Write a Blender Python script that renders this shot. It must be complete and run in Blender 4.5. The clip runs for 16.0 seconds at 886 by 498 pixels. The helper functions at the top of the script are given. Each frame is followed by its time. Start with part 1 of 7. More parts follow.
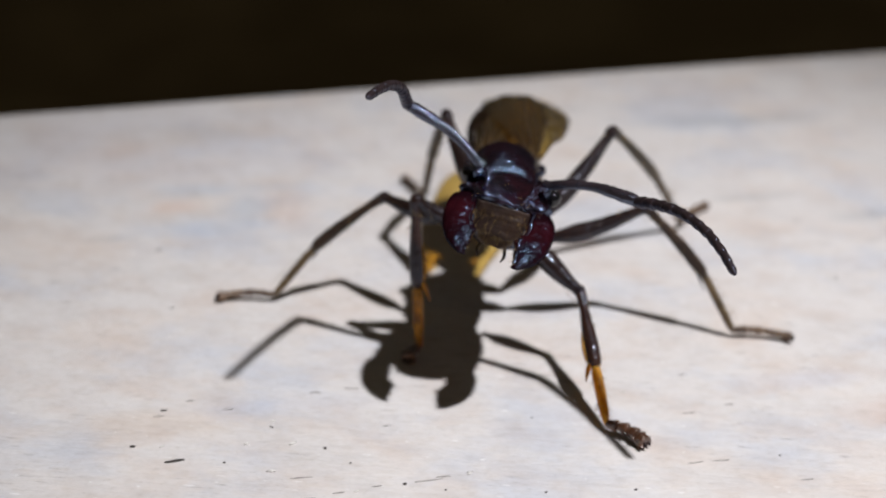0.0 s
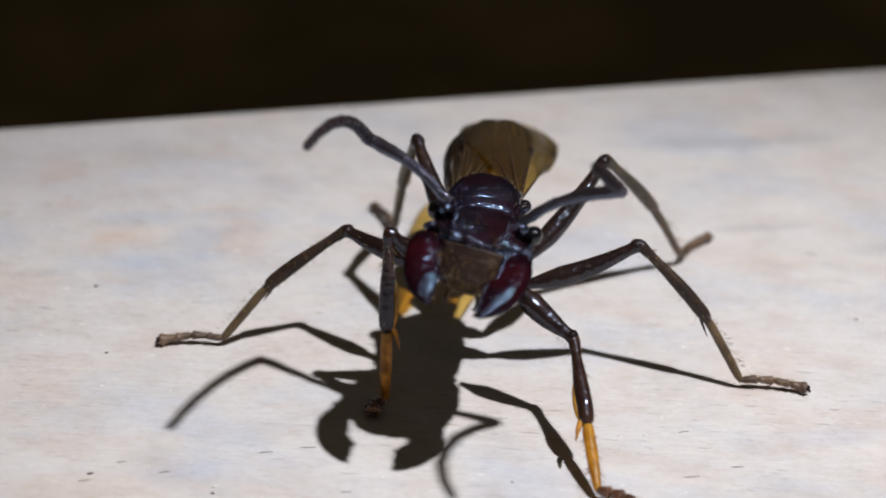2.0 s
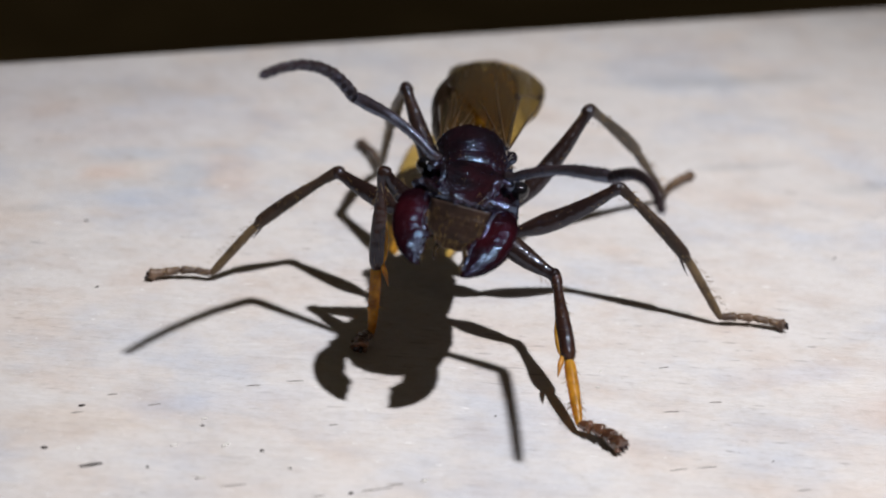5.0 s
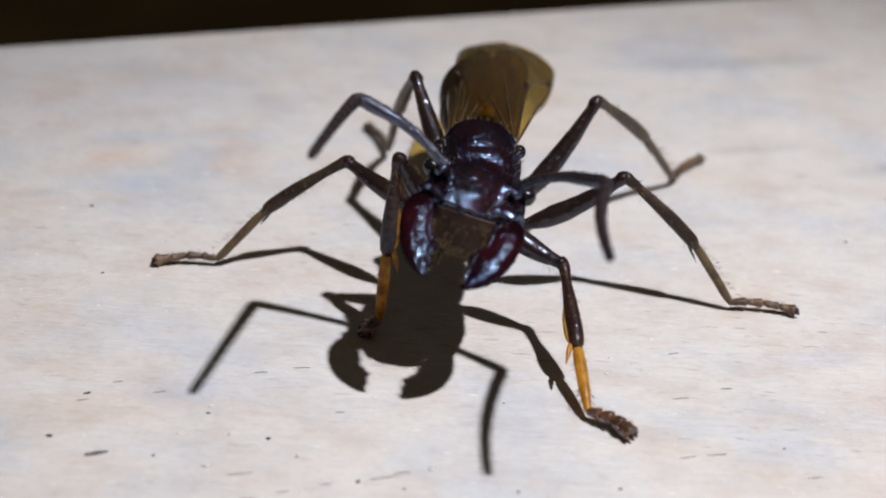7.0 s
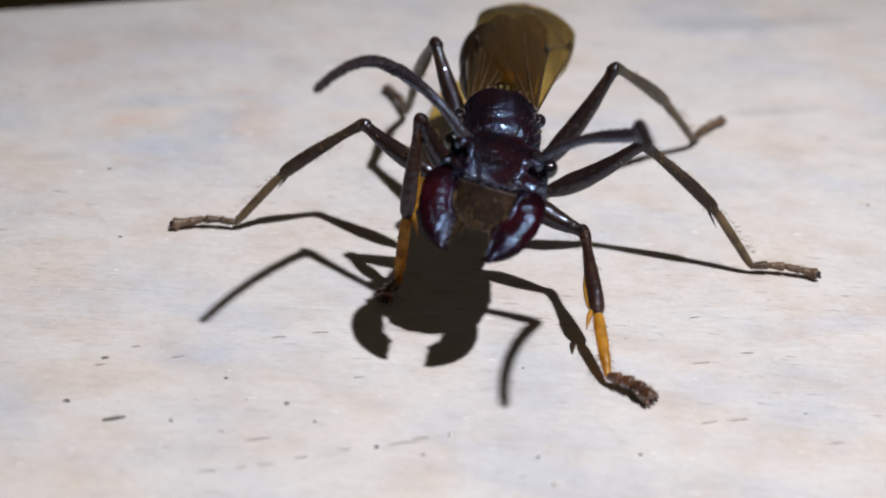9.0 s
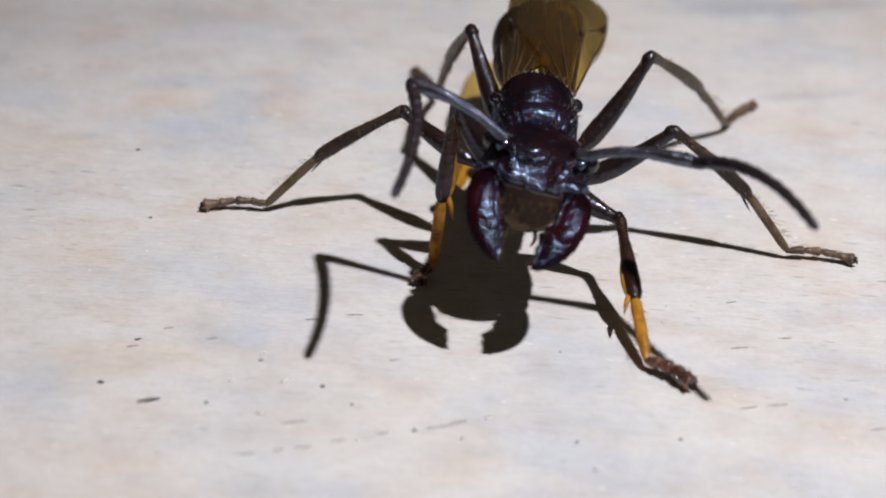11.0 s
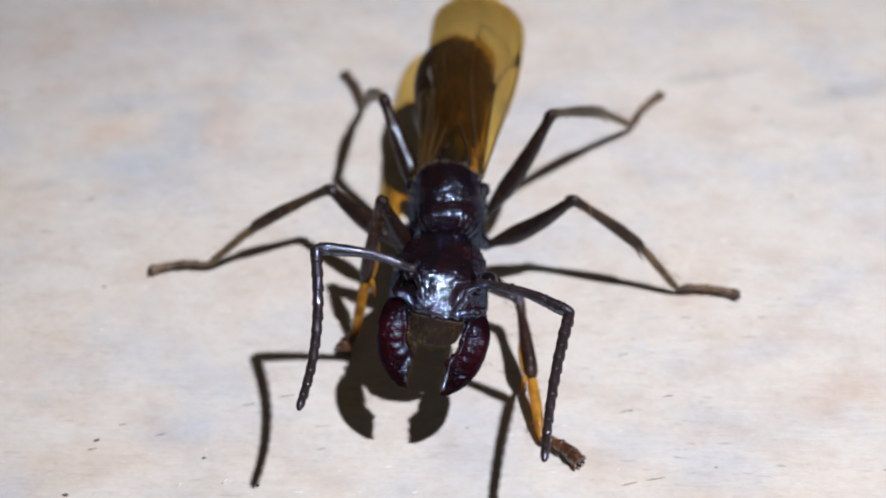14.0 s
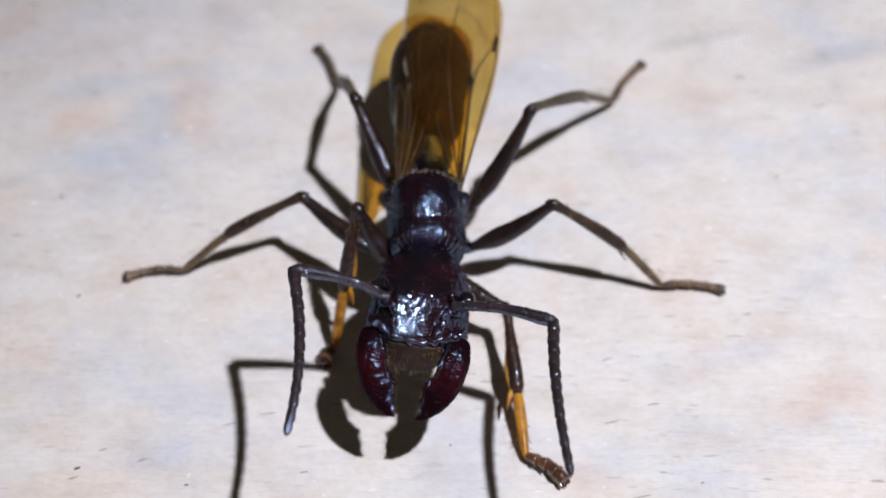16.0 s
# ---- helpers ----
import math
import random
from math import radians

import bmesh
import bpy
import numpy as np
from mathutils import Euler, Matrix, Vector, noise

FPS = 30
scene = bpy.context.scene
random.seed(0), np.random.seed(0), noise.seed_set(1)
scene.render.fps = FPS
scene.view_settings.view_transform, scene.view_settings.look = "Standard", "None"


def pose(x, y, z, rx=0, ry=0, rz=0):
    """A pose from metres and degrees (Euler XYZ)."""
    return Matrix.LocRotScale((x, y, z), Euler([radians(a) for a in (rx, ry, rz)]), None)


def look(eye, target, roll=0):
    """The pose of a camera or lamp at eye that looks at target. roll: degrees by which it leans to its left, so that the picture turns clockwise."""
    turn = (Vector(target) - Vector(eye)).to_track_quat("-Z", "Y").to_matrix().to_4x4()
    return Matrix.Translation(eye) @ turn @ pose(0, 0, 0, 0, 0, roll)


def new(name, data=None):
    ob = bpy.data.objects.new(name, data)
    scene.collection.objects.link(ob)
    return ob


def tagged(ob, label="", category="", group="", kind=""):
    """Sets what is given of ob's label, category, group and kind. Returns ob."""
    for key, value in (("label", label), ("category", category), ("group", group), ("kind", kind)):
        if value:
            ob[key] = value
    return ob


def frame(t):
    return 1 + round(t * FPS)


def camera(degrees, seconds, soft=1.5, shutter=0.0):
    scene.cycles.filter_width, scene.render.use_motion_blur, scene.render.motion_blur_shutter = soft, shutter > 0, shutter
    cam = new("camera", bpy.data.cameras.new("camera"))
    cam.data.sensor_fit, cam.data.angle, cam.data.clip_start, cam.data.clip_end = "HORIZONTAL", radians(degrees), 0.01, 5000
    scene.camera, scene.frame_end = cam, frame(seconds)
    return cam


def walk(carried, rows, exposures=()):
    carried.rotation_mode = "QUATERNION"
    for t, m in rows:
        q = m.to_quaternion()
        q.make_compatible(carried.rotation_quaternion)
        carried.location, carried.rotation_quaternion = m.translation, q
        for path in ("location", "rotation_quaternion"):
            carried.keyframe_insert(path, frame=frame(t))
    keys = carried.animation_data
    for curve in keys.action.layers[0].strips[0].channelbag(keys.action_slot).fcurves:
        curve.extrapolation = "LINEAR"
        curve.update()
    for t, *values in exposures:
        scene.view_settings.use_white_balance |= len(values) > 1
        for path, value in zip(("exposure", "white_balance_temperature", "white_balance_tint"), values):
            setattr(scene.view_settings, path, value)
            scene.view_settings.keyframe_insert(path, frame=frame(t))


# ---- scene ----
# ---- camera ----
cam = camera(24.57, 16.0, soft=1.9)
cam.data.dof.use_dof = True
cam.data.dof.focus_distance = 0.082
cam.data.dof.aperture_fstop = 54
PATH = [
    (0, pose(0.001699, -0.085506, 0.045486, 63.93, -2.34, 4.28)),
    (0.1, pose(0.000038, -0.084206, 0.046469, 63.03, -3.22, 3.74)),
    (0.2, pose(-0.000320, -0.083002, 0.045107, 63.42, -3.41, 3.48)),
    (0.3, pose(0.001223, -0.080795, 0.044397, 63.18, -2.90, 4.10)),
    (0.4, pose(0.001276, -0.078697, 0.044446, 62.86, -2.72, 3.83)),
    (0.5, pose(0.002017, -0.076780, 0.041871, 64.13, -2.47, 4.14)),
    (1, pose(0.002117, -0.074161, 0.040874, 64.10, -2.47, 4.26)),
    (1.5, pose(0.002063, -0.074713, 0.041199, 64.51, -2.44, 4.32)),
    (2, pose(0.002039, -0.075056, 0.041386, 64.44, -2.58, 4.18)),
    (2.5, pose(0.002022, -0.074594, 0.041300, 63.77, -2.69, 3.92)),
    (3, pose(0.001999, -0.075700, 0.041839, 62.92, -2.97, 4.00)),
    (3.5, pose(0.001942, -0.076067, 0.042065, 62.83, -3.19, 3.79)),
    (4, pose(0.002007, -0.076021, 0.042130, 62.70, -3.20, 3.76)),
    (4.5, pose(0.001978, -0.076288, 0.042224, 62.64, -3.15, 3.84)),
    (7, pose(0.002013, -0.075459, 0.042199, 61.88, -2.90, 4.12)),
    (7.5, pose(0.002025, -0.075421, 0.042197, 61.82, -2.82, 4.21)),
    (8, pose(0.002070, -0.074811, 0.041988, 61.39, -2.80, 4.10)),
    (8.5, pose(0.002085, -0.074742, 0.042007, 61.19, -2.69, 4.23)),
    (9, pose(0.002081, -0.074913, 0.042115, 60.71, -2.55, 4.62)),
    (11.5, pose(0.000289, -0.074444, 0.041307, 60.25, -2.93, 4.66)),
    (11.7, pose(0.000224, -0.075356, 0.042809, 59.84, -2.87, 4.52)),
    (11.8, pose(-0.002386, -0.075666, 0.044668, 59.71, -3.13, 3.80)),
    (11.9, pose(-0.002201, -0.075265, 0.045461, 59.73, -2.97, 4.24)),
    (12, pose(-0.001417, -0.074240, 0.046905, 59.37, -2.78, 4.47)),
    (12.1, pose(-0.000470, -0.074511, 0.047697, 59.36, -2.99, 4.67)),
    (12.2, pose(0.001425, -0.074030, 0.048559, 58.69, -2.49, 4.80)),
    (12.3, pose(0.003494, -0.073532, 0.048838, 58.38, -2.23, 4.66)),
    (12.4, pose(0.004410, -0.072439, 0.048593, 57.61, -2.44, 4.23)),
    (12.5, pose(0.005158, -0.071176, 0.049411, 56.08, -2.21, 4.16)),
    (12.6, pose(0.005051, -0.070847, 0.050315, 55.52, -2.24, 4.10)),
    (12.7, pose(0.004646, -0.070576, 0.051889, 55.28, -2.04, 4.11)),
    (12.8, pose(0.004988, -0.070049, 0.052894, 55.06, -1.64, 4.32)),
    (12.9, pose(0.005197, -0.070074, 0.053954, 54.68, -1.33, 4.58)),
    (13, pose(0.005484, -0.069077, 0.056265, 52.78, -0.99, 4.59)),
    (13.1, pose(0.005718, -0.068629, 0.056848, 51.61, -0.87, 4.23)),
    (13.2, pose(0.006811, -0.068212, 0.056666, 51.27, -0.13, 4.18)),
    (13.3, pose(0.006666, -0.067710, 0.058022, 50.30, -0.27, 4.23)),
    (13.4, pose(0.005476, -0.067514, 0.059519, 49.82, -0.37, 4.02)),
    (13.5, pose(0.005525, -0.067449, 0.060364, 49.85, -0.03, 4.28)),
    (13.6, pose(0.005550, -0.067689, 0.061879, 50.08, 0.29, 4.17)),
    (13.7, pose(0.005722, -0.067118, 0.063161, 49.83, 0.51, 4.19)),
    (13.8, pose(0.005089, -0.067552, 0.064357, 48.72, 0.41, 3.97)),
    (13.9, pose(0.005528, -0.067544, 0.065518, 47.72, 0.58, 4.17)),
    (14, pose(0.005536, -0.067429, 0.065992, 46.76, 0.62, 4.04)),
    (14.2, pose(0.005396, -0.066792, 0.067308, 45.24, 0.69, 3.49)),
    (14.3, pose(0.005614, -0.065934, 0.068330, 44.59, 0.71, 3.44)),
    (14.5, pose(0.005169, -0.063322, 0.068909, 43.58, 0.36, 2.47)),
    (14.7, pose(0.005106, -0.062523, 0.067762, 43.63, 0.06, 2.58)),
    (15, pose(0.004121, -0.061529, 0.068566, 42.82, 0.23, 2.57)),
    (15.2, pose(0.004136, -0.060421, 0.068960, 42.69, 0.61, 2.50)),
    (15.5, pose(0.005255, -0.058786, 0.070033, 41.83, 0.84, 2.50)),
    (15.7, pose(0.005528, -0.059290, 0.070261, 41.78, 1.22, 2.57)),
    (16, pose(0.005601, -0.058491, 0.072039, 40.22, 1.44, 2.77)),
]
walk(cam, PATH, [(0, 0.0, 6500, 10), (9, 0.0, 6500, 10), (11.5, -0.05, 6500, 10), (12, -0.2, 6500, 10), (12.5, 0.10, 6500, 10), (13, 0.06, 6500, 10), (13.3, -0.02, 6500, 10), (13.7, -0.03, 6500, 10), (14, 0.03, 6500, 10), (15, 0.06, 6400, 11), (16, 0.07, 6320, 12.5)])

MM = 0.001
rnd = random.Random(7)

# ---- night air and the hand lamp above ----
world = bpy.data.worlds.new("night")
scene.world = world
world.use_nodes = True
wn = world.node_tree.nodes
wn["Background"].inputs["Color"].default_value = (1.0, 0.80, 0.54, 1)
wn["Background"].inputs["Strength"].default_value = 0.044

lamp = bpy.data.lights.new("torch_beam", "SPOT")
lamp.energy = 2.45
lamp.color = (0.978, 0.972, 0.996)
lamp.spot_size = radians(34)
lamp.spot_blend = 1.0
lamp.shadow_soft_size = 0.0032
torch = new("torch_beam", lamp)
torch.matrix_world = look((0.070, -0.054, 0.200), (0.011, -0.007, 0))


# ---- materials ----
def material(name):
    m = bpy.data.materials.new(name)
    m.use_nodes = True
    t = m.node_tree
    return m, t.nodes, t.links, t.nodes["Principled BSDF"]


def ramp(nodes, stops):
    r = nodes.new("ShaderNodeValToRGB")
    while len(r.color_ramp.elements) < len(stops):
        r.color_ramp.elements.new(0.5)
    for e, (p, c) in zip(r.color_ramp.elements, stops):
        e.position, e.color = p, (*c, 1)
    return r


def coords(nodes, links, scale, kind="Object", turn=0):
    c = nodes.new("ShaderNodeTexCoord")
    mp = nodes.new("ShaderNodeMapping")
    mp.inputs["Scale"].default_value = scale
    mp.inputs["Rotation"].default_value = (0, 0, radians(turn))
    links.new(c.outputs[kind], mp.inputs["Vector"])
    return mp.outputs["Vector"]


def noise_tex(nodes, links, vec, scale, detail=4, rough=0.55):
    n = nodes.new("ShaderNodeTexNoise")
    n.inputs["Scale"].default_value = scale
    n.inputs["Detail"].default_value = detail
    n.inputs["Roughness"].default_value = rough
    links.new(vec, n.inputs["Vector"])
    return n.outputs["Fac"]


def bump(nodes, links, p, height, strength, distance):
    b = nodes.new("ShaderNodeBump")
    b.inputs["Strength"].default_value = strength
    b.inputs["Distance"].default_value = distance
    links.new(height, b.inputs["Height"])
    links.new(b.outputs["Normal"], p.inputs["Normal"])
    return b


def chitin(name, dark, light, rough=0.28, pits=2400, depth=0.00003, patch=500, gloss=0.7, tint=(1, 1, 1), coat=0.0, folds=0.0):
    """Insect shell: mottled colour, broad folds, fine pits, a duller gloss under a wet one."""
    m, n, l, p = material(name)
    v = coords(n, l, (1, 1, 1))
    big = noise_tex(n, l, v, patch, 3)
    r = ramp(n, [(0.45, dark), (0.75, light)])
    l.new(big, r.inputs["Fac"])
    l.new(r.outputs["Color"], p.inputs["Base Color"])
    fine = noise_tex(n, l, v, pits, 1, 0.5)
    b = bump(n, l, p, fine, 1.0, depth)
    if folds:
        uneven = n.new("ShaderNodeMapRange")
        uneven.inputs["From Min"].default_value, uneven.inputs["From Max"].default_value = 0.42, 0.62
        uneven.inputs["To Min"].default_value = 0.35
        l.new(noise_tex(n, l, v, 1300, 2, 0.5), uneven.inputs["Value"])
        l.new(uneven.outputs["Result"], b.inputs["Strength"])
        f = n.new("ShaderNodeBump")
        f.inputs["Distance"].default_value = folds
        l.new(noise_tex(n, l, v, pits * 0.3, 1, 0.5), f.inputs["Height"])
        l.new(f.outputs["Normal"], b.inputs["Normal"])
    if coat:
        shine = p.outputs["BSDF"]
        for share, r_gloss in ((coat * 0.2, 0.30), (coat, 0.095)):
            g = n.new("ShaderNodeBsdfGlossy")
            g.inputs["Color"].default_value = (*tint, 1)
            g.inputs["Roughness"].default_value = r_gloss
            l.new(b.outputs["Normal"], g.inputs["Normal"])
            mix = n.new("ShaderNodeMixShader")
            mix.inputs["Fac"].default_value = share
            l.new(shine, mix.inputs[1])
            l.new(g.outputs["BSDF"], mix.inputs[2])
            shine = mix.outputs["Shader"]
        l.new(shine, n["Material Output"].inputs["Surface"])
    rr = n.new("ShaderNodeMapRange")
    rr.inputs["To Min"].default_value = rough * 0.9
    rr.inputs["To Max"].default_value = rough * 1.2
    l.new(fine, rr.inputs["Value"])
    l.new(rr.outputs["Result"], p.inputs["Roughness"])
    p.inputs["Specular IOR Level"].default_value = gloss
    p.inputs["Specular Tint"].default_value = (*tint, 1)
    return m


BLUE = (0.52, 0.68, 1.0)
SHELL = chitin("dark_shell", (0.004, 0.0018, 0.0036), (0.013, 0.0026, 0.0052), 0.4, 11500, 0.00006, 500, 0.0, BLUE, 0.105, 0.00008)
HEAD_SHELL = chitin("head_shell", (0.004, 0.0018, 0.0034), (0.019, 0.003, 0.0056), 0.4, 12500, 0.00004, 600, 0.0, BLUE, 0.11, 0.00008)
RIDGE = chitin("ridge_shell", (0.005, 0.0018, 0.003), (0.020, 0.0030, 0.0055), 0.4, 11000, 0.00006, 600, 0.0, BLUE, 0.15, 0.00007)
MANDIBLE = chitin("mandible_shell", (0.007, 0.0016, 0.003), (0.029, 0.0032, 0.0056), 0.4, 14000, 0.00003, 450, 0.0, BLUE, 0.017, 0.00005)
MAXILLA = chitin("maxilla_tan", (0.07, 0.044, 0.029), (0.17, 0.112, 0.072), 0.5, 4000, 0.00004, 700, 0.25, folds=0.00008)
MOUTH = chitin("mouth_brown", (0.016, 0.0085, 0.0065), (0.046, 0.025, 0.017), 0.5, 4000, 0.00004, 700, 0.25, folds=0.00008)
GASTER = chitin("gaster_brown", (0.014, 0.0075, 0.004), (0.030, 0.016, 0.008), 0.45, 3000, 0.00002, 500, 0.2)
LEG = chitin("leg_shell", (0.013, 0.0065, 0.0055), (0.044, 0.022, 0.015), 0.4, 12000, 0.00003, 500, 0.1, (0.74, 0.82, 1.0), 0.04, 0.00005)
SHIN = chitin("shin_shell", (0.024, 0.015, 0.011), (0.080, 0.048, 0.032), 0.4, 7000, 0.00003, 600, 0.35)
ANTENNA = chitin("antenna_shell", (0.020, 0.0135, 0.014), (0.052, 0.031, 0.032), 0.4, 13000, 0.00004, 500, 0.1, (0.6, 0.7, 1.0), 0.065, 0.00006)
SCAPE = chitin("scape_shell", (0.020, 0.0135, 0.016), (0.052, 0.031, 0.036), 0.4, 14000, 0.00006, 500, 0.1, (0.62, 0.74, 1.0), 0.13, 0.00006)
FRONT_SHIN = chitin("front_shin_shell", (0.022, 0.009, 0.006), (0.085, 0.036, 0.018), 0.4, 12000, 0.00003, 500, 0.1, (0.74, 0.82, 1.0), 0.03, 0.00005)
HIND_SHIN = chitin("hind_shin_shell", (0.04, 0.028, 0.016), (0.14, 0.10, 0.055), 0.4, 9000, 0.00004, 600, 0.35)
EYE = chitin("eye_black", (0.003, 0.003, 0.004), (0.006, 0.006, 0.008), 0.1, 9000, 0.000002, 500, 0.6)
TARSUS = chitin("tarsus_brown", (0.06, 0.024, 0.013), (0.24, 0.10, 0.05), 0.3, 6000, 0.00004, 700, 0.5, (1, 1, 1), 0.05)
FAR_TARSUS = chitin("tarsus_tan", (0.065, 0.040, 0.029), (0.18, 0.115, 0.075), 0.45, 6000, 0.00004, 700, 0.4)
HEEL = chitin("heel_brown", (0.075, 0.05, 0.027), (0.20, 0.135, 0.07), 0.42, 6000, 0.00003, 700, 0.4)


def amber(name, colour, share):
    """Horny shell that lets light through."""
    m, n, l, p = material(name)
    v = coords(n, l, (1, 1, 1))
    f = noise_tex(n, l, v, 900, 3)
    r = ramp(n, [(0.34, [c * c * 0.3 for c in colour]), (0.60, colour)])
    l.new(f, r.inputs["Fac"])
    l.new(r.outputs["Color"], p.inputs["Base Color"])
    p.inputs["Roughness"].default_value = 0.28
    tr = n.new("ShaderNodeBsdfTranslucent")
    l.new(r.outputs["Color"], tr.inputs["Color"])
    mix = n.new("ShaderNodeMixShader")
    mix.inputs["Fac"].default_value = share
    l.new(p.outputs["BSDF"], mix.inputs[1])
    l.new(tr.outputs["BSDF"], mix.inputs[2])
    l.new(mix.outputs["Shader"], n["Material Output"].inputs["Surface"])
    bump(n, l, p, noise_tex(n, l, v, 5000, 3), 0.8, 0.00003)
    return m


AMBER = amber("amber_shell", (0.86, 0.47, 0.06), 0.6)
PALE_HAIR = amber("pale_hair", (0.62, 0.52, 0.40), 0.4)
HAIR = amber("golden_hair", (0.55, 0.38, 0.16), 0.4)


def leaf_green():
    """Thin leaf of the added plant; lets some light through, so its shadow stays pale."""
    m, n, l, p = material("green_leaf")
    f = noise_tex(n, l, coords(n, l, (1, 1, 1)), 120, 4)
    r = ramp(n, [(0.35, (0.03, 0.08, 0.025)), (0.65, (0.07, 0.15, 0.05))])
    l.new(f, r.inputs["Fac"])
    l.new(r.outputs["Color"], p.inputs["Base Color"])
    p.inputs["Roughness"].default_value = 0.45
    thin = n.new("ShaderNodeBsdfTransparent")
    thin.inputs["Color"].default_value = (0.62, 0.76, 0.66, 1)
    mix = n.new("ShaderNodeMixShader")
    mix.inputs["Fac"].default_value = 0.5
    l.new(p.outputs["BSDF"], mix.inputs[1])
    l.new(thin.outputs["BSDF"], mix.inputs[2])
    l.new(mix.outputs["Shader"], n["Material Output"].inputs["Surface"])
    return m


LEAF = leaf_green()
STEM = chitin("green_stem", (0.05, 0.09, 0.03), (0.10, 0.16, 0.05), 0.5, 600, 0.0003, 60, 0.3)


def wing_membrane():
    m, n, l, p = material("wing_membrane")
    v = coords(n, l, (1, 1, 1))
    f = noise_tex(n, l, v, 350, 4)
    r = ramp(n, [(0.25, (0.95, 0.765, 0.34)), (0.75, (0.98, 0.842, 0.47))])
    body_tone = ramp(n, [(0.25, (0.09, 0.06, 0.021)), (0.75, (0.165, 0.11, 0.04))])
    l.new(f, r.inputs["Fac"])
    l.new(f, body_tone.inputs["Fac"])
    l.new(body_tone.outputs["Color"], p.inputs["Base Color"])
    p.inputs["Roughness"].default_value = 0.3
    clear = n.new("ShaderNodeBsdfTransparent")
    l.new(r.outputs["Color"], clear.inputs["Color"])
    tr = n.new("ShaderNodeBsdfTranslucent")
    l.new(body_tone.outputs["Color"], tr.inputs["Color"])
    a = n.new("ShaderNodeMixShader")
    a.inputs["Fac"].default_value = 0.3
    l.new(p.outputs["BSDF"], a.inputs[1])
    l.new(tr.outputs["BSDF"], a.inputs[2])
    b = n.new("ShaderNodeMixShader")
    b.inputs["Fac"].default_value = 0.93
    l.new(a.outputs["Shader"], b.inputs[1])
    l.new(clear.outputs["BSDF"], b.inputs[2])
    ripple = bump(n, l, p, noise_tex(n, l, v, 1200, 3), 0.3, 0.00004)
    sheen = n.new("ShaderNodeBsdfGlossy")
    sheen.inputs["Roughness"].default_value = 0.22
    l.new(ripple.outputs["Normal"], sheen.inputs["Normal"])
    edge_on = n.new("ShaderNodeLayerWeight")
    steep = n.new("ShaderNodeMath")
    steep.operation = "POWER"
    steep.inputs[1].default_value = 2.4
    l.new(edge_on.outputs["Facing"], steep.inputs[0])
    c = n.new("ShaderNodeMixShader")
    l.new(steep.outputs["Value"], c.inputs["Fac"])
    l.new(b.outputs["Shader"], c.inputs[1])
    l.new(sheen.outputs["BSDF"], c.inputs[2])
    l.new(c.outputs["Shader"], n["Material Output"].inputs["Surface"])
    return m


WING = wing_membrane()
VEIN = chitin("wing_vein", (0.03, 0.016, 0.006), (0.075, 0.04, 0.013), 0.45)


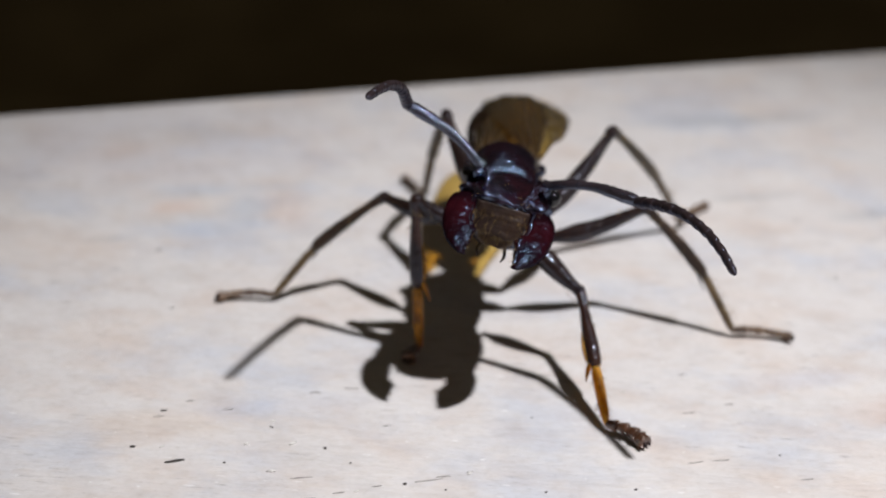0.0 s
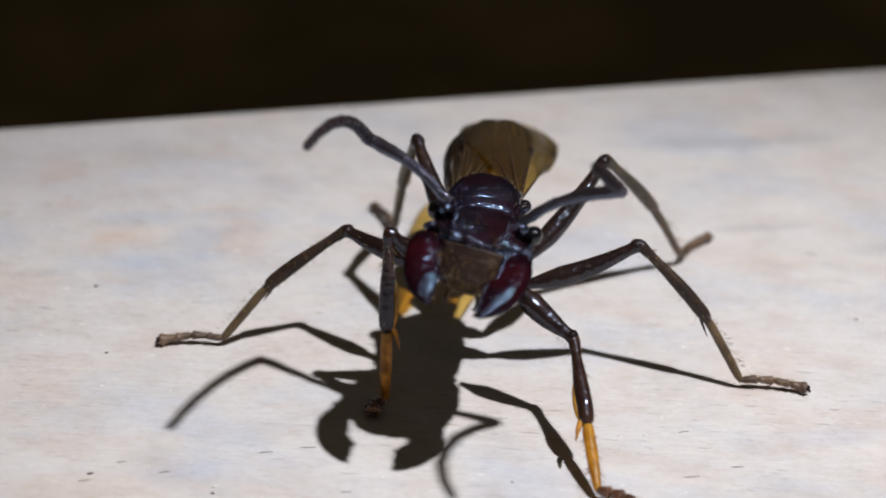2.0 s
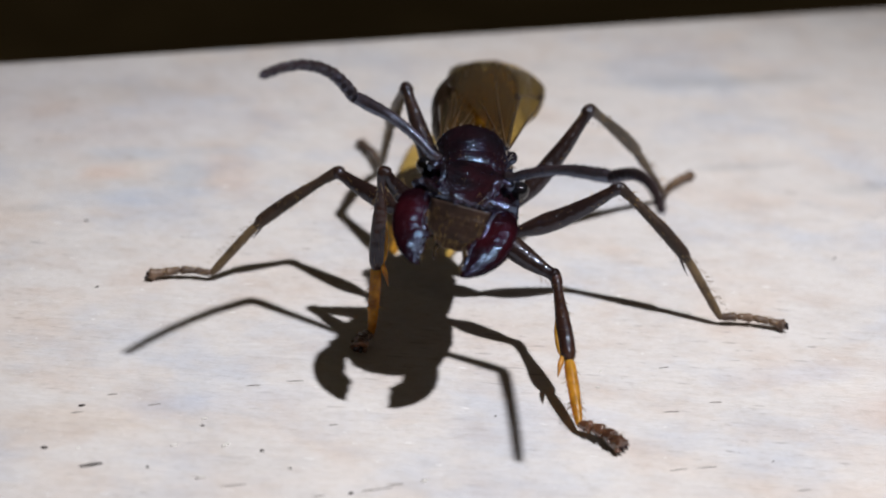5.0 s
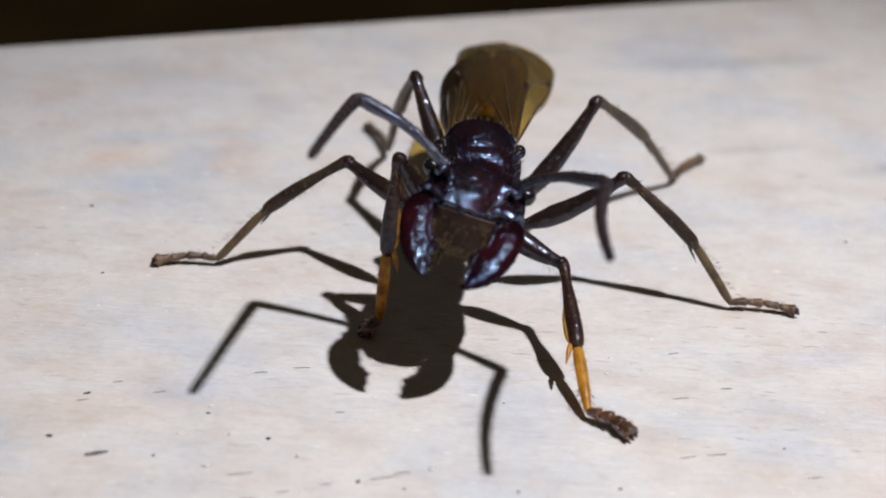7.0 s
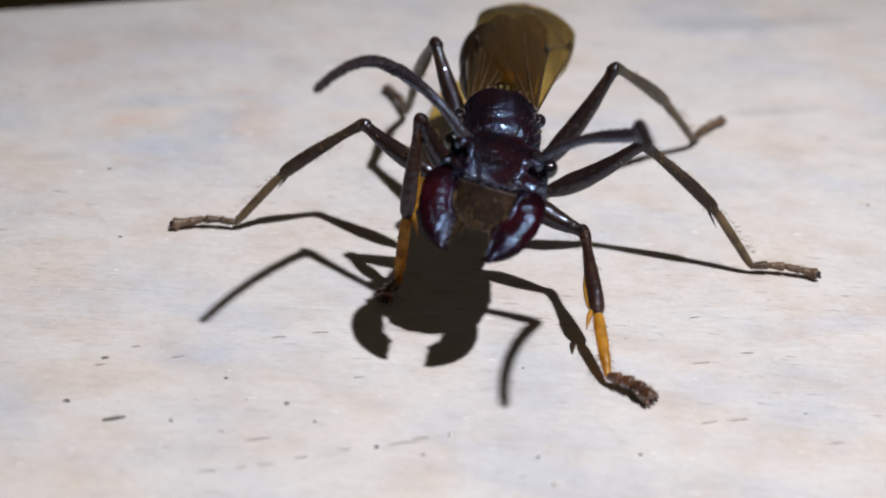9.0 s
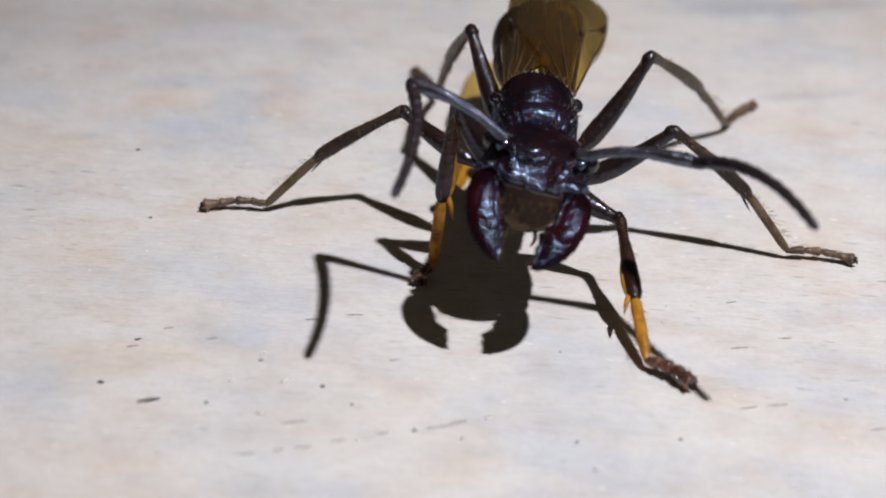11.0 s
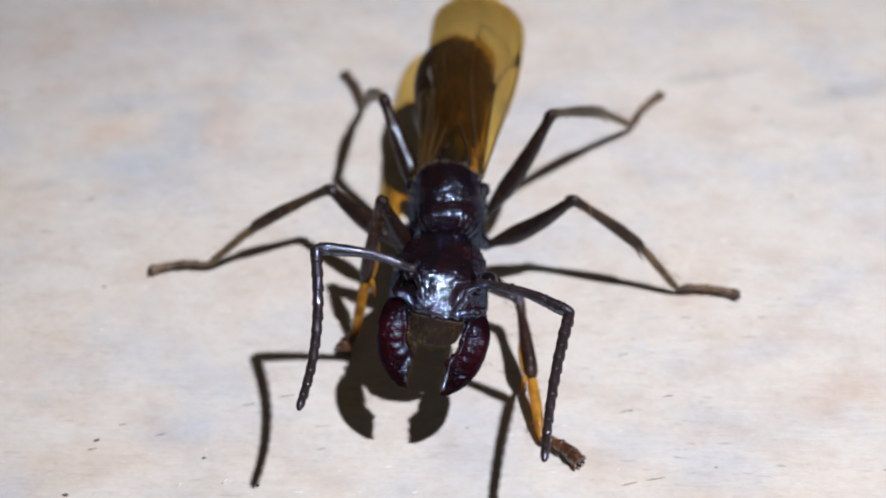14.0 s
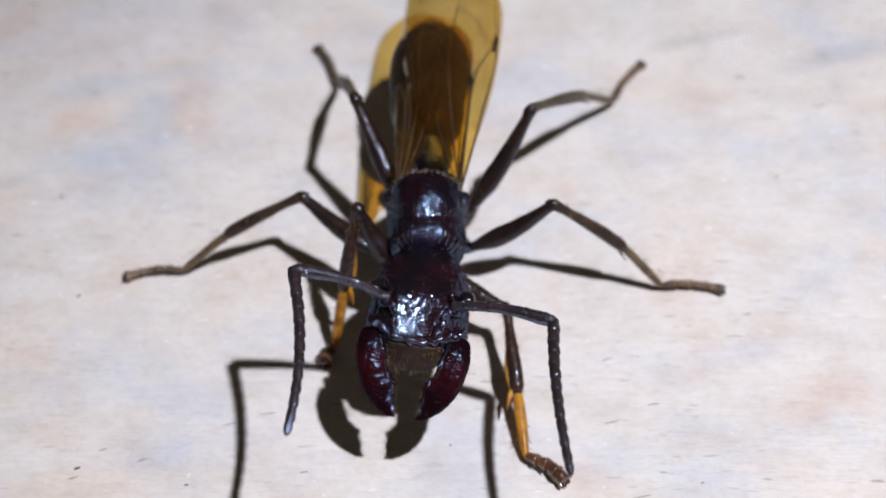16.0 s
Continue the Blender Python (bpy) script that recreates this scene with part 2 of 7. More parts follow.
def board_wood():
    """Bleached pale board: faint grain along the edge, short fissures, cool and pinkish stains."""
    m, n, l, p = material("bleached_board")
    plain = coords(n, l, (1, 1, 1))
    g = noise_tex(n, l, coords(n, l, (60, 90, 60), turn=-21), 5, 6, 0.6)
    base = ramp(n, [(0.28, (0.59, 0.555, 0.545)), (0.5, (0.655, 0.625, 0.615)), (0.75, (0.70, 0.675, 0.665))])
    l.new(g, base.inputs["Fac"])
    colour = base.outputs["Color"]

    def blend(fac, tone, how="MULTIPLY"):
        nonlocal colour
        x = n.new("ShaderNodeMixRGB")
        x.blend_type = how
        l.new(fac, x.inputs["Fac"])
        l.new(colour, x.inputs["Color1"])
        x.inputs["Color2"].default_value = (*tone, 1)
        colour = x.outputs["Color"]

    def window(value, lo, hi, top=1.0):
        x = n.new("ShaderNodeMapRange")
        x.inputs["From Min"].default_value, x.inputs["From Max"].default_value = lo, hi
        x.inputs["To Max"].default_value = top
        l.new(value, x.inputs["Value"])
        return x.outputs["Result"]

    wide = coords(n, l, (65, 90, 100), turn=-21)
    blend(window(noise_tex(n, l, wide, 1.6, 4, 0.6), 0.50, 0.36, 0.75), (0.83, 0.895, 1.0))
    blend(window(noise_tex(n, l, coords(n, l, (60, 80, 80), turn=-21), 2.1, 4, 0.6), 0.50, 0.66, 0.6), (1.0, 0.915, 0.845))
    blend(window(noise_tex(n, l, plain, 420, 5, 0.65), 0.55, 0.75, 0.5), (0.88, 0.87, 0.86))
    blend(window(noise_tex(n, l, coords(n, l, (170, 300, 200), turn=-21), 1.0, 4, 0.6), 0.52, 0.70, 0.5), (0.88, 0.885, 0.89))
    blend(window(noise_tex(n, l, coords(n, l, (230, 330, 210), turn=-21), 1.3, 4, 0.6), 0.50, 0.34, 0.5), (1.0, 0.935, 0.88))
    blend(window(noise_tex(n, l, coords(n, l, (700, 1500, 900), turn=-21), 1.6, 4, 0.6), 0.5, 0.72, 0.5), (0.90, 0.895, 0.89))
    blend(window(noise_tex(n, l, plain, 3200, 3, 0.6), 0.5, 0.75, 0.55), (0.87, 0.865, 0.86))
    blend(window(noise_tex(n, l, coords(n, l, (1500, 2600, 1500), turn=-21), 1.0, 3, 0.6), 0.52, 0.40, 0.45), (0.92, 0.90, 0.865))
    blend(window(noise_tex(n, l, coords(n, l, (4000, 8000, 4000), turn=-21), 1.0, 2, 0.5), 0.60, 0.74, 0.5), (0.80, 0.79, 0.79))
    blend(window(noise_tex(n, l, plain, 2600, 2, 0.5), 0.71, 0.77, 0.6), (0.84, 0.835, 0.83), "MIX")
    # single stains: place, size, tone, strength
    warp = n.new("ShaderNodeTexNoise")
    warp.inputs["Scale"].default_value = 260
    warp.inputs["Detail"].default_value = 4
    l.new(plain, warp.inputs["Vector"])
    for x, y, rx, ry, tone, k in STAINS:
        mp = n.new("ShaderNodeMapping")
        mp.vector_type = "TEXTURE"
        mp.inputs["Location"].default_value = (x * MM, y * MM, 0)
        mp.inputs["Rotation"].default_value = (0, 0, radians(16))
        mp.inputs["Scale"].default_value = (rx * MM, ry * MM, 1)
        l.new(plain, mp.inputs["Vector"])
        add = n.new("ShaderNodeVectorMath")
        add.operation = "MULTIPLY_ADD"
        l.new(warp.outputs["Color"], add.inputs[0])
        add.inputs[1].default_value = (1.3, 1.3, 0)
        l.new(mp.outputs["Vector"], add.inputs[2])
        sub = n.new("ShaderNodeVectorMath")
        sub.operation = "SUBTRACT"
        l.new(add.outputs["Vector"], sub.inputs[0])
        sub.inputs[1].default_value = (0.65, 0.65, 0)
        ln = n.new("ShaderNodeVectorMath")
        ln.operation = "LENGTH"
        l.new(sub.outputs["Vector"], ln.inputs[0])
        blend(window(ln.outputs["Value"], 1.05, 0.35, k), tone)
    # short dark fissures and pale flecks along the grain
    dash = noise_tex(n, l, coords(n, l, (700, 5200, 1000), turn=-21), 1.0, 2, 0.5)
    patchy = window(noise_tex(n, l, plain, 120, 2, 0.5), 0.42, 0.62)
    f = n.new("ShaderNodeMath")
    f.operation = "MULTIPLY"
    l.new(window(dash, 0.36, 0.28, 0.75), f.inputs[0])
    l.new(patchy, f.inputs[1])
    blend(f.outputs["Value"], (0.42, 0.40, 0.40))
    blend(window(noise_tex(n, l, coords(n, l, (1000, 3000, 1000), turn=-21), 1.0, 2, 0.5), 0.70, 0.76, 0.7), (0.86, 0.85, 0.85), "MIX")
    l.new(colour, p.inputs["Base Color"])
    p.inputs["Roughness"].default_value = 0.75
    bump(n, l, p, noise_tex(n, l, coords(n, l, (160, 900, 300), turn=-21), 3, 7, 0.72), 0.4, 0.00025)
    return m


STAINS = (
    (-16.8, 12.7, 3.2, 1.2, (0.78, 0.88, 1.0), 0.7), (-14.0, 10.6, 1.7, 2.4, (0.78, 0.88, 1.0), 0.8), (-15.8, 7.9, 3.4, 1.3, (0.80, 0.885, 1.0), 0.65),
    (-17.7, 10.3, 1.8, 1.1, (1.0, 0.86, 0.79), 0.7), (-12.0, 11.0, 2.0, 2.4, (1.0, 0.89, 0.82), 0.75), (-21.0, 18.0, 14.0, 7.0, (0.93, 0.945, 1.0), 0.8),
    (-20.2, 6.0, 2.0, .6, (0.84, 0.85, 0.86), 0.7), (12.6, 16.4, 3.2, .6, (0.80, 0.82, 0.84), 0.7), (20.0, 15.4, 4.2, .9, (0.80, 0.82, 0.84), 0.8),
    (17.8, -5.8, 2.6, 1.6, (1.0, 0.88, 0.82), 0.6), (14.0, -3.4, 3.6, 1.0, (0.86, 0.90, 1.0), 0.6), (12.4, 27.6, 7.0, 1.2, (0.78, 0.80, 0.82), 0.85),
    (-14.0, -11.5, 5.0, 1.6, (1.0, 0.92, 0.84), 0.7), (-9.5, -9.5, 5.0, 1.2, (0.90, 0.93, 1.0), 0.6), (-18.5, 20.0, 6.0, 2.5, (0.94, 0.90, 0.84), 0.7),
    )
BOARD = board_wood()
GRIT = chitin("dark_grit", (0.03, 0.025, 0.022), (0.08, 0.065, 0.055), 0.7)
SPLINTER = chitin("grey_splinter", (0.22, 0.20, 0.19), (0.36, 0.335, 0.32), 0.7)
DUST = chitin("pale_flake", (0.6, 0.58, 0.55), (0.75, 0.73, 0.7), 0.5)
SOIL = chitin("night_soil", (0.16, 0.13, 0.08), (0.30, 0.25, 0.16), 0.9, 40, 0.01, 3, 0.1)


# ---- mesh helpers, in millimetres ----
def part(name, bm, mat, parent=None, label="", smooth=True):
    """One mesh object out of a bmesh in millimetres, under a thing or a part."""
    bmesh.ops.scale(bm, vec=(MM, MM, MM), verts=bm.verts)
    bmesh.ops.recalc_face_normals(bm, faces=bm.faces)
    me = bpy.data.meshes.new(name)
    bm.to_mesh(me)
    bm.free()
    for f in me.polygons:
        f.use_smooth = smooth
    me.materials.append(mat)
    ob = new(name, me)
    ob.parent = parent
    if label:
        ob["label"] = label
    return ob


def loft(bm, rings, closed=True):
    """Skin over rings of equally many points."""
    rows = [[bm.verts.new(p) for p in ring] for ring in rings]
    n = len(rows[0])
    for a, b in zip(rows, rows[1:]):
        for i in range(n):
            j = (i + 1) % n
            bm.faces.new((a[i], a[j], b[j], b[i]))
    if closed:
        bm.faces.new(list(reversed(rows[0])))
        bm.faces.new(rows[-1])
    return rows


def curve_at(pts, u):
    """Smooth value along a list of tuples, u from 0 to 1."""
    n = len(pts) - 1
    s = min(max(u * n, 0), n - 1e-6)
    i = int(s)
    f = s - i
    p0, p1, p2, p3 = pts[max(i - 1, 0)], pts[i], pts[i + 1], pts[min(i + 2, n)]
    return [0.5 * (2 * b + (c - a) * f + (2 * a - 5 * b + 4 * c - d) * f * f + (3 * b - a - 3 * c + d) * f ** 3)
            for a, b, c, d in zip(p0, p1, p2, p3)]


def tube(bm, pts, count=24, seg=12, rough=0.0, seed=0):
    """Tube through points (x, y, z, radius) with rounded ends."""
    path = [curve_at(pts, k / (count - 1)) for k in range(count)]
    rings = []
    side = None
    for k, (x, y, z, r) in enumerate(path):
        a, b = path[max(k - 1, 0)], path[min(k + 1, count - 1)]
        d = Vector((b[0] - a[0], b[1] - a[1], b[2] - a[2])).normalized()
        if side is None:
            side = d.orthogonal().normalized()
        side = (side - d * side.dot(d)).normalized()
        up = d.cross(side)
        ring = []
        for i in range(seg):
            w = 2 * math.pi * i / seg
            q = Vector((x, y, z)) + (side * math.cos(w) + up * math.sin(w)) * max(r, 0.004)
            if rough:
                q += (q - Vector((x, y, z))) * rough * noise.noise(q * 3 + Vector((seed, 0, 0)))
            ring.append(q)
        rings.append(ring)
    loft(bm, rings)


def ball(bm, centre, radii, u=20, v=14, power=1.0):
    """Rounded lump with its poles along y."""
    rings = []
    for k in range(v):
        a = math.pi * (k + 0.5) / v
        s, c = math.sin(a), math.cos(a)
        rings.append([Vector((centre[0] + radii[0] * s * math.copysign(abs(math.cos(2 * math.pi * i / u)) ** power, math.cos(2 * math.pi * i / u)),
                              centre[1] - radii[1] * c,
                              centre[2] + radii[2] * s * math.copysign(abs(math.sin(2 * math.pi * i / u)) ** power, math.sin(2 * math.pi * i / u))))
                      for i in range(u)])
    loft(bm, rings)


def hull(bm, stations, count=40, seg=32, lump=0.0, freq=1.5, seed=0):
    """Body shell along y through (y, x, z, half width, height up, height down, squareness)."""
    rings = []
    for k in range(count):
        y, x, z, w, up, down, sq = curve_at(stations, k / (count - 1))
        ring = []
        for i in range(seg):
            a = 2 * math.pi * i / seg
            c, s = math.cos(a), math.sin(a)
            e = 2 / max(sq, 1.0)
            px = w * math.copysign(abs(c) ** e, c)
            pz = (up if s > 0 else down) * math.copysign(abs(s) ** e, s)
            q = Vector((x + px, y, z + pz))
            if lump:
                nrm = Vector((px, 0, pz))
                q += nrm * lump * noise.noise(q * freq + Vector((seed, 0, 0)))
            ring.append(q)
        rings.append(ring)
    loft(bm, rings)


def surface_grain(spots, parent, mat):
    """Tiny shiny knobs that roughen a shell."""
    bm = bmesh.new()
    for p in spots:
        r = rnd.uniform(.02, .045)
        ball(bm, p, (r, r, r), 8, 6)
    ob = part("surface_grain", bm, mat, parent)
    tagged(ob, kind="stuff")
    return ob


def hairs(bm, roots, length, spread, radius=0.012):
    """Thin bristles out of (point, normal) roots."""
    for p, d in roots:
        d = (Vector(d).normalized() + Vector([rnd.uniform(-spread, spread) for _ in range(3)])).normalized()
        a = d.orthogonal().normalized() * radius
        b = d.cross(a).normalized() * radius
        ln = length * rnd.uniform(0.5, 1.2)
        base = [bm.verts.new(Vector(p) + v) for v in (a, -a * 0.5 + b * 0.87, -a * 0.5 - b * 0.87)]
        tip = bm.verts.new(Vector(p) + d * ln)
        for i in range(3):
            bm.faces.new((base[i], base[(i + 1) % 3], tip))


# ---- setting ----
EDGE = 21.0
bm = bmesh.new()
# the board's far edge runs at an angle; it is worn and slightly rounded
nx, ny = 150, 90
top = []
for j in range(ny + 1):
    line = []
    for i in range(nx + 1):
        u = -300 + 600 * i / nx
        f = j / ny
        v = -300 + 331.2 * (1 - (1 - f) ** 2.2)
        wob = 0.5 * noise.noise(Vector((u * 0.12, 3, 0))) + 0.18 * noise.noise(Vector((u * 0.5, 7, 0)))
        v += wob * f ** 6
        z = -0.9 * max(0, (v - 29.9) / 1.3) ** 2
        c, s = math.cos(radians(EDGE)), math.sin(radians(EDGE))
        line.append(bm.verts.new((c * u - s * v, s * u + c * v, z)))
    top.append(line)
for a, b in zip(top, top[1:]):
    for i in range(nx):
        bm.faces.new((a[i], a[i + 1], b[i + 1], b[i]))
low = [bm.verts.new((v.co.x, v.co.y, -25)) for v in top[-1]]
for i in range(nx):
    bm.faces.new((top[-1][i], top[-1][i + 1], low[i + 1], low[i]))
near = [bm.verts.new((v.co.x, v.co.y, -25)) for v in top[0]]
for i in range(nx):
    bm.faces.new((top[0][i + 1], top[0][i], near[i], near[i + 1]))
for k in (0, nx):
    bm.faces.new([r[k] for r in top] + [low[k], near[k]])
bm.faces.new(low + list(reversed(near)))
board = part("wooden_board", bm, BOARD)
tagged(board, "pale bleached wooden board with faint grain and stains", "board", kind="structure")

bm = bmesh.new()
bmesh.ops.create_grid(bm, x_segments=60, y_segments=60, size=40000)
for v in bm.verts:
    v.co.z = -900 + 60 * noise.noise(v.co * 0.0004)
ground = part("ground", bm, SOIL)
tagged(ground, "dark bare soil at night below the board", "ground", kind="structure")

# ---- the winged ant ----
ant = new("winged_ant")
tagged(ant, "dark red-brown winged ant with amber wings standing on a pale board", "ant")
BODY_PIECES = []

# thorax, in three shells
bm = bmesh.new()
hull(bm, [(-2.95, .45, 5.0, .5, .5, .5, 2), (-2.8, .45, 5.15, 1.2, 1.15, .9, 2.4), (-2.35, .45, 5.2, 1.58, 1.66, 1.3, 2.4),
          (-1.5, .44, 5.15, 1.62, 1.66, 1.5, 2.3), (-0.8, .45, 5.12, 1.62, 1.4, 1.5, 2.2), (-.4, .45, 5.1, 1.3, 1.2, 1.2, 2)], 40, 110, 0.05, 1.6, 3)
for v in bm.verts:
    # lengthwise folds, broken in places
    out = Vector((v.co.x - .45, 0, v.co.z - 5.1))
    turn = math.atan2(out.z, out.x)
    fold = math.sin(turn * 34 + 1.5 * noise.noise(v.co * 1.5)) * (.5 + .5 * noise.noise(v.co * 2 + Vector((4, 0, 0))))
    v.co += out.normalized() * .05 * fold + Vector((0, -.03 * fold if v.co.y < -1.9 else 0, 0))
knobs = rnd.sample([v.co.copy() for v in bm.verts if v.co.z > 5.2 and v.co.y < -1.7], 70)
pronotum = part("pronotum", bm, SHELL, ant, "dark red-brown shiny collar behind the head")
surface_grain(knobs, pronotum, SHELL)
BODY_PIECES.append(pronotum)
bm = bmesh.new()
hull(bm, [(-2.1, .45, 5.1, .8, 1.0, .8, 2), (-1.8, .42, 5.2, 1.4, 1.5, 1.4, 2.0), (-1.0, .4, 5.2, 1.68, 1.93, 1.65, 2.0),
          (.3, .37, 5.15, 1.74, 2.04, 1.7, 2.05), (1.1, .37, 5.0, 1.46, 1.65, 1.6, 2.05), (1.7, .45, 4.8, 1.2, 1.0, 1.3, 2), (2.0, .45, 4.7, .6, .5, .7, 2)], 44, 40, 0.05, 1.4, 9)
knobs = rnd.sample([v.co.copy() for v in bm.verts if v.co.z > 5.2 and v.co.y > -1.8], 150)
skin = [v.co.copy() for v in bm.verts]
thorax = part("thorax", bm, SHELL, ant, "dark glossy pitted thorax")
surface_grain(knobs, thorax, SHELL)
# short pale fringe where the wings begin, and along the flanks
fringe = [(q, Vector((q.x - .4, .5, q.z - 4.6))) for q in skin if (q.y > .4 and q.z > 5.9) or (q.z > 5.0 and abs(q.x - .4) > 1.35 and q.y > -1.0)]
bm = bmesh.new()
hairs(bm, rnd.sample(fringe, len(fringe) * 3 // 5), .3, .9, .01)
hairs(bm, rnd.sample(fringe, len(fringe) // 2), .16, 1.0, .012)
tagged(part("hair_fringe", bm, PALE_HAIR, thorax, "short pale fringe of hair"), kind="stuff")
BODY_PIECES.append(thorax)
bm = bmesh.new()
hull(bm, [(1.2, .45, 4.6, .8, .7, .9, 2), (1.6, .45, 4.6, 1.35, 1.0, 1.3, 2.2), (2.3, .44, 4.45, 1.3, .9, 1.25, 2.2), (2.9, .43, 4.3, .9, .6, .9, 2), (3.2, .42, 4.2, .4, .3, .4, 2)], 26, 32, 0.05, 1.6, 5)
BODY_PIECES.append(part("propodeum", bm, SHELL, ant))
bm = bmesh.new()
hull(bm, [(2.9, .42, 4.1, .5, .4, .4, 2), (3.4, .36, 4.4, .85, .75, .7, 2), (4.1, .3, 4.65, .98, 1.15, .9, 2.1), (4.6, .3, 4.45, .36, .6, .5, 2), (4.9, .3, 4.55, .36, .32, .36, 2)], 20, 24, 0.05, 2, 6)
BODY_PIECES.append(part("petiole", bm, SHELL, ant))

# gaster with overlapping plates
bm = bmesh.new()
hull(bm, [(4.6, .3, 4.5, .4, .36, .4, 2), (4.95, .22, 4.65, 1.05, .9, .95, 2.2), (5.5, .12, 4.8, 1.5, 1.22, 1.3, 2.2), (6.4, .04, 4.88, 1.72, 1.38, 1.45, 2.1), (7.1, .02, 4.9, 1.66, 1.3, 1.38, 2.1),
          (8.6, .02, 4.95, 1.86, 1.48, 1.5, 2.1), (10.3, .04, 4.9, 1.68, 1.3, 1.4, 2.1), (11.2, .08, 4.8, 1.15, .9, .95, 2), (11.8, .1, 4.75, .3, .25, .3, 2)], 60, 36, 0.015, 1.2, 2)
gaster = part("gaster", bm, GASTER, ant, "dark brown smooth gaster")
BODY_PIECES.append(gaster)
for y0, y1, w0, w1, h0, h1 in ((5.4, 7.0, 1.46, 1.7, 1.2, 1.36), (7.15, 8.4, 1.68, 1.84, 1.32, 1.46), (8.4, 9.6, 1.86, 1.8, 1.48, 1.4), (9.6, 10.6, 1.8, 1.56, 1.38, 1.2), (10.6, 11.4, 1.52, 1.06, 1.16, .84)):
    bm = bmesh.new()
    hull(bm, [(y0, .04, 4.9, w0 * .95, h0 * .95, h0 * 1.02, 2.1), (y0 + .15, .04, 4.9, w0 + .02, h0 + .03, h0 * 1.06, 2.1),
              ((y0 + y1) / 2, .04, 4.92, (w0 + w1) / 2 + .045, (h0 + h1) / 2 + .05, (h0 + h1) / 2 * 1.06, 2.1),
              (y1, .05, 4.9, w1 + .035, h1 + .04, h1 * 1.06, 2.1), (y1 + .1, .05, 4.9, w1 * .9, h1 * .9, h1, 2.1)], 14, 36)
    part("tergite", bm, GASTER, gaster)
bm = bmesh.new()
tube(bm, [(.1, 11.7, 4.7, .16), (.11, 12.3, 4.62, .08), (.12, 12.6, 4.58, .02)], 8, 8)
part("sting", bm, SHELL, gaster)


def tegula(x):
    bm = bmesh.new()
    ball(bm, (x, .1, 5.95), (.28, .42, .26), 14, 10)
    BODY_PIECES.append(part("tegula", bm, SHELL, ant))


tegula(.38 - 1.62)
tegula(.38 + 1.62)


# wings lie back over the gaster
def wing(side, length, out, inner, base, lift, name, label):
    """side -1 or 1; the blade grows from its base backwards, leading edge outwards."""
    def edge(u):
        lead = .15 + out * math.sin(min(u / .75, 1) * math.pi / 2)
        trail = -.1 - inner * math.sin(min(u / .62, 1) * math.pi / 2)
        if u > .78:
            c, k = (lead * .45 + trail * .55), math.sqrt(max(1 - ((u - .78) / .22) ** 2.3, 0))
            lead, trail = c + (lead - c) * k, c + (trail - c) * k
        return lead, trail

    def at(u, f):
        """Point of the blade: u along it, f from the trailing (0) to the leading edge (1)."""
        lead, trail = edge(u)
        v = trail + (lead - trail) * f
        x = base[0] + side * v
        y = base[1] + length * u
        mid = x - .45
        arch = 1.32 * (1 - .75 * min((mid / 2.3) ** 2, 1)) * math.sin(math.pi * min(max((y - .6) / 15.2, 0), 1))
        z = base[2] + lift * u + arch - (.085 if side > 0 else .1) * mid * mid * min(u * 2.5, 1) + .03 * math.sin(f * 23 + u * 3) * u
        return Vector((x, y, z))

    bm = bmesh.new()
    nu, nv = 60, 22
    grid = [[bm.verts.new(at((i / nu) ** 1.0, j / nv)) for j in range(nv + 1)] for i in range(nu + 1)]
    for a, b in zip(grid, grid[1:]):
        for j in range(nv):
            bm.faces.new((a[j], a[j + 1], b[j + 1], b[j]))
    blade = part(name, bm, WING, ant, label)
    so = blade.modifiers.new("thickness", "SOLIDIFY")
    so.thickness = 0.00002
    BODY_PIECES.append(blade)
    veins = (((0, .95), (.3, .96), (.6, .97), (.85, .93)), ((0, .8), (.2, .78), (.45, .8), (.62, .93)), ((0, .55), (.22, .5), (.5, .5), (.75, .55)),
             ((.02, .3), (.2, .22), (.45, .18), (.6, .2)), ((.45, .8), (.47, .65), (.5, .5)), ((.5, .5), (.58, .35), (.6, .2)), ((.6, .95), (.7, .75), (.75, .55)))
    for k, vein in enumerate(veins if name == "forewing" else veins[:2]):
        bm = bmesh.new()
        r = .055 if k < 3 else .032
        tube(bm, [(*(at(u, f) + Vector((0, 0, .01))), r * (1 - .5 * u)) for u, f in vein], 18, 6)
        part("vein", bm, VEIN, blade)
    bm = bmesh.new()
    tube(bm, [(*at(.60, .95), .03), (*at(.65, .95), .14), (*at(.70, .95), .03)], 10, 8)
    part("wing_spot", bm, GASTER, blade, "dark spot on the wing edge")
    return blade


wing(1, 15.8, 1.4, 2.95, (1.75, .6, 6.15), -1.35, "forewing", "amber see-through forewing with brown veins")
wing(-1, 11.2, .5, 1.7, (-.8, .6, 6.08), -1.3, "forewing", "amber see-through forewing with brown veins")
wing(1, 9.4, .35, 1.0, (1.6, 1.0, 5.85), -.4, "hindwing", "short amber hindwing under the forewing")
wing(-1, 9.0, .1, .9, (-.6, 1.0, 5.8), -.35, "hindwing", "short amber hindwing under the forewing")

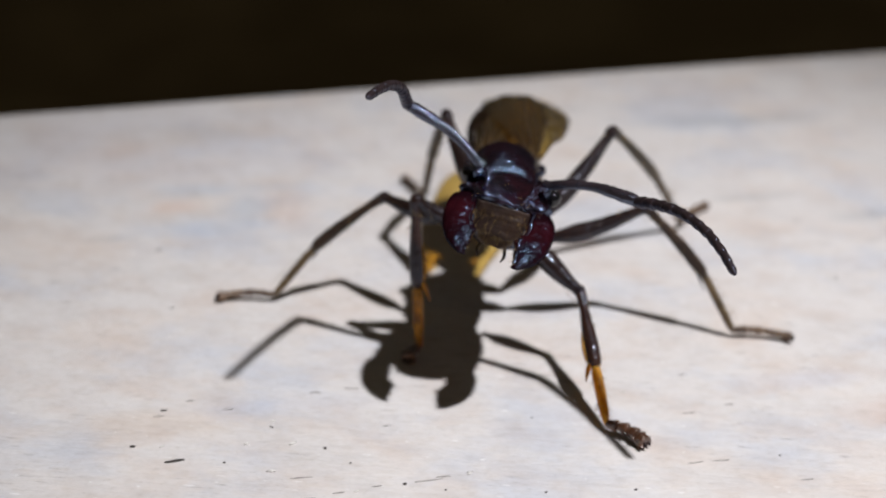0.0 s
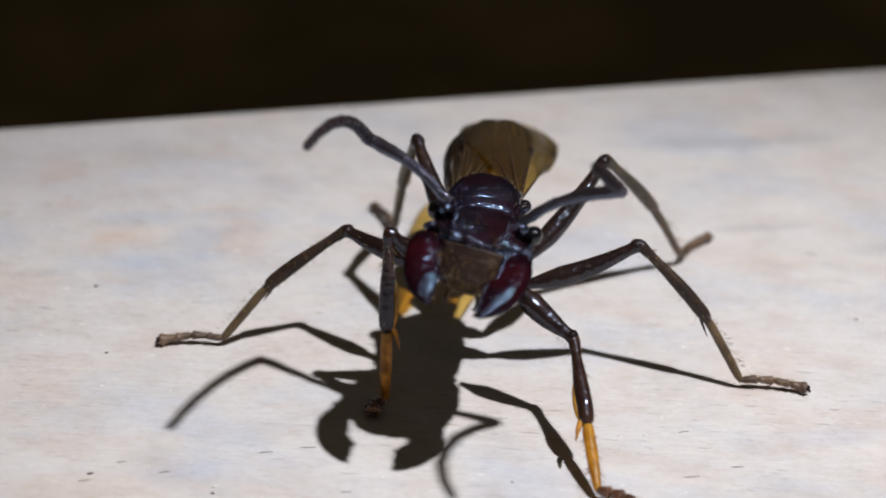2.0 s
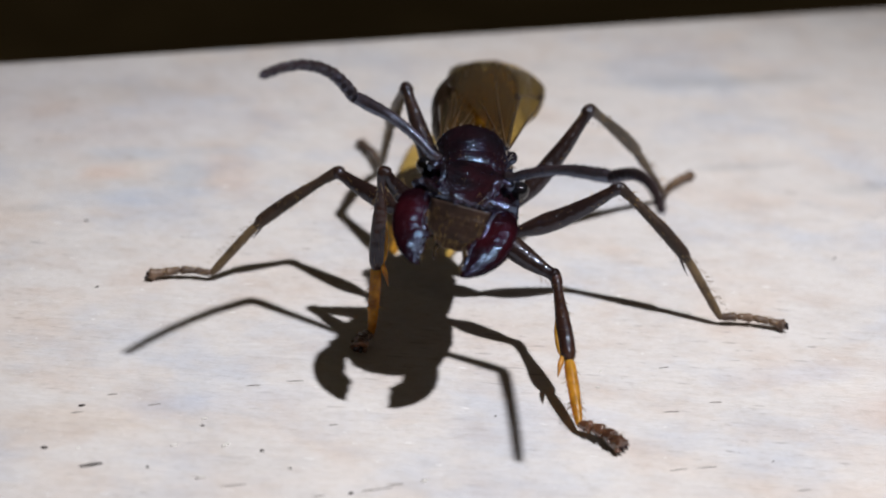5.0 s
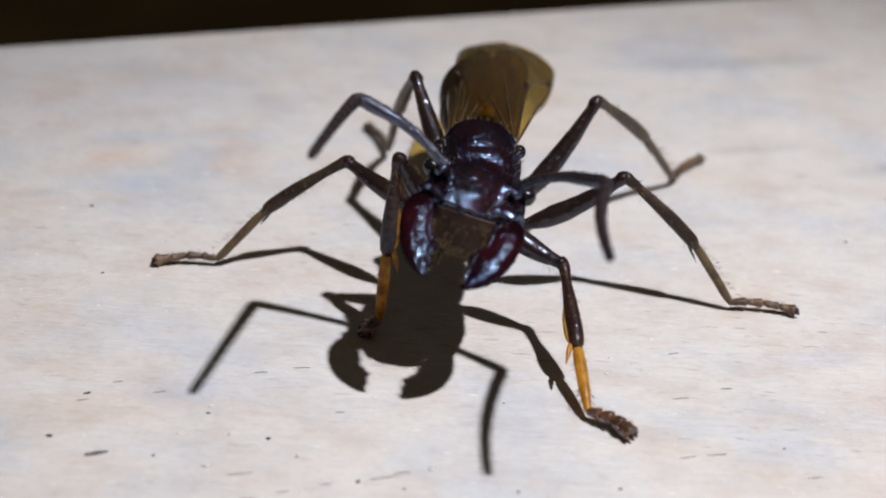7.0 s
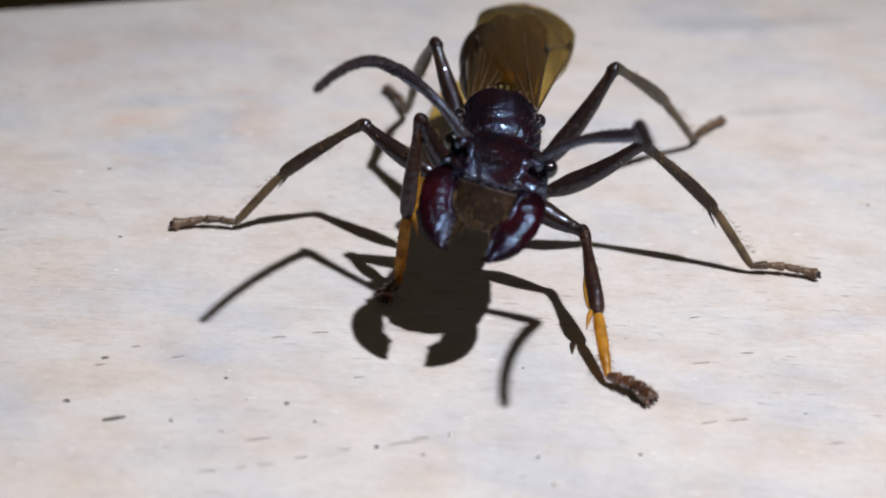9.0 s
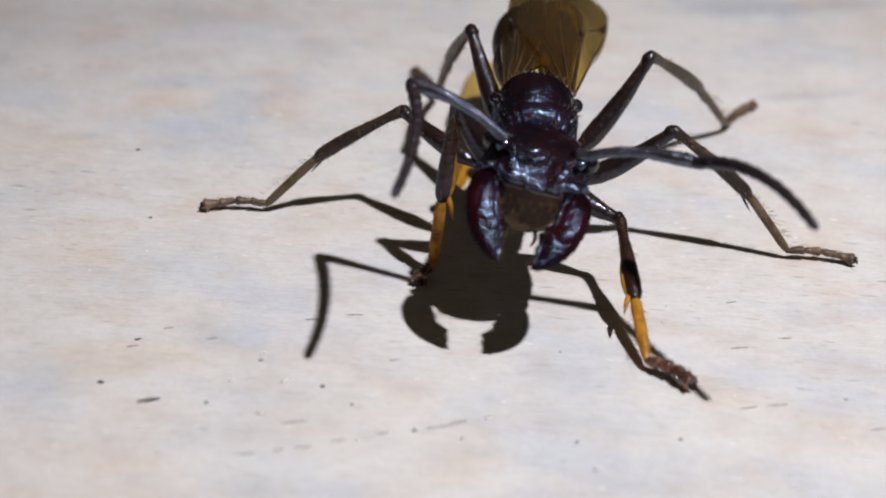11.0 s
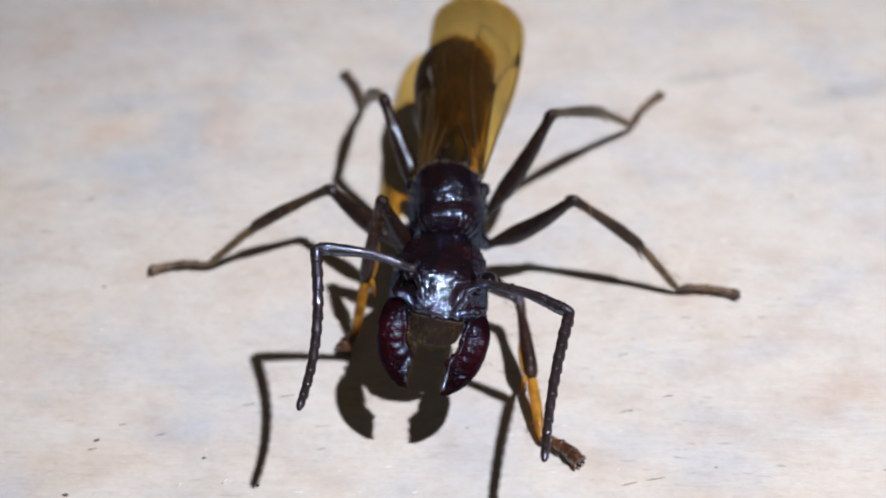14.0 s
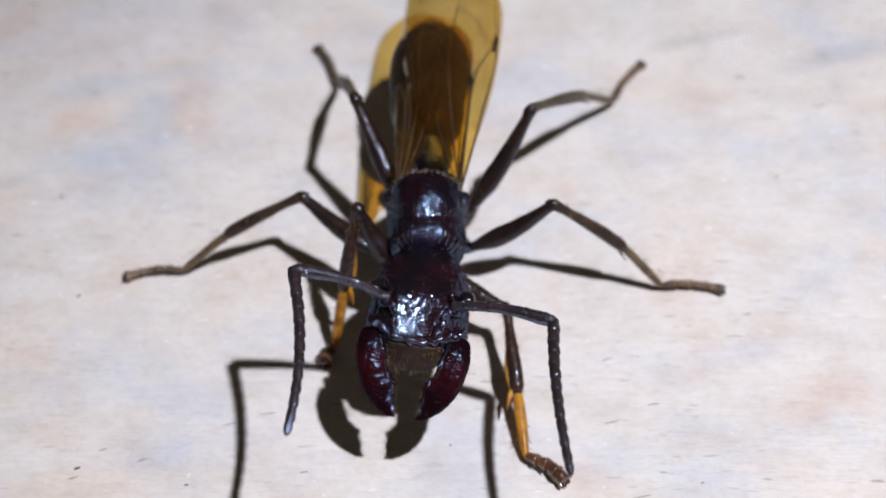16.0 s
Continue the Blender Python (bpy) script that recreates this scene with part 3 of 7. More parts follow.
# ---- head ----
bm = bmesh.new()
hull(bm, [(-.15, 0, .1, .5, .45, .5, 2), (-.5, 0, .15, 1.2, 1.0, .9, 2.2), (-1.3, 0, .1, 1.8, 1.5, 1.25, 2.3), (-2.6, 0, .05, 2.05, 1.84, 1.35, 2.3),
          (-3.7, 0, .1, 2.12, 1.84, 1.3, 2.2), (-4.5, 0, .25, 2.1, 1.4, 1.15, 2.05), (-5.0, 0, .5, 1.98, .91, 1.0, 2.1), (-5.3, 0, .78, 1.65, .46, .68, 3.0), (-5.46, 0, .9, 1.25, .24, .36, 2.6)], 56, 44)
for v in bm.verts:
    x, y, z = v.co
    if z > .3:
        ridge = math.exp(-((abs(x) - 1.05 - .12 * (y + 4.2)) / .28) ** 2) * math.exp(-((y + 4.6) / 1.3) ** 2)
        dip = math.exp(-(x / .6) ** 2) * math.exp(-((y + 4.2) / 1.2) ** 2)
        v.co.z += .28 * ridge - .06 * dip
    v.co += Vector((x, 0, z)) * .05 * noise.noise(v.co * 2.6)
knobs = rnd.sample([v.co.copy() for v in bm.verts if v.co.z > .35 and v.co.y < -1.2], 210)
head = part("head", bm, HEAD_SHELL, ant, "dark reddish glossy wrinkled head")
surface_grain(knobs, head, HEAD_SHELL)
for s in (-1, 1):
    for pts in ([(s * 1.2, -3.5, 2.02, .08), (s * 1.3, -4.1, 2.0, .16), (s * 1.05, -4.55, 1.86, .18), (s * .92, -5.0, 1.54, .17), (s * .7, -5.3, 1.28, .14)],
                [(s * -.1, -5.48, 1.16, .17), (s * .7, -5.4, 1.21, .19), (s * 1.3, -5.18, 1.28, .21), (s * 1.75, -4.87, 1.24, .21), (s * 2.0, -4.5, 1.08, .12)]):
        bm = bmesh.new()
        tube(bm, pts, 90, 16, .8, s)
        for v in bm.verts:
            v.co += Vector((.03 * noise.noise(v.co * 9), .03 * noise.noise(v.co * 9 + Vector((5, 0, 0))), .04 * noise.noise(v.co * 8 + Vector((0, 9, 0)))))
        part("frontal_ridge", bm, RIDGE, head)
for s in (-1, 1):
    bm = bmesh.new()
    ball(bm, (s * 1.9, -3.3, 1.5), (.36, .40, .38), 28, 20)
    part("eye", bm, EYE, head, "bulging glossy black eye")
    bm = bmesh.new()
    ball(bm, (s * 1.43, -4.17, 1.85), (.3, .34, .3), 16, 12)
    part("antenna_socket", bm, HEAD_SHELL, head)
bm = bmesh.new()
hull(bm, [(-5.1, 0, 1.06, 1.3, .26, .2, 3), (-5.35, 0, 1.0, 1.2, .18, .14, 3), (-5.5, 0, .95, 1.05, .12, .1, 2.6), (-5.58, 0, .9, .7, .06, .06, 2.4)], 14, 28, .08, 3)
part("clypeus", bm, HEAD_SHELL, head, "dark ridged front edge of the head")


def mouth_plate(name, half, length, lean, start, thickness, mat, label, notch):
    """Plate that hangs from the front of the head, leaning forwards, with a rounded and notched end."""
    bm = bmesh.new()
    d = Vector((0, -math.cos(radians(lean)), -math.sin(radians(lean))))
    up = Vector((0, -math.sin(radians(lean)), math.cos(radians(lean))))
    rings = []
    for k in range(26):
        u = k / 25
        w = half * (1 - .12 * u) * math.sqrt(max(1 - max(0, (u - .62) / .38) ** 2.4, .004))
        ring = []
        for i in range(30):
            t = 2 * math.pi * i / 30
            c, sn = math.cos(t), math.sin(t)
            x = w * math.copysign(abs(c) ** .7, c)
            q = Vector(start) + d * (length * u) + up * (thickness * math.copysign(abs(sn) ** .8, sn) + .14 * (1 - (x / half) ** 2))
            q.x += x
            q -= d * notch * u * math.exp(-(x / .18) ** 2)
            q += up * (.05 * noise.noise(q * 3.0) + .03 * noise.noise(q * 9.0))
            ring.append(q)
        rings.append(ring)
    loft(bm, rings)
    plate = part(name, bm, mat, head, label)
    bm = bmesh.new()
    roots = []
    for _ in range(90):
        u, x = rnd.uniform(.15, 1), rnd.uniform(-.95, .95) * half
        roots.append((Vector(start) + d * (length * u) + up * (thickness + .1) + Vector((x, 0, 0)), d + up * .5))
    hairs(bm, roots, .38, .25, .009)
    tagged(part("bristles", bm, HAIR, plate), kind="stuff")
    return plate


mouth_plate("labrum", 1.2, 1.42, 78, (0, -5.36, .98), .2, MOUTH, "dull brown rounded mouth plate", .16)
mouth_plate("maxilla", .86, 1.25, 84, (0, -4.95, .3), .24, MAXILLA, "tan hairy lower mouth plate", .1)
for s in (-1, 1):
    bm = bmesh.new()
    tube(bm, [(s * .45, -5.0, -.7, .09), (s * .6, -5.3, -1.1, .07), (s * .5, -5.4, -1.4, .03)], 12, 8)
    part("palp", bm, MOUTH, head)


def mandible(s):
    """Broad three-cornered jaw: round red outer side, striped upper face, toothed inner edge; its origin is its hinge."""
    hinge = Vector((s * 1.75, -5.7, .75))
    outer = [(2.0, -4.85, .5), (2.24, -5.5, .42), (2.26, -6.2, .12), (2.06, -6.95, -.28), (1.62, -7.6, -.6), (1.02, -8.05, -.8)]
    inner = [(1.35, -4.9, 1.0), (1.26, -5.5, .98), (1.1, -6.1, .7), (1.03, -6.55, .38), (.72, -6.92, .08), (.74, -7.45, -.3), (.72, -8.08, -.8)]
    thick = [(.5,), (.6,), (.58,), (.48,), (.3,), (.08,)]
    bm = bmesh.new()
    rings = []
    cnt, seg = 120, 44
    for k in range(cnt):
        u = k / (cnt - 1)
        o, i, h = Vector(curve_at(outer, u)), Vector(curve_at(inner, u)), curve_at(thick, u)[0]
        along = Vector(curve_at(inner, min(u + .02, 1))) - Vector(curve_at(inner, max(u - .02, 0)))
        across = i - o
        up = along.cross(across).normalized()
        if up.z < 0:
            up = -up
        mid, half = (o + i) / 2, across / 2
        ring = []
        for j in range(seg):
            t = 2 * math.pi * j / seg
            c, sn = math.cos(t), math.sin(t)
            blunt = .3 + .7 * ((1 - c) / 2) ** .7
            q = mid + half * math.copysign(abs(c) ** .85, c) + up * (h * math.copysign(abs(sn) ** .8, sn) * blunt)
            if sn > .1 and c > .2:
                q += up * .024 * math.sin(k * 2.0 + c * 2.6 + 2 * noise.noise(q * 2)) * min(1, (c - .2) * 3) * min(1, u * 5) * (.6 + noise.noise(q * 1.7))
            if c > .9 and u > .55:
                q += half.normalized() * .1 * (abs(math.sin((u - .3) * 20)) - .35)
            q += (q - mid) * .05 * noise.noise(q * 3.5)
            ring.append(Vector((s * q.x, q.y, q.z)) - hinge)
        rings.append(ring)
    loft(bm, rings)
    jaw = part("mandible", bm, MANDIBLE, head, "large curved dark red jaw with toothed edge")
    # sparkling rim along the inner edge
    bm = bmesh.new()
    rim = []
    for u in (.05, .2, .35, .5, .65, .8, .93):
        p, q = Vector(curve_at(inner, u)), Vector(curve_at(outer, u))
        r = p.lerp(q, .12) + Vector((0, -.05, .16 * (1 - u)))
        rim.append((s * r.x - hinge.x, r.y - hinge.y, r.z - hinge.z, .1 - .05 * u))
    tube(bm, rim, 70, 9, 1.2, s)
    part("rim", bm, RIDGE, jaw)
    # golden hairs on the lower inner edge
    bm = bmesh.new()
    roots = []
    for _ in range(46):
        u = rnd.uniform(.3, .95)
        p = Vector(curve_at(inner, u)).lerp(Vector(curve_at(outer, u)), rnd.uniform(0, .25))
        roots.append((Vector((s * p.x, p.y, p.z + .05)) - hinge, (-s * .9, -.5, -.3 + rnd.uniform(-.3, .6))))
    hairs(bm, roots, .42, .35, .011)
    tagged(part("bristles", bm, HAIR, jaw), kind="stuff")
    return jaw


mandible_r = mandible(-1)
mandible_l = mandible(1)


# ---- antennae: shaft and six pieces of the whip each ----
SCAPES = (4.060, 4.270)


def antenna(length):
    pieces = []
    bm = bmesh.new()
    tube(bm, [(0, 0, -.1, .2), (0, 0, .25, .2), (.2, 0, length * .25, .19), (.3, 0, length * .55, .22), (.1, 0, length * .93, .27), (0, 0, length + .15, .15)], 30, 14, .12)
    knobs = rnd.sample([v.co.copy() for v in bm.verts if .2 < v.co.z < length], 90)
    scape = part("scape", bm, SCAPE, ant, "long dark antenna shaft")
    surface_grain(knobs, scape, RIDGE)
    pieces.append(scape)
    step = 1.215
    for k in range(6):
        bm = bmesh.new()
        for j in range(2):
            u, v = step * j / 2, step * (j + 1) / 2
            r0 = .258 - .007 * (2 * k + j)
            end = k == 5 and j == 1
            tube(bm, [(0, 0, u - .05, r0 * .84), (0, 0, u + .06, r0 * .91), (0, 0, (u + v) / 2, r0), (0, 0, v - .1, r0 * (.75 if end else 1.045)), (0, 0, v - .01, r0 * (.5 if end else .97)), (0, 0, v + .05, r0 * (.15 if end else .75))], 18, 12, .1, j)
        pieces.append(part("flagellum", bm, ANTENNA, ant, "ringed outer antenna piece"))
    return pieces


antenna_r = antenna(SCAPES[0])
antenna_l = antenna(SCAPES[1])

# ---- legs ----
# hip and heel of each leg, length of its thigh and shin, in millimetres
LEGS = {
    "LF": ((1.5, -2.6, 3.8), (4.94, -9.45, 0.45), 3.111, 6.626),
    "RF": ((-0.7, -2.6, 3.8), (-3.65, -3.9, 0.45), 3.660, 7.202),
    "LM": ((2.2, 0.3, 2.4), (10.86, 0.07, 0.4), 5.074, 7.298),
    "RM": ((-1.9, -1.1, 3.6), (-10.97, 0.37, 0.4), 4.191, 7.142),
    "LH": ((2.0, 2.1, 2.6), (8.75, 11.6, 0.45), 5.799, 10.673),
    "RH": ((-0.7, 1.3, 3.6), (-4.83, 12.3, 0.45), 5.558, 10.074),
}

FEET = {"LF": (6.6, -10.6, .25), "RF": (-4.05, -4.75, .25), "LM": (13.6, .0, .25), "RM": (-13.6, .0, .25), "LH": (10.2, 14.4, .25), "RH": (-6.1, 15.2, .25)}
legs = {}


def leg(key):
    hip, heel, thigh, shin = LEGS[key]
    hip, heel = Vector(hip), Vector(heel)
    front = key[1] == "F"
    side = 1 if key[0] == "L" else -1
    bow = 0 if front else .42
    wide = .23 if front else .19
    calf = .32 if front else .28
    bm = bmesh.new()
    root = Vector((.45 + side * .7, hip.y - .1, hip.z + .9))
    tube(bm, [(*root, .5), (*(root * .5 + hip * .5), .52), (*(root * .15 + hip * .85), .34), (*hip, .26)], 14, 14, .08)
    BODY_PIECES.append(part("coxa", bm, SHELL, ant))
    bm = bmesh.new()
    fat = .47 if front else .43
    sag = .2 if key in ("LM", "LH") else .12
    tube(bm, [(0, 0, -.12, .18), (0, 0, thigh * .08, .24), (-sag * .8, 0, thigh * .3, fat), (-sag, 0, thigh * .6, fat * .86), (-sag * .3, 0, thigh * .9, .25), (0, 0, thigh * .97, .3), (0, 0, thigh + .15, .17)], 30, 16, .06)
    femur = part("femur", bm, LEG, ant)
    bm = bmesh.new()
    roots = []
    for _ in range(45):
        a, z = rnd.uniform(0, 2 * math.pi), rnd.uniform(.1, 1) * thigh
        roots.append(((-sag * .7 + .33 * math.cos(a), .33 * math.sin(a), z), (math.cos(a), math.sin(a), .7)))
    hairs(bm, roots, .26, .3, .011)
    tagged(part("bristles", bm, HAIR, femur), kind="stuff")
    bm = bmesh.new()
    tube(bm, [(0, 0, -.16, .16), (0, 0, .1, .25), (bow * .3, 0, shin * .12, .2), (bow * .8, 0, shin * .35, calf), (bow, 0, shin * .53, calf), (bow * .95, 0, shin * .58, .2), (bow * .9, 0, shin * .61, .15)], 26, 14, .06)
    tibia = part("tibia", bm, FRONT_SHIN if front else HIND_SHIN if key[1] == "H" else SHIN, ant)
    bm = bmesh.new()
    tube(bm, [(bow * .95, 0, shin * .57, .14), (bow * .9, 0, shin * .63, wide), (bow * .45, 0, shin * .82, wide), (bow * .1, 0, shin * .96, .17), (0, 0, shin + .1, .1)], 18, 12, .06)
    part("basitarsus", bm, AMBER if front else HEEL, tibia, "amber light-filled foot joint" if front else "")
    for k in range(2 if front else 1):
        bm = bmesh.new()
        if front:
            pts = ((.18, .04, .26, .05), (.31, .05, .38, .10), (.32, .05, .50, .10), (.2, .04, .57, .04)) if k else ((.14, .02, .53, .1), (.36, .04, .60, .11), (.55, .05, .69, .012))
        else:
            pts = ((bow + -.1, .04, .50, .07), (bow - .3, .08, .60, .05), (bow - .42, .12, .67, .008))
        tube(bm, [(px, py, shin * pz, pr) for px, py, pz, pr in pts], 12, 8)
        part("spur", bm, AMBER if front else LEG, tibia)
    bm = bmesh.new()
    roots = []
    for _ in range(170):
        a, z = rnd.uniform(0, 2 * math.pi), rnd.uniform(.05, .98) * shin
        roots.append(((bow * math.sin(z / shin * 2.6) + .2 * math.cos(a), .2 * math.sin(a), z), (math.cos(a), math.sin(a), .8)))
    hairs(bm, roots, .34, .3, .013)
    tagged(part("bristles", bm, HAIR, tibia), kind="stuff")
    # the foot rests on the board
    tip = Vector(FEET[key])
    d = tip - heel
    across = Vector((-d.y, d.x, 0)).normalized()
    grow = ((.20, .23), (.23, .26), (.26, .31), (.34, .31)) if front else ((.16, .16), (.15, .16), (.15, .17), (.18, .23))
    skin = TARSUS if front else FAR_TARSUS

    def along(u):
        """The foot's middle line, slightly arched off the board, its end turned up."""
        q = heel + d * u
        q += across * (.16 * math.sin(u * math.pi) * side)
        q.z = max(q.z + .10 * math.sin(u * math.pi), .24)
        return q

    foot = None
    for k, (r0, r1) in enumerate(grow):
        # each joint is a bead, wider and lobed at its end
        u0, u1 = k / 4 - .01, (k + 1) / 4 + .015
        a, b = along(u0), along(u1)
        bm = bmesh.new()
        tube(bm, [(*a, r0 * .55), (*a.lerp(b, .25), r0 * .92), (*a.lerp(b, .6), (r0 + r1) / 2), (*a.lerp(b, .88), r1 * 1.08), (*b, r1 * .55)], 18, 14, .3, k)
        for w in (-1, 1):
            c = a.lerp(b, .8) + across * (w * r1 * .8)
            tube(bm, [(*c, r1 * .35), (*(c + across * (w * r1 * .2) + d.normalized() * .08), r1 * .25), (*(c + across * (w * r1 * .3) + d.normalized() * .18), .03)], 7, 7)
        joint = part("tarsus" if foot is None else "tarsomere", bm, skin, foot or ant, "jointed brown foot" if foot is None else "")
        foot = foot or joint
    bm = bmesh.new()
    roots = []
    for _ in range(110):
        a, u = rnd.uniform(-.6, math.pi + .6), rnd.uniform(.05, 1)
        out = across * math.cos(a) + Vector((0, 0, 1)) * math.sin(a)
        roots.append((along(u) + out * grow[min(int(u * 4), 3)][0] * .9, out + d.normalized() * .9))
    hairs(bm, roots, .24, .3, .009)
    tagged(part("bristles", bm, HAIR, foot), kind="stuff")
    for s in (-1, 1):
        bm = bmesh.new()
        e = d.normalized()
        w = Vector((-e.y, e.x, 0)) * s
        p = along(1) + Vector((0, 0, .04))
        tube(bm, [(*(p - e * .1 + w * .06), .1), (*(p + e * .1 + w * .13), .08), (*(p + e * .17 + w * .15 - Vector((0, 0, .12))), .02)], 9, 7)
        part("claw", bm, LEG, foot)
    legs[key] = (femur, tibia, foot)


for key in LEGS:
    leg(key)

# fine hairs on the shell
bm = bmesh.new()
roots = []
for _ in range(150):
    a, y = rnd.uniform(-.3, math.pi + .3), rnd.uniform(-2.8, 2.4)
    roots.append(((.45 + 1.7 * math.cos(a), y, 5.15 + 1.45 * math.sin(a)), (math.cos(a), rnd.uniform(-.3, .3), math.sin(a))))
hairs(bm, roots, .4, .3, .005)
fuzz = part("fuzz", bm, HAIR, ant, "short golden hairs")
tagged(fuzz, kind="stuff")
BODY_PIECES.append(fuzz)
bm = bmesh.new()
roots = []
for _ in range(130):
    a, y = rnd.uniform(-.2, math.pi + .2), rnd.uniform(-6.2, -.6)
    roots.append(((2.0 * math.cos(a), y, .15 + 1.35 * math.sin(a)), (math.cos(a), -.2, math.sin(a))))
hairs(bm, roots, .3, .3, .005)
tagged(part("bristles", bm, HAIR, head), kind="stuff")


# ---- grit on the board ----
def fleck(name, x, y, length, width, turn, mat, label):
    bm = bmesh.new()
    ball(bm, (0, 0, 0), (length / 2, width / 2, min(width, .2) * .5), 10, 7)
    for v in bm.verts:
        v.co *= 1 + .35 * noise.noise(v.co * 5 + Vector((x, y, 0)))
    ob = part(name, bm, mat)
    ob.matrix_basis = pose(x * MM, y * MM, min(width, .2) * .25 * MM, 0, 0, turn)
    tagged(ob, label, "debris", group="grit on the board")


# dark grains: place, length, width
for x, y, a, w in ((-14.9, -13.5, .42, .22), (-14.2, -10.4, .5, .16), (-10.9, -14.2, .2, .16), (-6.9, -12.5, .28, .2), (-3.3, -14.8, .3, .2), (1.7, -8.7, .16, .14), (2.5, -14.6, .22, .16),
                   (6.2, -13.9, .25, .18), (-9.4, -11.1, .3, .14), (-1.6, -15.0, .18, .14), (-15.7, -1.0, .3, .12), (16.5, 7.2, .25, .14), (-5.7, -13.5, .2, .14), (12.4, -10.3, .26, .1), (-17.5, 5.0, .3, .16)):
    fleck("grit", x, y, a * .6, w * .55, rnd.uniform(5, 30), GRIT, "tiny dark grain of dirt on the board")
# thin splinters lying along the grain
for x, y, a in ((-13.2, -9.4, .5), (-14.3, -10.9, .6), (-11.5, -9.9, .6), (-7.9, -7.9, .7), (-6.3, -7.3, .9), (-4.5, -10.3, .5), (-7.6, -14.9, 1.1), (-2.4, -14.4, 1.5), (-.7, -13.5, .4),
                (8.6, -7.3, .9), (8.8, -11.4, .8), (9.8, -11.1, .9), (-9.0, -17.1, .7), (-7.9, -16.7, .5), (-7.1, -16.4, .8), (-5.9, -15.8, .6), (-4.4, -15.1, .5), (-1.8, -14.0, .8), (13.4, -12.1, .7), (10.4, -6.3, .6), (8.4, -3.9, .5)):
    fleck("splinter", x, y, a * .9, .05, rnd.uniform(10, 22), SPLINTER, "thin dark splinter lying on the board")
fleck("splinter", -13.0, -14.4, .95, .13, 24, GRIT, "thick dark splinter lying on the board")
# pale flakes
for x, y, a in ((-5.2, -15.6, .3), (5.8, -4.6, .2), (5.7, -5.9, .22), (3.3, -16.1, .5), (-.7, -13.6, .3), (-13.7, -13.3, .25), (-8.9, -14.6, .4), (-8.3, -12.3, .4), (-10.2, -12.6, .3), (6.8, -4.4, .12), (6.7, -5.0, .12), (7.2, -5.6, .1), (-9.4, -10.6, .3)):
    fleck("flake", x, y, a, a * .35, rnd.uniform(0, 60), DUST, "tiny pale flake of wood on the board")


# ---- unseen plant added beside the board; its leaf sways through the beam once to shade it ----
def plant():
    """Unseen stem out of the soil behind the board, with one long blunt leaf as shadow caster; its origin is its foot.
    """
    thing = new("unseen_shade_plant")
    tagged(thing, "unseen green plant rooted in soil, added so its leaf casts a passing shadow", "plant")
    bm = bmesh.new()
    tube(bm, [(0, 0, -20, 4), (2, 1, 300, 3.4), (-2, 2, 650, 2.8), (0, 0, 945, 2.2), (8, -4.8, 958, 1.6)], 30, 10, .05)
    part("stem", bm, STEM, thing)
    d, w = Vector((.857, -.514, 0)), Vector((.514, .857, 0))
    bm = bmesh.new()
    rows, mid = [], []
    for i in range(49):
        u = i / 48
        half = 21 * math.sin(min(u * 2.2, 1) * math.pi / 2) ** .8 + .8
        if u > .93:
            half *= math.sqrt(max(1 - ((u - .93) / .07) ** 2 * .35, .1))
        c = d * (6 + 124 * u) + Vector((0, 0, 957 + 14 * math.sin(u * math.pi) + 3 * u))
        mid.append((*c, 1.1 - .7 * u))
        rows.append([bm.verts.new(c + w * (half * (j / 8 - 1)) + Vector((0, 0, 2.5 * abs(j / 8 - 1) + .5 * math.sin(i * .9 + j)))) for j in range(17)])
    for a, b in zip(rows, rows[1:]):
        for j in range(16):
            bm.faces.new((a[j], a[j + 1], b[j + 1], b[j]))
    leaf = part("leaf", bm, LEAF, thing, "long blunt green leaf, added to block the beam")
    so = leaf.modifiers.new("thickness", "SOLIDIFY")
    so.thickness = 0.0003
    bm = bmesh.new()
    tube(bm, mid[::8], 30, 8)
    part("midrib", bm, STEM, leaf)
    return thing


unseen_shade_plant = plant()


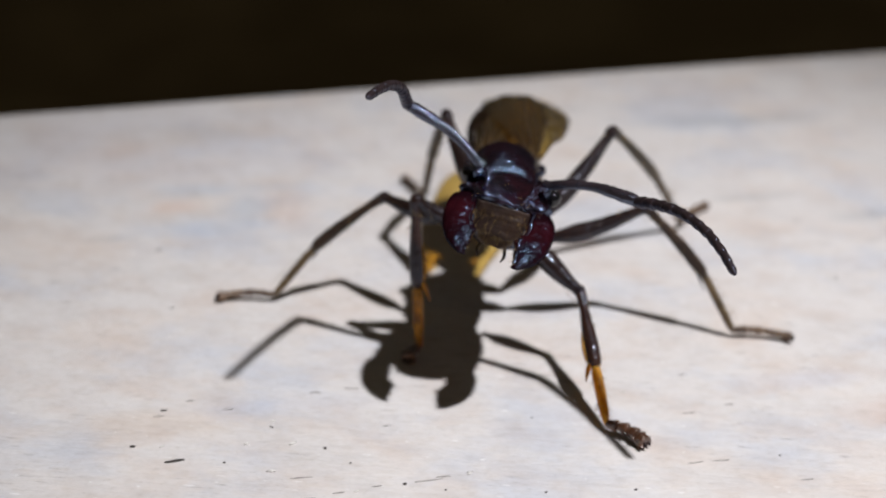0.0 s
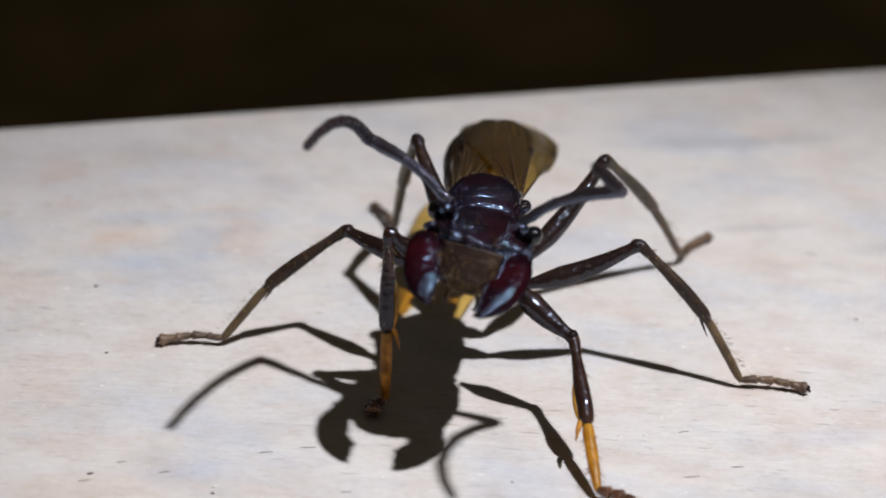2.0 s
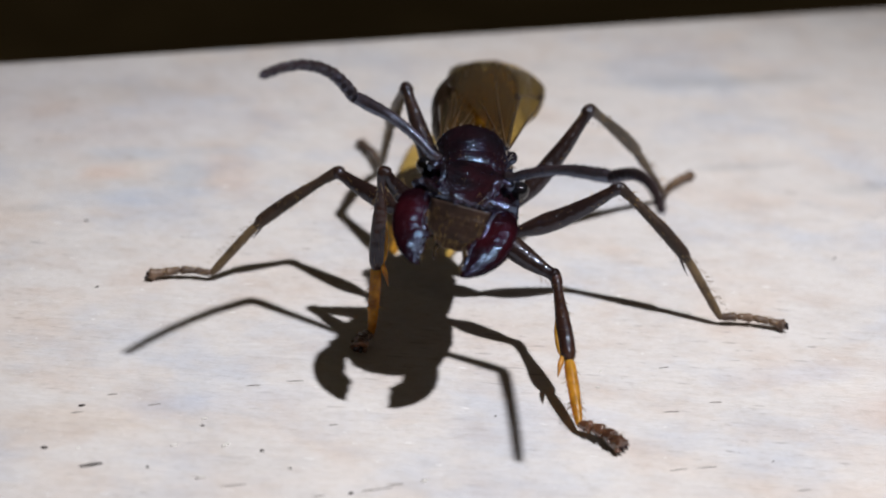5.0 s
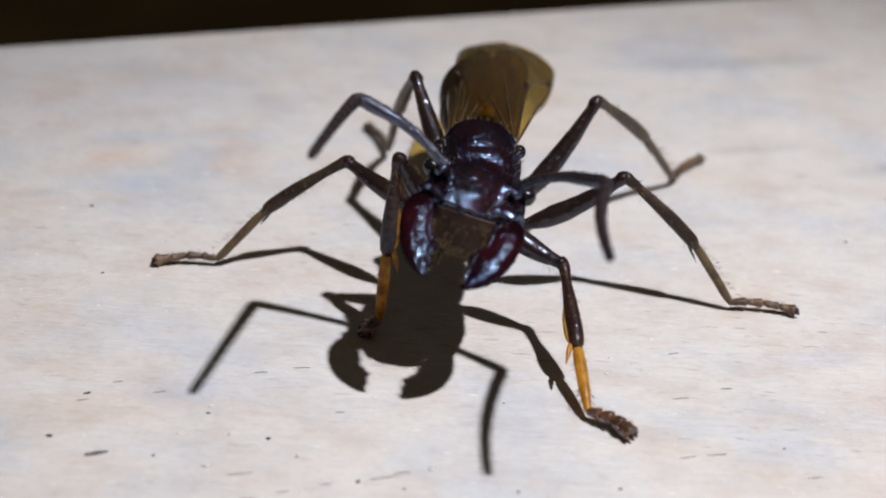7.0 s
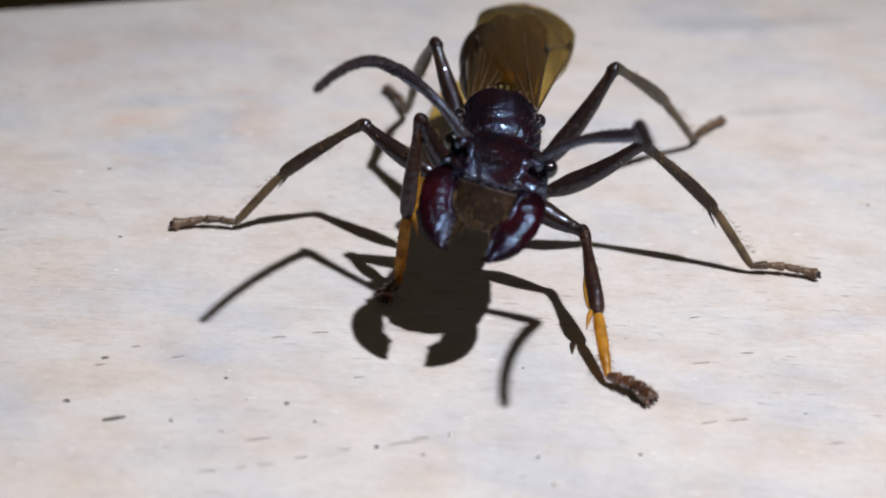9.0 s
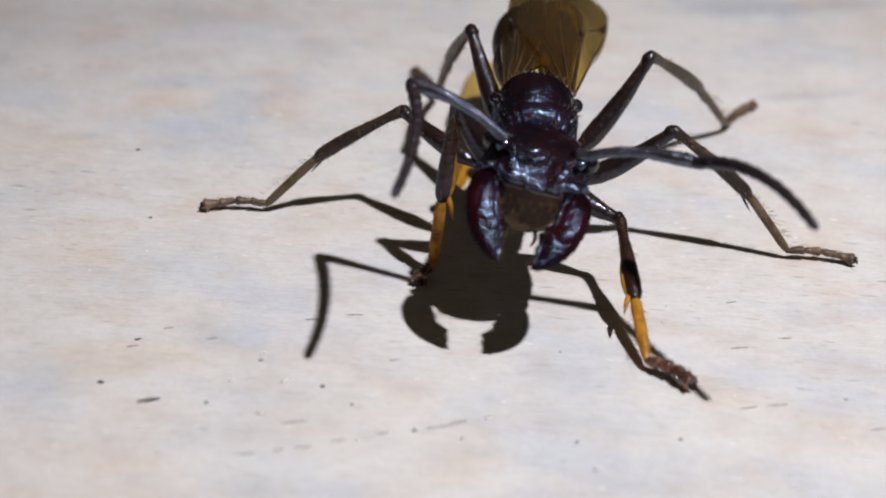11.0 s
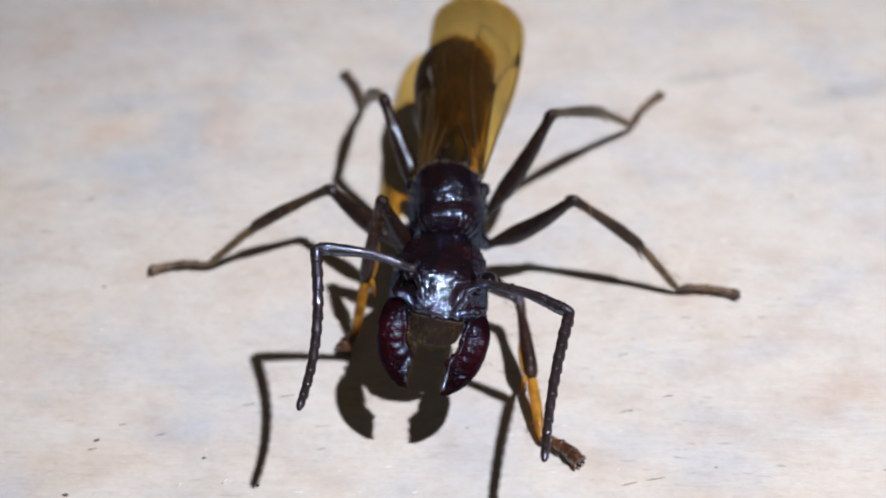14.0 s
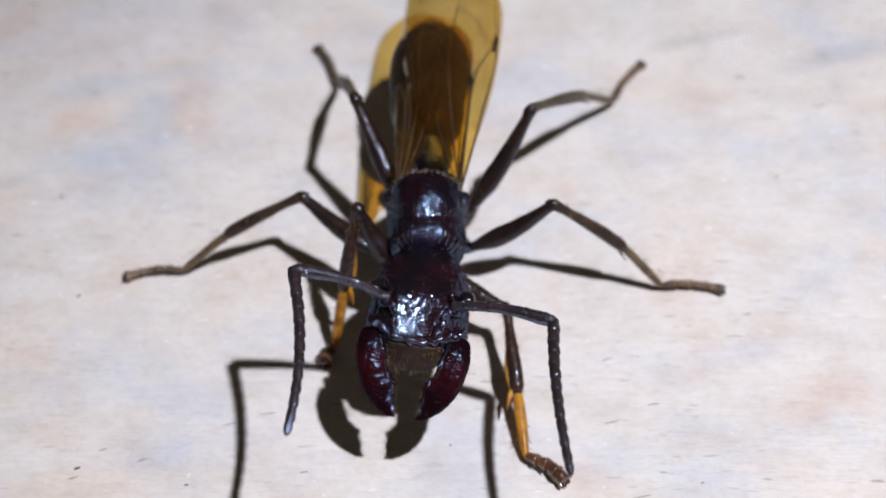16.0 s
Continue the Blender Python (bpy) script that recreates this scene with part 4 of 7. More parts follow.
def motions():
    body_rows = [
        (0, pose(-0.000700, -0.000408, 0.001938, -5.79, -0.00, 0.00)),
        (0.5, pose(-0.000679, -0.000396, 0.001883, -5.59, -0.00, 0.00)),
        (1, pose(-0.000657, -0.000396, 0.001783, -5.59, -0.00, 0.00)),
        (1.5, pose(-0.000636, -0.000403, 0.001716, -5.71, -0.00, 0.00)),
        (2, pose(-0.000614, -0.000403, 0.001616, -5.71, -0.00, 0.00)),
        (2.5, pose(-0.000593, -0.000396, 0.001483, -5.59, -0.00, 0.00)),
        (3, pose(-0.000571, -0.000379, 0.001406, -5.30, -0.00, 0.00)),
        (3.5, pose(-0.000550, -0.000347, 0.001262, -4.76, -0.00, 0.00)),
        (4, pose(-0.000541, -0.000334, 0.001207, -4.56, -0.00, 0.00)),
        (4.5, pose(-0.000532, -0.000321, 0.001152, -4.35, -0.00, 0.00)),
        (7, pose(-0.000486, -0.000194, 0.000656, -2.49, -0.00, 0.00)),
        (7.5, pose(-0.000477, -0.000176, 0.000590, -2.24, -0.00, 0.00)),
        (8, pose(-0.000468, -0.000158, 0.000524, -1.99, -0.00, 0.00)),
        (8.5, pose(-0.000459, -0.000139, 0.000459, -1.74, -0.00, 0.00)),
        (9, pose(-0.000450, -0.000117, 0.000382, -1.45, -0.00, 0.00)),
        (11.5, pose(-0.000380, -0.000075, 0.000240, -0.91, -0.00, 0.00)),
        (12, pose(-0.000340, -0.000068, 0.000218, -0.83, -0.00, 0.00)),
        (12.5, pose(-0.000300, -0.000017, 0.000054, -0.21, -0.00, 0.00)),
        (13, pose(-0.000210, -0.000015, 0.000047, -0.18, -0.00, 0.00)),
        (13.5, pose(-0.000120, -0.000012, 0.000039, -0.15, -0.00, 0.00)),
        (14, pose(-0.000060, -0.000010, 0.000031, -0.12, -0.00, 0.00)),
        (14.5, pose(0.000000, -0.000007, 0.000023, -0.09, -0.00, 0.00)),
        (15, pose(0.000000, -0.000005, 0.000016, -0.06, -0.00, 0.00)),
        (15.5, pose(0.000000, -0.000002, 0.000008, -0.03, -0.00, 0.00)),
        (16, pose(0.000000, 0.000000, 0.000000, 0.00, -0.00, 0.00))]
    # the unseen plant leans its leaf into the beam, casting a shadow for a moment
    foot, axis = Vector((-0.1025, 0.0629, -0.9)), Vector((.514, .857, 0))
    walk(unseen_shade_plant, [(t, Matrix.Translation(foot) @ Matrix.Rotation(mm * MM / 0.96, 4, axis)) for t, mm in
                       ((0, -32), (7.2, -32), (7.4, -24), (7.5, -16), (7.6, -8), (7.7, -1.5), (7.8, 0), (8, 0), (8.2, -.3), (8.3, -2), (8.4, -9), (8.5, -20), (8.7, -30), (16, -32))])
    for piece in BODY_PIECES:
        walk(piece, body_rows)
    walk(head, [
        (0, pose(-0.000103, -0.002103, 0.007196, -13.04, 11.88, -4.79)),
        (0.5, pose(-0.000134, -0.002108, 0.007165, -13.97, 9.71, -2.21)),
        (1, pose(-0.000149, -0.002089, 0.007137, -15.89, 7.91, -5.24)),
        (1.5, pose(-0.000031, -0.002118, 0.007045, -13.70, 7.72, -7.09)),
        (2, pose(0.000041, -0.002098, 0.006964, -12.41, 8.40, -7.54)),
        (2.5, pose(0.000068, -0.002015, 0.006921, -9.39, 8.57, -7.24)),
        (3, pose(0.000099, -0.002049, 0.006891, -9.15, 7.77, -6.92)),
        (3.5, pose(0.000103, -0.002077, 0.006707, -9.40, 8.04, -7.47)),
        (4, pose(0.000162, -0.002090, 0.006639, -9.59, 7.81, -7.15)),
        (4.5, pose(0.000182, -0.002067, 0.006553, -9.97, 7.84, -7.37)),
        (7, pose(0.000163, -0.002140, 0.006040, -4.92, 11.07, -7.02)),
        (7.5, pose(0.000228, -0.002128, 0.005945, -4.44, 9.90, -7.35)),
        (8, pose(0.000251, -0.002166, 0.005880, -4.20, 10.43, -8.11)),
        (8.5, pose(0.000257, -0.002183, 0.005735, -5.02, 10.53, -7.51)),
        (9, pose(0.000352, -0.002235, 0.005607, -5.90, 9.56, -7.89)),
        (11.5, pose(0.000223, -0.002235, 0.005433, 2.48, 9.78, -1.76)),
        (12, pose(0.000455, -0.002256, 0.005361, 2.69, 15.39, -2.57)),
        (12.5, pose(0.000270, -0.002394, 0.005192, 1.15, 11.00, -2.07)),
        (13, pose(0.000342, -0.002501, 0.005164, 0.17, 11.30, -1.78)),
        (13.5, pose(0.000364, -0.002524, 0.005197, 0.60, 12.68, -1.60)),
        (14, pose(0.000405, -0.002517, 0.005205, 1.38, 11.83, -1.39)),
        (14.5, pose(0.000391, -0.002499, 0.005214, 0.60, 8.38, -2.00)),
        (15, pose(0.000437, -0.002507, 0.005192, 1.03, 8.27, -2.68)),
        (15.5, pose(0.000467, -0.002535, 0.005199, 0.47, 6.96, -2.71)),
        (16, pose(0.000507, -0.002484, 0.005189, 0.65, 6.96, -2.87))])
    walk(mandible_r, [
        (0, pose(-0.001750, -0.005700, 0.000750, 0.00, -0.00, -7.31)),
        (0.5, pose(-0.001750, -0.005700, 0.000750, 0.00, -0.00, -0.31)),
        (1, pose(-0.001750, -0.005700, 0.000750, 0.00, -0.00, -0.99)),
        (1.5, pose(-0.001750, -0.005700, 0.000750, 0.00, -0.00, -4.03)),
        (2, pose(-0.001750, -0.005700, 0.000750, 0.00, -0.00, -2.52)),
        (2.5, pose(-0.001750, -0.005700, 0.000750, 0.00, -0.00, -2.15)),
        (3, pose(-0.001750, -0.005700, 0.000750, 0.00, -0.00, -2.25)),
        (3.5, pose(-0.001750, -0.005700, 0.000750, 0.00, -0.00, -1.64)),
        (4, pose(-0.001750, -0.005700, 0.000750, 0.00, -0.00, -1.08)),
        (4.5, pose(-0.001750, -0.005700, 0.000750, 0.00, -0.00, -2.58)),
        (7, pose(-0.001750, -0.005700, 0.000750, 0.00, -0.00, 1.79)),
        (7.5, pose(-0.001750, -0.005700, 0.000750, 0.00, -0.00, 0.65)),
        (8, pose(-0.001750, -0.005700, 0.000750, 0.00, -0.00, 1.49)),
        (8.5, pose(-0.001750, -0.005700, 0.000750, 0.00, -0.00, 0.83)),
        (9, pose(-0.001750, -0.005700, 0.000750, 0.00, -0.00, 0.24)),
        (11.5, pose(-0.001750, -0.005700, 0.000750, 0.00, -0.00, 2.61)),
        (12, pose(-0.001750, -0.005700, 0.000750, 0.00, -0.00, 2.14)),
        (12.5, pose(-0.001750, -0.005700, 0.000750, 0.00, -0.00, -0.64)),
        (13, pose(-0.001750, -0.005700, 0.000750, 0.00, -0.00, 0.73)),
        (13.5, pose(-0.001750, -0.005700, 0.000750, 0.00, -0.00, 1.32)),
        (14, pose(-0.001750, -0.005700, 0.000750, 0.00, -0.00, -0.55)),
        (14.5, pose(-0.001750, -0.005700, 0.000750, 0.00, -0.00, 2.10)),
        (15, pose(-0.001750, -0.005700, 0.000750, 0.00, -0.00, 2.73)),
        (15.5, pose(-0.001750, -0.005700, 0.000750, 0.00, -0.00, 3.21)),
        (16, pose(-0.001750, -0.005700, 0.000750, 0.00, -0.00, 6.24))])
    walk(mandible_l, [
        (0, pose(0.001750, -0.005700, 0.000750, 0.00, -0.00, 7.31)),
        (0.5, pose(0.001750, -0.005700, 0.000750, 0.00, -0.00, 0.31)),
        (1, pose(0.001750, -0.005700, 0.000750, 0.00, -0.00, 0.99)),
        (1.5, pose(0.001750, -0.005700, 0.000750, 0.00, -0.00, 4.03)),
        (2, pose(0.001750, -0.005700, 0.000750, 0.00, -0.00, 2.52)),
        (2.5, pose(0.001750, -0.005700, 0.000750, 0.00, -0.00, 2.15)),
        (3, pose(0.001750, -0.005700, 0.000750, 0.00, -0.00, 2.25)),
        (3.5, pose(0.001750, -0.005700, 0.000750, 0.00, -0.00, 1.64)),
        (4, pose(0.001750, -0.005700, 0.000750, 0.00, -0.00, 1.08)),
        (4.5, pose(0.001750, -0.005700, 0.000750, 0.00, -0.00, 2.58)),
        (7, pose(0.001750, -0.005700, 0.000750, 0.00, -0.00, -1.79)),
        (7.5, pose(0.001750, -0.005700, 0.000750, 0.00, -0.00, -0.65)),
        (8, pose(0.001750, -0.005700, 0.000750, 0.00, -0.00, -1.49)),
        (8.5, pose(0.001750, -0.005700, 0.000750, 0.00, -0.00, -0.83)),
        (9, pose(0.001750, -0.005700, 0.000750, 0.00, -0.00, -0.24)),
        (11.5, pose(0.001750, -0.005700, 0.000750, 0.00, -0.00, -2.61)),
        (12, pose(0.001750, -0.005700, 0.000750, 0.00, -0.00, -2.14)),
        (12.5, pose(0.001750, -0.005700, 0.000750, 0.00, -0.00, 0.64)),
        (13, pose(0.001750, -0.005700, 0.000750, 0.00, -0.00, -0.73)),
        (13.5, pose(0.001750, -0.005700, 0.000750, 0.00, -0.00, -1.32)),
        (14, pose(0.001750, -0.005700, 0.000750, 0.00, -0.00, 0.55)),
        (14.5, pose(0.001750, -0.005700, 0.000750, 0.00, -0.00, -2.10)),
        (15, pose(0.001750, -0.005700, 0.000750, 0.00, -0.00, -2.73)),
        (15.5, pose(0.001750, -0.005700, 0.000750, 0.00, -0.00, -3.21)),
        (16, pose(0.001750, -0.005700, 0.000750, 0.00, -0.00, -6.24))])
    walk(antenna_r[0], [
        (0, pose(-0.001164, -0.005592, 0.010490, 0.00, -59.84, -18.28)),
        (0.5, pose(-0.001149, -0.005588, 0.010484, 0.00, -56.15, -33.44)),
        (1, pose(-0.001425, -0.005395, 0.010543, 0.00, -63.00, -28.72)),
        (1.5, pose(-0.001457, -0.005498, 0.010316, 0.00, -67.83, -30.66)),
        (2, pose(-0.001393, -0.005539, 0.010167, 0.00, -70.04, -30.96)),
        (2.5, pose(-0.001387, -0.005614, 0.009935, 0.00, -63.82, -21.73)),
        (3, pose(-0.001380, -0.005663, 0.009875, 0.00, -66.82, -14.90)),
        (3.5, pose(-0.001393, -0.005666, 0.009713, 0.00, -61.71, -16.57)),
        (4, pose(-0.001324, -0.005676, 0.009653, 0.00, -67.23, -26.57)),
        (4.5, pose(-0.001309, -0.005630, 0.009592, -0.00, -70.78, -29.65)),
        (5, pose(-0.001297, -0.005676, 0.009476, 0.00, -69.28, -27.31)),
        (5.5, pose(-0.001278, -0.005751, 0.009299, 0.00, -66.66, -23.20)),
        (6, pose(-0.001257, -0.005837, 0.009100, 0.00, -63.74, -18.25)),
        (6.5, pose(-0.001239, -0.005913, 0.008920, 0.00, -61.27, -13.64)),
        (7, pose(-0.001229, -0.005961, 0.008798, 0.00, -59.82, -10.67)),
        (7.5, pose(-0.001250, -0.005954, 0.008652, 0.00, -59.78, -10.59)),
        (8, pose(-0.001258, -0.005986, 0.008580, 0.00, -60.17, -8.98)),
        (8.5, pose(-0.001191, -0.005984, 0.008492, -0.00, -65.88, -26.78)),
        (9, pose(-0.001152, -0.005983, 0.008407, 0.00, -70.21, -40.52)),
        (9.5, pose(-0.001130, -0.006051, 0.008293, 0.00, -70.22, -37.25)),
        (10, pose(-0.001099, -0.006158, 0.008119, 0.00, -70.04, -30.81)),
        (10.5, pose(-0.001062, -0.006279, 0.007926, -0.00, -69.99, -23.12)),
        (11, pose(-0.001020, -0.006387, 0.007755, 0.00, -70.15, -16.32)),
        (11.5, pose(-0.000974, -0.006456, 0.007647, 0.00, -70.27, -12.37)),
        (12, pose(-0.000585, -0.006477, 0.007653, 0.00, -68.02, -15.75)),
        (12.5, pose(-0.000883, -0.006564, 0.007524, 0.00, -78.91, -11.29)),
        (13, pose(-0.000762, -0.006641, 0.007572, 0.00, -82.29, 2.04)),
        (13.5, pose(-0.000676, -0.006685, 0.007597, -0.00, -80.88, 6.68)),
        (14, pose(-0.000668, -0.006709, 0.007535, 0.00, -70.69, 7.23)),
        (14.5, pose(-0.000854, -0.006646, 0.007538, 0.00, -74.31, 13.31)),
        (15, pose(-0.000868, -0.006655, 0.007483, -0.00, -71.91, 13.68)),
        (15.5, pose(-0.000886, -0.006659, 0.007505, 0.00, -64.21, 10.72)),
        (16, pose(-0.000860, -0.006611, 0.007482, 0.00, -60.39, 6.09))])
    walk(antenna_r[1], [
        (0, pose(-0.004553, -0.004473, 0.012564, 0.00, -49.24, 87.41)),
        (0.5, pose(-0.003957, -0.003734, 0.012741, -0.00, -27.55, 81.71)),
        (1, pose(-0.004557, -0.003679, 0.012362, 0.00, -20.88, 20.70)),
        (1.5, pose(-0.004702, -0.003575, 0.011853, 0.00, -39.83, 86.25)),
        (2, pose(-0.004643, -0.003589, 0.011543, 0.00, -49.61, 75.21)),
        (2.5, pose(-0.004796, -0.004255, 0.011739, 0.00, -62.25, 77.68)),
        (3, pose(-0.004924, -0.004720, 0.011445, 0.00, -68.13, 78.38)),
        (3.5, pose(-0.004837, -0.004642, 0.011646, -0.00, -62.50, 84.15)),
        (4, pose(-0.004594, -0.004041, 0.011187, 0.00, -44.13, 82.16)),
        (4.5, pose(-0.004607, -0.003754, 0.010914, 0.00, -39.53, 62.06)),
        (5, pose(-0.004696, -0.003921, 0.010923, 0.00, -43.72, 65.80)),
        (5.5, pose(-0.004729, -0.004272, 0.010919, 0.00, -51.30, 72.35)),
        (6, pose(-0.004740, -0.004688, 0.010910, -0.00, -60.69, 78.88)),
        (6.5, pose(-0.004724, -0.005068, 0.010886, 0.00, -69.34, 83.81)),
        (7, pose(-0.004701, -0.005307, 0.010853, 0.00, -74.99, 86.55)),
        (7.5, pose(-0.004697, -0.005310, 0.010694, -0.00, -84.31, 88.85)),
        (8, pose(-0.004771, -0.005431, 0.010620, 0.00, -87.71, 94.96)),
        (8.5, pose(-0.004460, -0.004335, 0.010131, -0.00, -75.50, 79.66)),
        (9, pose(-0.003966, -0.003578, 0.009739, -0.00, -56.16, 70.02)),
        (9.5, pose(-0.004193, -0.003721, 0.009677, 0.00, -60.39, 75.57)),
        (10, pose(-0.004401, -0.004189, 0.009515, 0.00, -70.20, 85.26)),
        (10.5, pose(-0.004596, -0.004770, 0.009325, 0.00, -82.85, 95.32)),
        (11, pose(-0.004712, -0.005306, 0.009144, 180.00, -86.74, -77.41)),
        (11.5, pose(-0.004654, -0.005649, 0.008999, 180.00, -81.74, -74.68)),
        (12, pose(-0.004210, -0.005455, 0.009174, 0.00, -81.68, 76.02)),
        (12.5, pose(-0.004797, -0.005783, 0.008306, 180.00, -79.05, -107.87)),
        (13, pose(-0.005000, -0.006792, 0.008147, 180.00, -62.80, -87.12)),
        (13.5, pose(-0.004908, -0.007181, 0.008281, 180.00, -63.12, -80.46)),
        (14, pose(-0.004575, -0.007205, 0.008915, 180.00, -56.15, -80.69)),
        (14.5, pose(-0.004778, -0.007574, 0.008671, 180.00, -67.23, -77.34)),
        (15, pose(-0.004728, -0.007595, 0.008780, 180.00, -80.82, -74.36)),
        (15.5, pose(-0.004580, -0.007358, 0.009321, -180.00, -84.48, -74.88)),
        (16, pose(-0.004472, -0.006997, 0.009546, 180.00, -78.56, -77.66))])
    walk(antenna_r[2], [
        (0, pose(-0.004595, -0.005392, 0.013357, 0.00, -54.52, 84.87)),
        (0.5, pose(-0.004038, -0.004290, 0.013818, -0.00, -33.51, 76.58)),
        (1, pose(-0.004962, -0.003832, 0.013497, 0.00, -28.30, 32.50)),
        (1.5, pose(-0.004753, -0.004351, 0.012786, -0.00, -46.35, 82.10)),
        (2, pose(-0.004879, -0.004484, 0.012331, -0.00, -56.31, 75.38)),
        (2.5, pose(-0.005025, -0.005306, 0.012305, 0.00, -66.34, 77.83)),
        (3, pose(-0.005151, -0.005824, 0.011898, 0.00, -71.49, 78.67)),
        (3.5, pose(-0.004946, -0.005714, 0.012207, 0.00, -66.51, 82.88)),
        (4, pose(-0.004709, -0.004879, 0.012059, -0.00, -50.87, 80.12)),
        (4.5, pose(-0.004969, -0.004437, 0.011852, 0.00, -46.38, 61.43)),
        (5, pose(-0.005040, -0.004687, 0.011801, 0.00, -50.10, 64.76)),
        (5.5, pose(-0.005017, -0.005175, 0.011679, 0.00, -56.79, 70.91)),
        (6, pose(-0.004944, -0.005728, 0.011505, 0.00, -65.04, 77.36)),
        (6.5, pose(-0.004847, -0.006198, 0.011314, -0.00, -72.61, 82.47)),
        (7, pose(-0.004771, -0.006478, 0.011167, 0.00, -77.52, 85.41)),
        (7.5, pose(-0.004721, -0.006519, 0.010815, 0.00, -84.48, 88.42)),
        (8, pose(-0.004666, -0.006640, 0.010668, -0.00, -87.26, 92.88)),
        (8.5, pose(-0.004671, -0.005492, 0.010435, -0.00, -76.35, 80.63)),
        (9, pose(-0.004311, -0.004526, 0.010416, 0.00, -61.76, 69.90)),
        (9.5, pose(-0.004457, -0.004744, 0.010278, 0.00, -65.83, 74.56)),
        (10, pose(-0.004495, -0.005328, 0.009927, -0.00, -74.66, 83.04)),
        (10.5, pose(-0.004485, -0.005970, 0.009477, 0.00, -85.77, 92.12)),
        (11, pose(-0.004447, -0.006490, 0.009075, 180.00, -85.11, -81.10)),
        (11.5, pose(-0.004337, -0.006809, 0.008824, 180.00, -80.77, -78.46)),
        (12, pose(-0.004501, -0.006621, 0.009350, 0.00, -82.21, 75.57)),
        (12.5, pose(-0.005163, -0.006918, 0.008075, -180.00, -79.99, -107.41)),
        (13, pose(-0.004945, -0.007871, 0.007591, 180.00, -63.29, -88.84)),
        (13.5, pose(-0.004728, -0.008250, 0.007731, -180.00, -62.71, -82.60)),
        (14, pose(-0.004412, -0.008201, 0.008239, 180.00, -60.45, -83.89)),
        (14.5, pose(-0.004532, -0.008667, 0.008201, 180.00, -67.84, -79.33)),
        (15, pose(-0.004405, -0.008750, 0.008586, 180.00, -76.53, -77.20)),
        (15.5, pose(-0.004264, -0.008525, 0.009204, 180.00, -77.97, -78.39)),
        (16, pose(-0.004218, -0.008160, 0.009305, 180.00, -78.84, -80.71))])
    walk(antenna_r[3], [
        (0, pose(-0.004683, -0.006377, 0.014062, 0.00, -62.64, 81.57)),
        (0.5, pose(-0.004193, -0.004943, 0.014831, 0.00, -42.96, 71.23)),
        (1, pose(-0.005448, -0.004141, 0.014567, 0.00, -41.23, 42.65)),
        (1.5, pose(-0.004873, -0.005222, 0.013625, 0.00, -56.69, 77.16)),
        (2, pose(-0.005134, -0.005462, 0.013005, 0.00, -66.63, 75.60)),
        (2.5, pose(-0.005260, -0.006394, 0.012792, -0.00, -72.56, 78.05)),
        (3, pose(-0.005377, -0.006954, 0.012284, 0.00, -76.55, 79.07)),
        (3.5, pose(-0.005085, -0.006819, 0.012691, 0.00, -72.58, 81.09)),
        (4, pose(-0.004871, -0.005807, 0.012826, 0.00, -61.34, 77.63)),
        (4.5, pose(-0.005390, -0.005209, 0.012690, 0.00, -56.95, 60.71)),
        (5, pose(-0.005437, -0.005530, 0.012581, 0.00, -59.90, 63.48)),
        (5.5, pose(-0.005349, -0.006136, 0.012344, 0.00, -65.16, 68.97)),
        (6, pose(-0.005186, -0.006803, 0.012017, 0.00, -71.60, 75.19)),
        (6.5, pose(-0.004999, -0.007347, 0.011678, 0.00, -77.54, 80.49)),
        (7, pose(-0.004866, -0.007661, 0.011430, 0.00, -81.34, 83.74)),
        (7.5, pose(-0.004754, -0.007728, 0.010932, 0.00, -84.73, 87.78)),
        (8, pose(-0.004605, -0.007852, 0.010726, 0.00, -86.59, 89.76)),
        (8.5, pose(-0.004863, -0.006657, 0.010722, 0.00, -77.62, 82.06)),
        (9, pose(-0.004678, -0.005531, 0.010991, -0.00, -70.27, 69.76)),
        (9.5, pose(-0.004752, -0.005813, 0.010775, 0.00, -74.16, 73.17)),
        (10, pose(-0.004637, -0.006491, 0.010248, 0.00, -81.52, 79.76)),
        (10.5, pose(-0.004440, -0.007181, 0.009566, 180.00, -89.77, -92.79)),
        (11, pose(-0.004260, -0.007686, 0.008972, 180.00, -82.70, -86.81)),
        (11.5, pose(-0.004097, -0.007984, 0.008629, 180.00, -79.40, -84.25)),
        (12, pose(-0.004801, -0.007787, 0.009514, -0.00, -83.03, 74.92)),
        (12.5, pose(-0.005521, -0.008060, 0.007864, 180.00, -81.37, -106.73)),
        (13, pose(-0.004923, -0.008956, 0.007045, 180.00, -64.07, -91.36)),
        (13.5, pose(-0.004589, -0.009321, 0.007174, -180.00, -62.17, -85.84)),
        (14, pose(-0.004299, -0.009252, 0.007639, 180.00, -67.08, -88.24)),
        (14.5, pose(-0.004324, -0.009773, 0.007742, 180.00, -68.78, -82.29)),
        (15, pose(-0.004143, -0.009902, 0.008304, -180.00, -70.04, -81.75)),
        (15.5, pose(-0.004025, -0.009689, 0.008951, 180.00, -68.14, -84.11)),
        (16, pose(-0.004025, -0.009337, 0.009070, 180.00, -79.30, -85.31))])
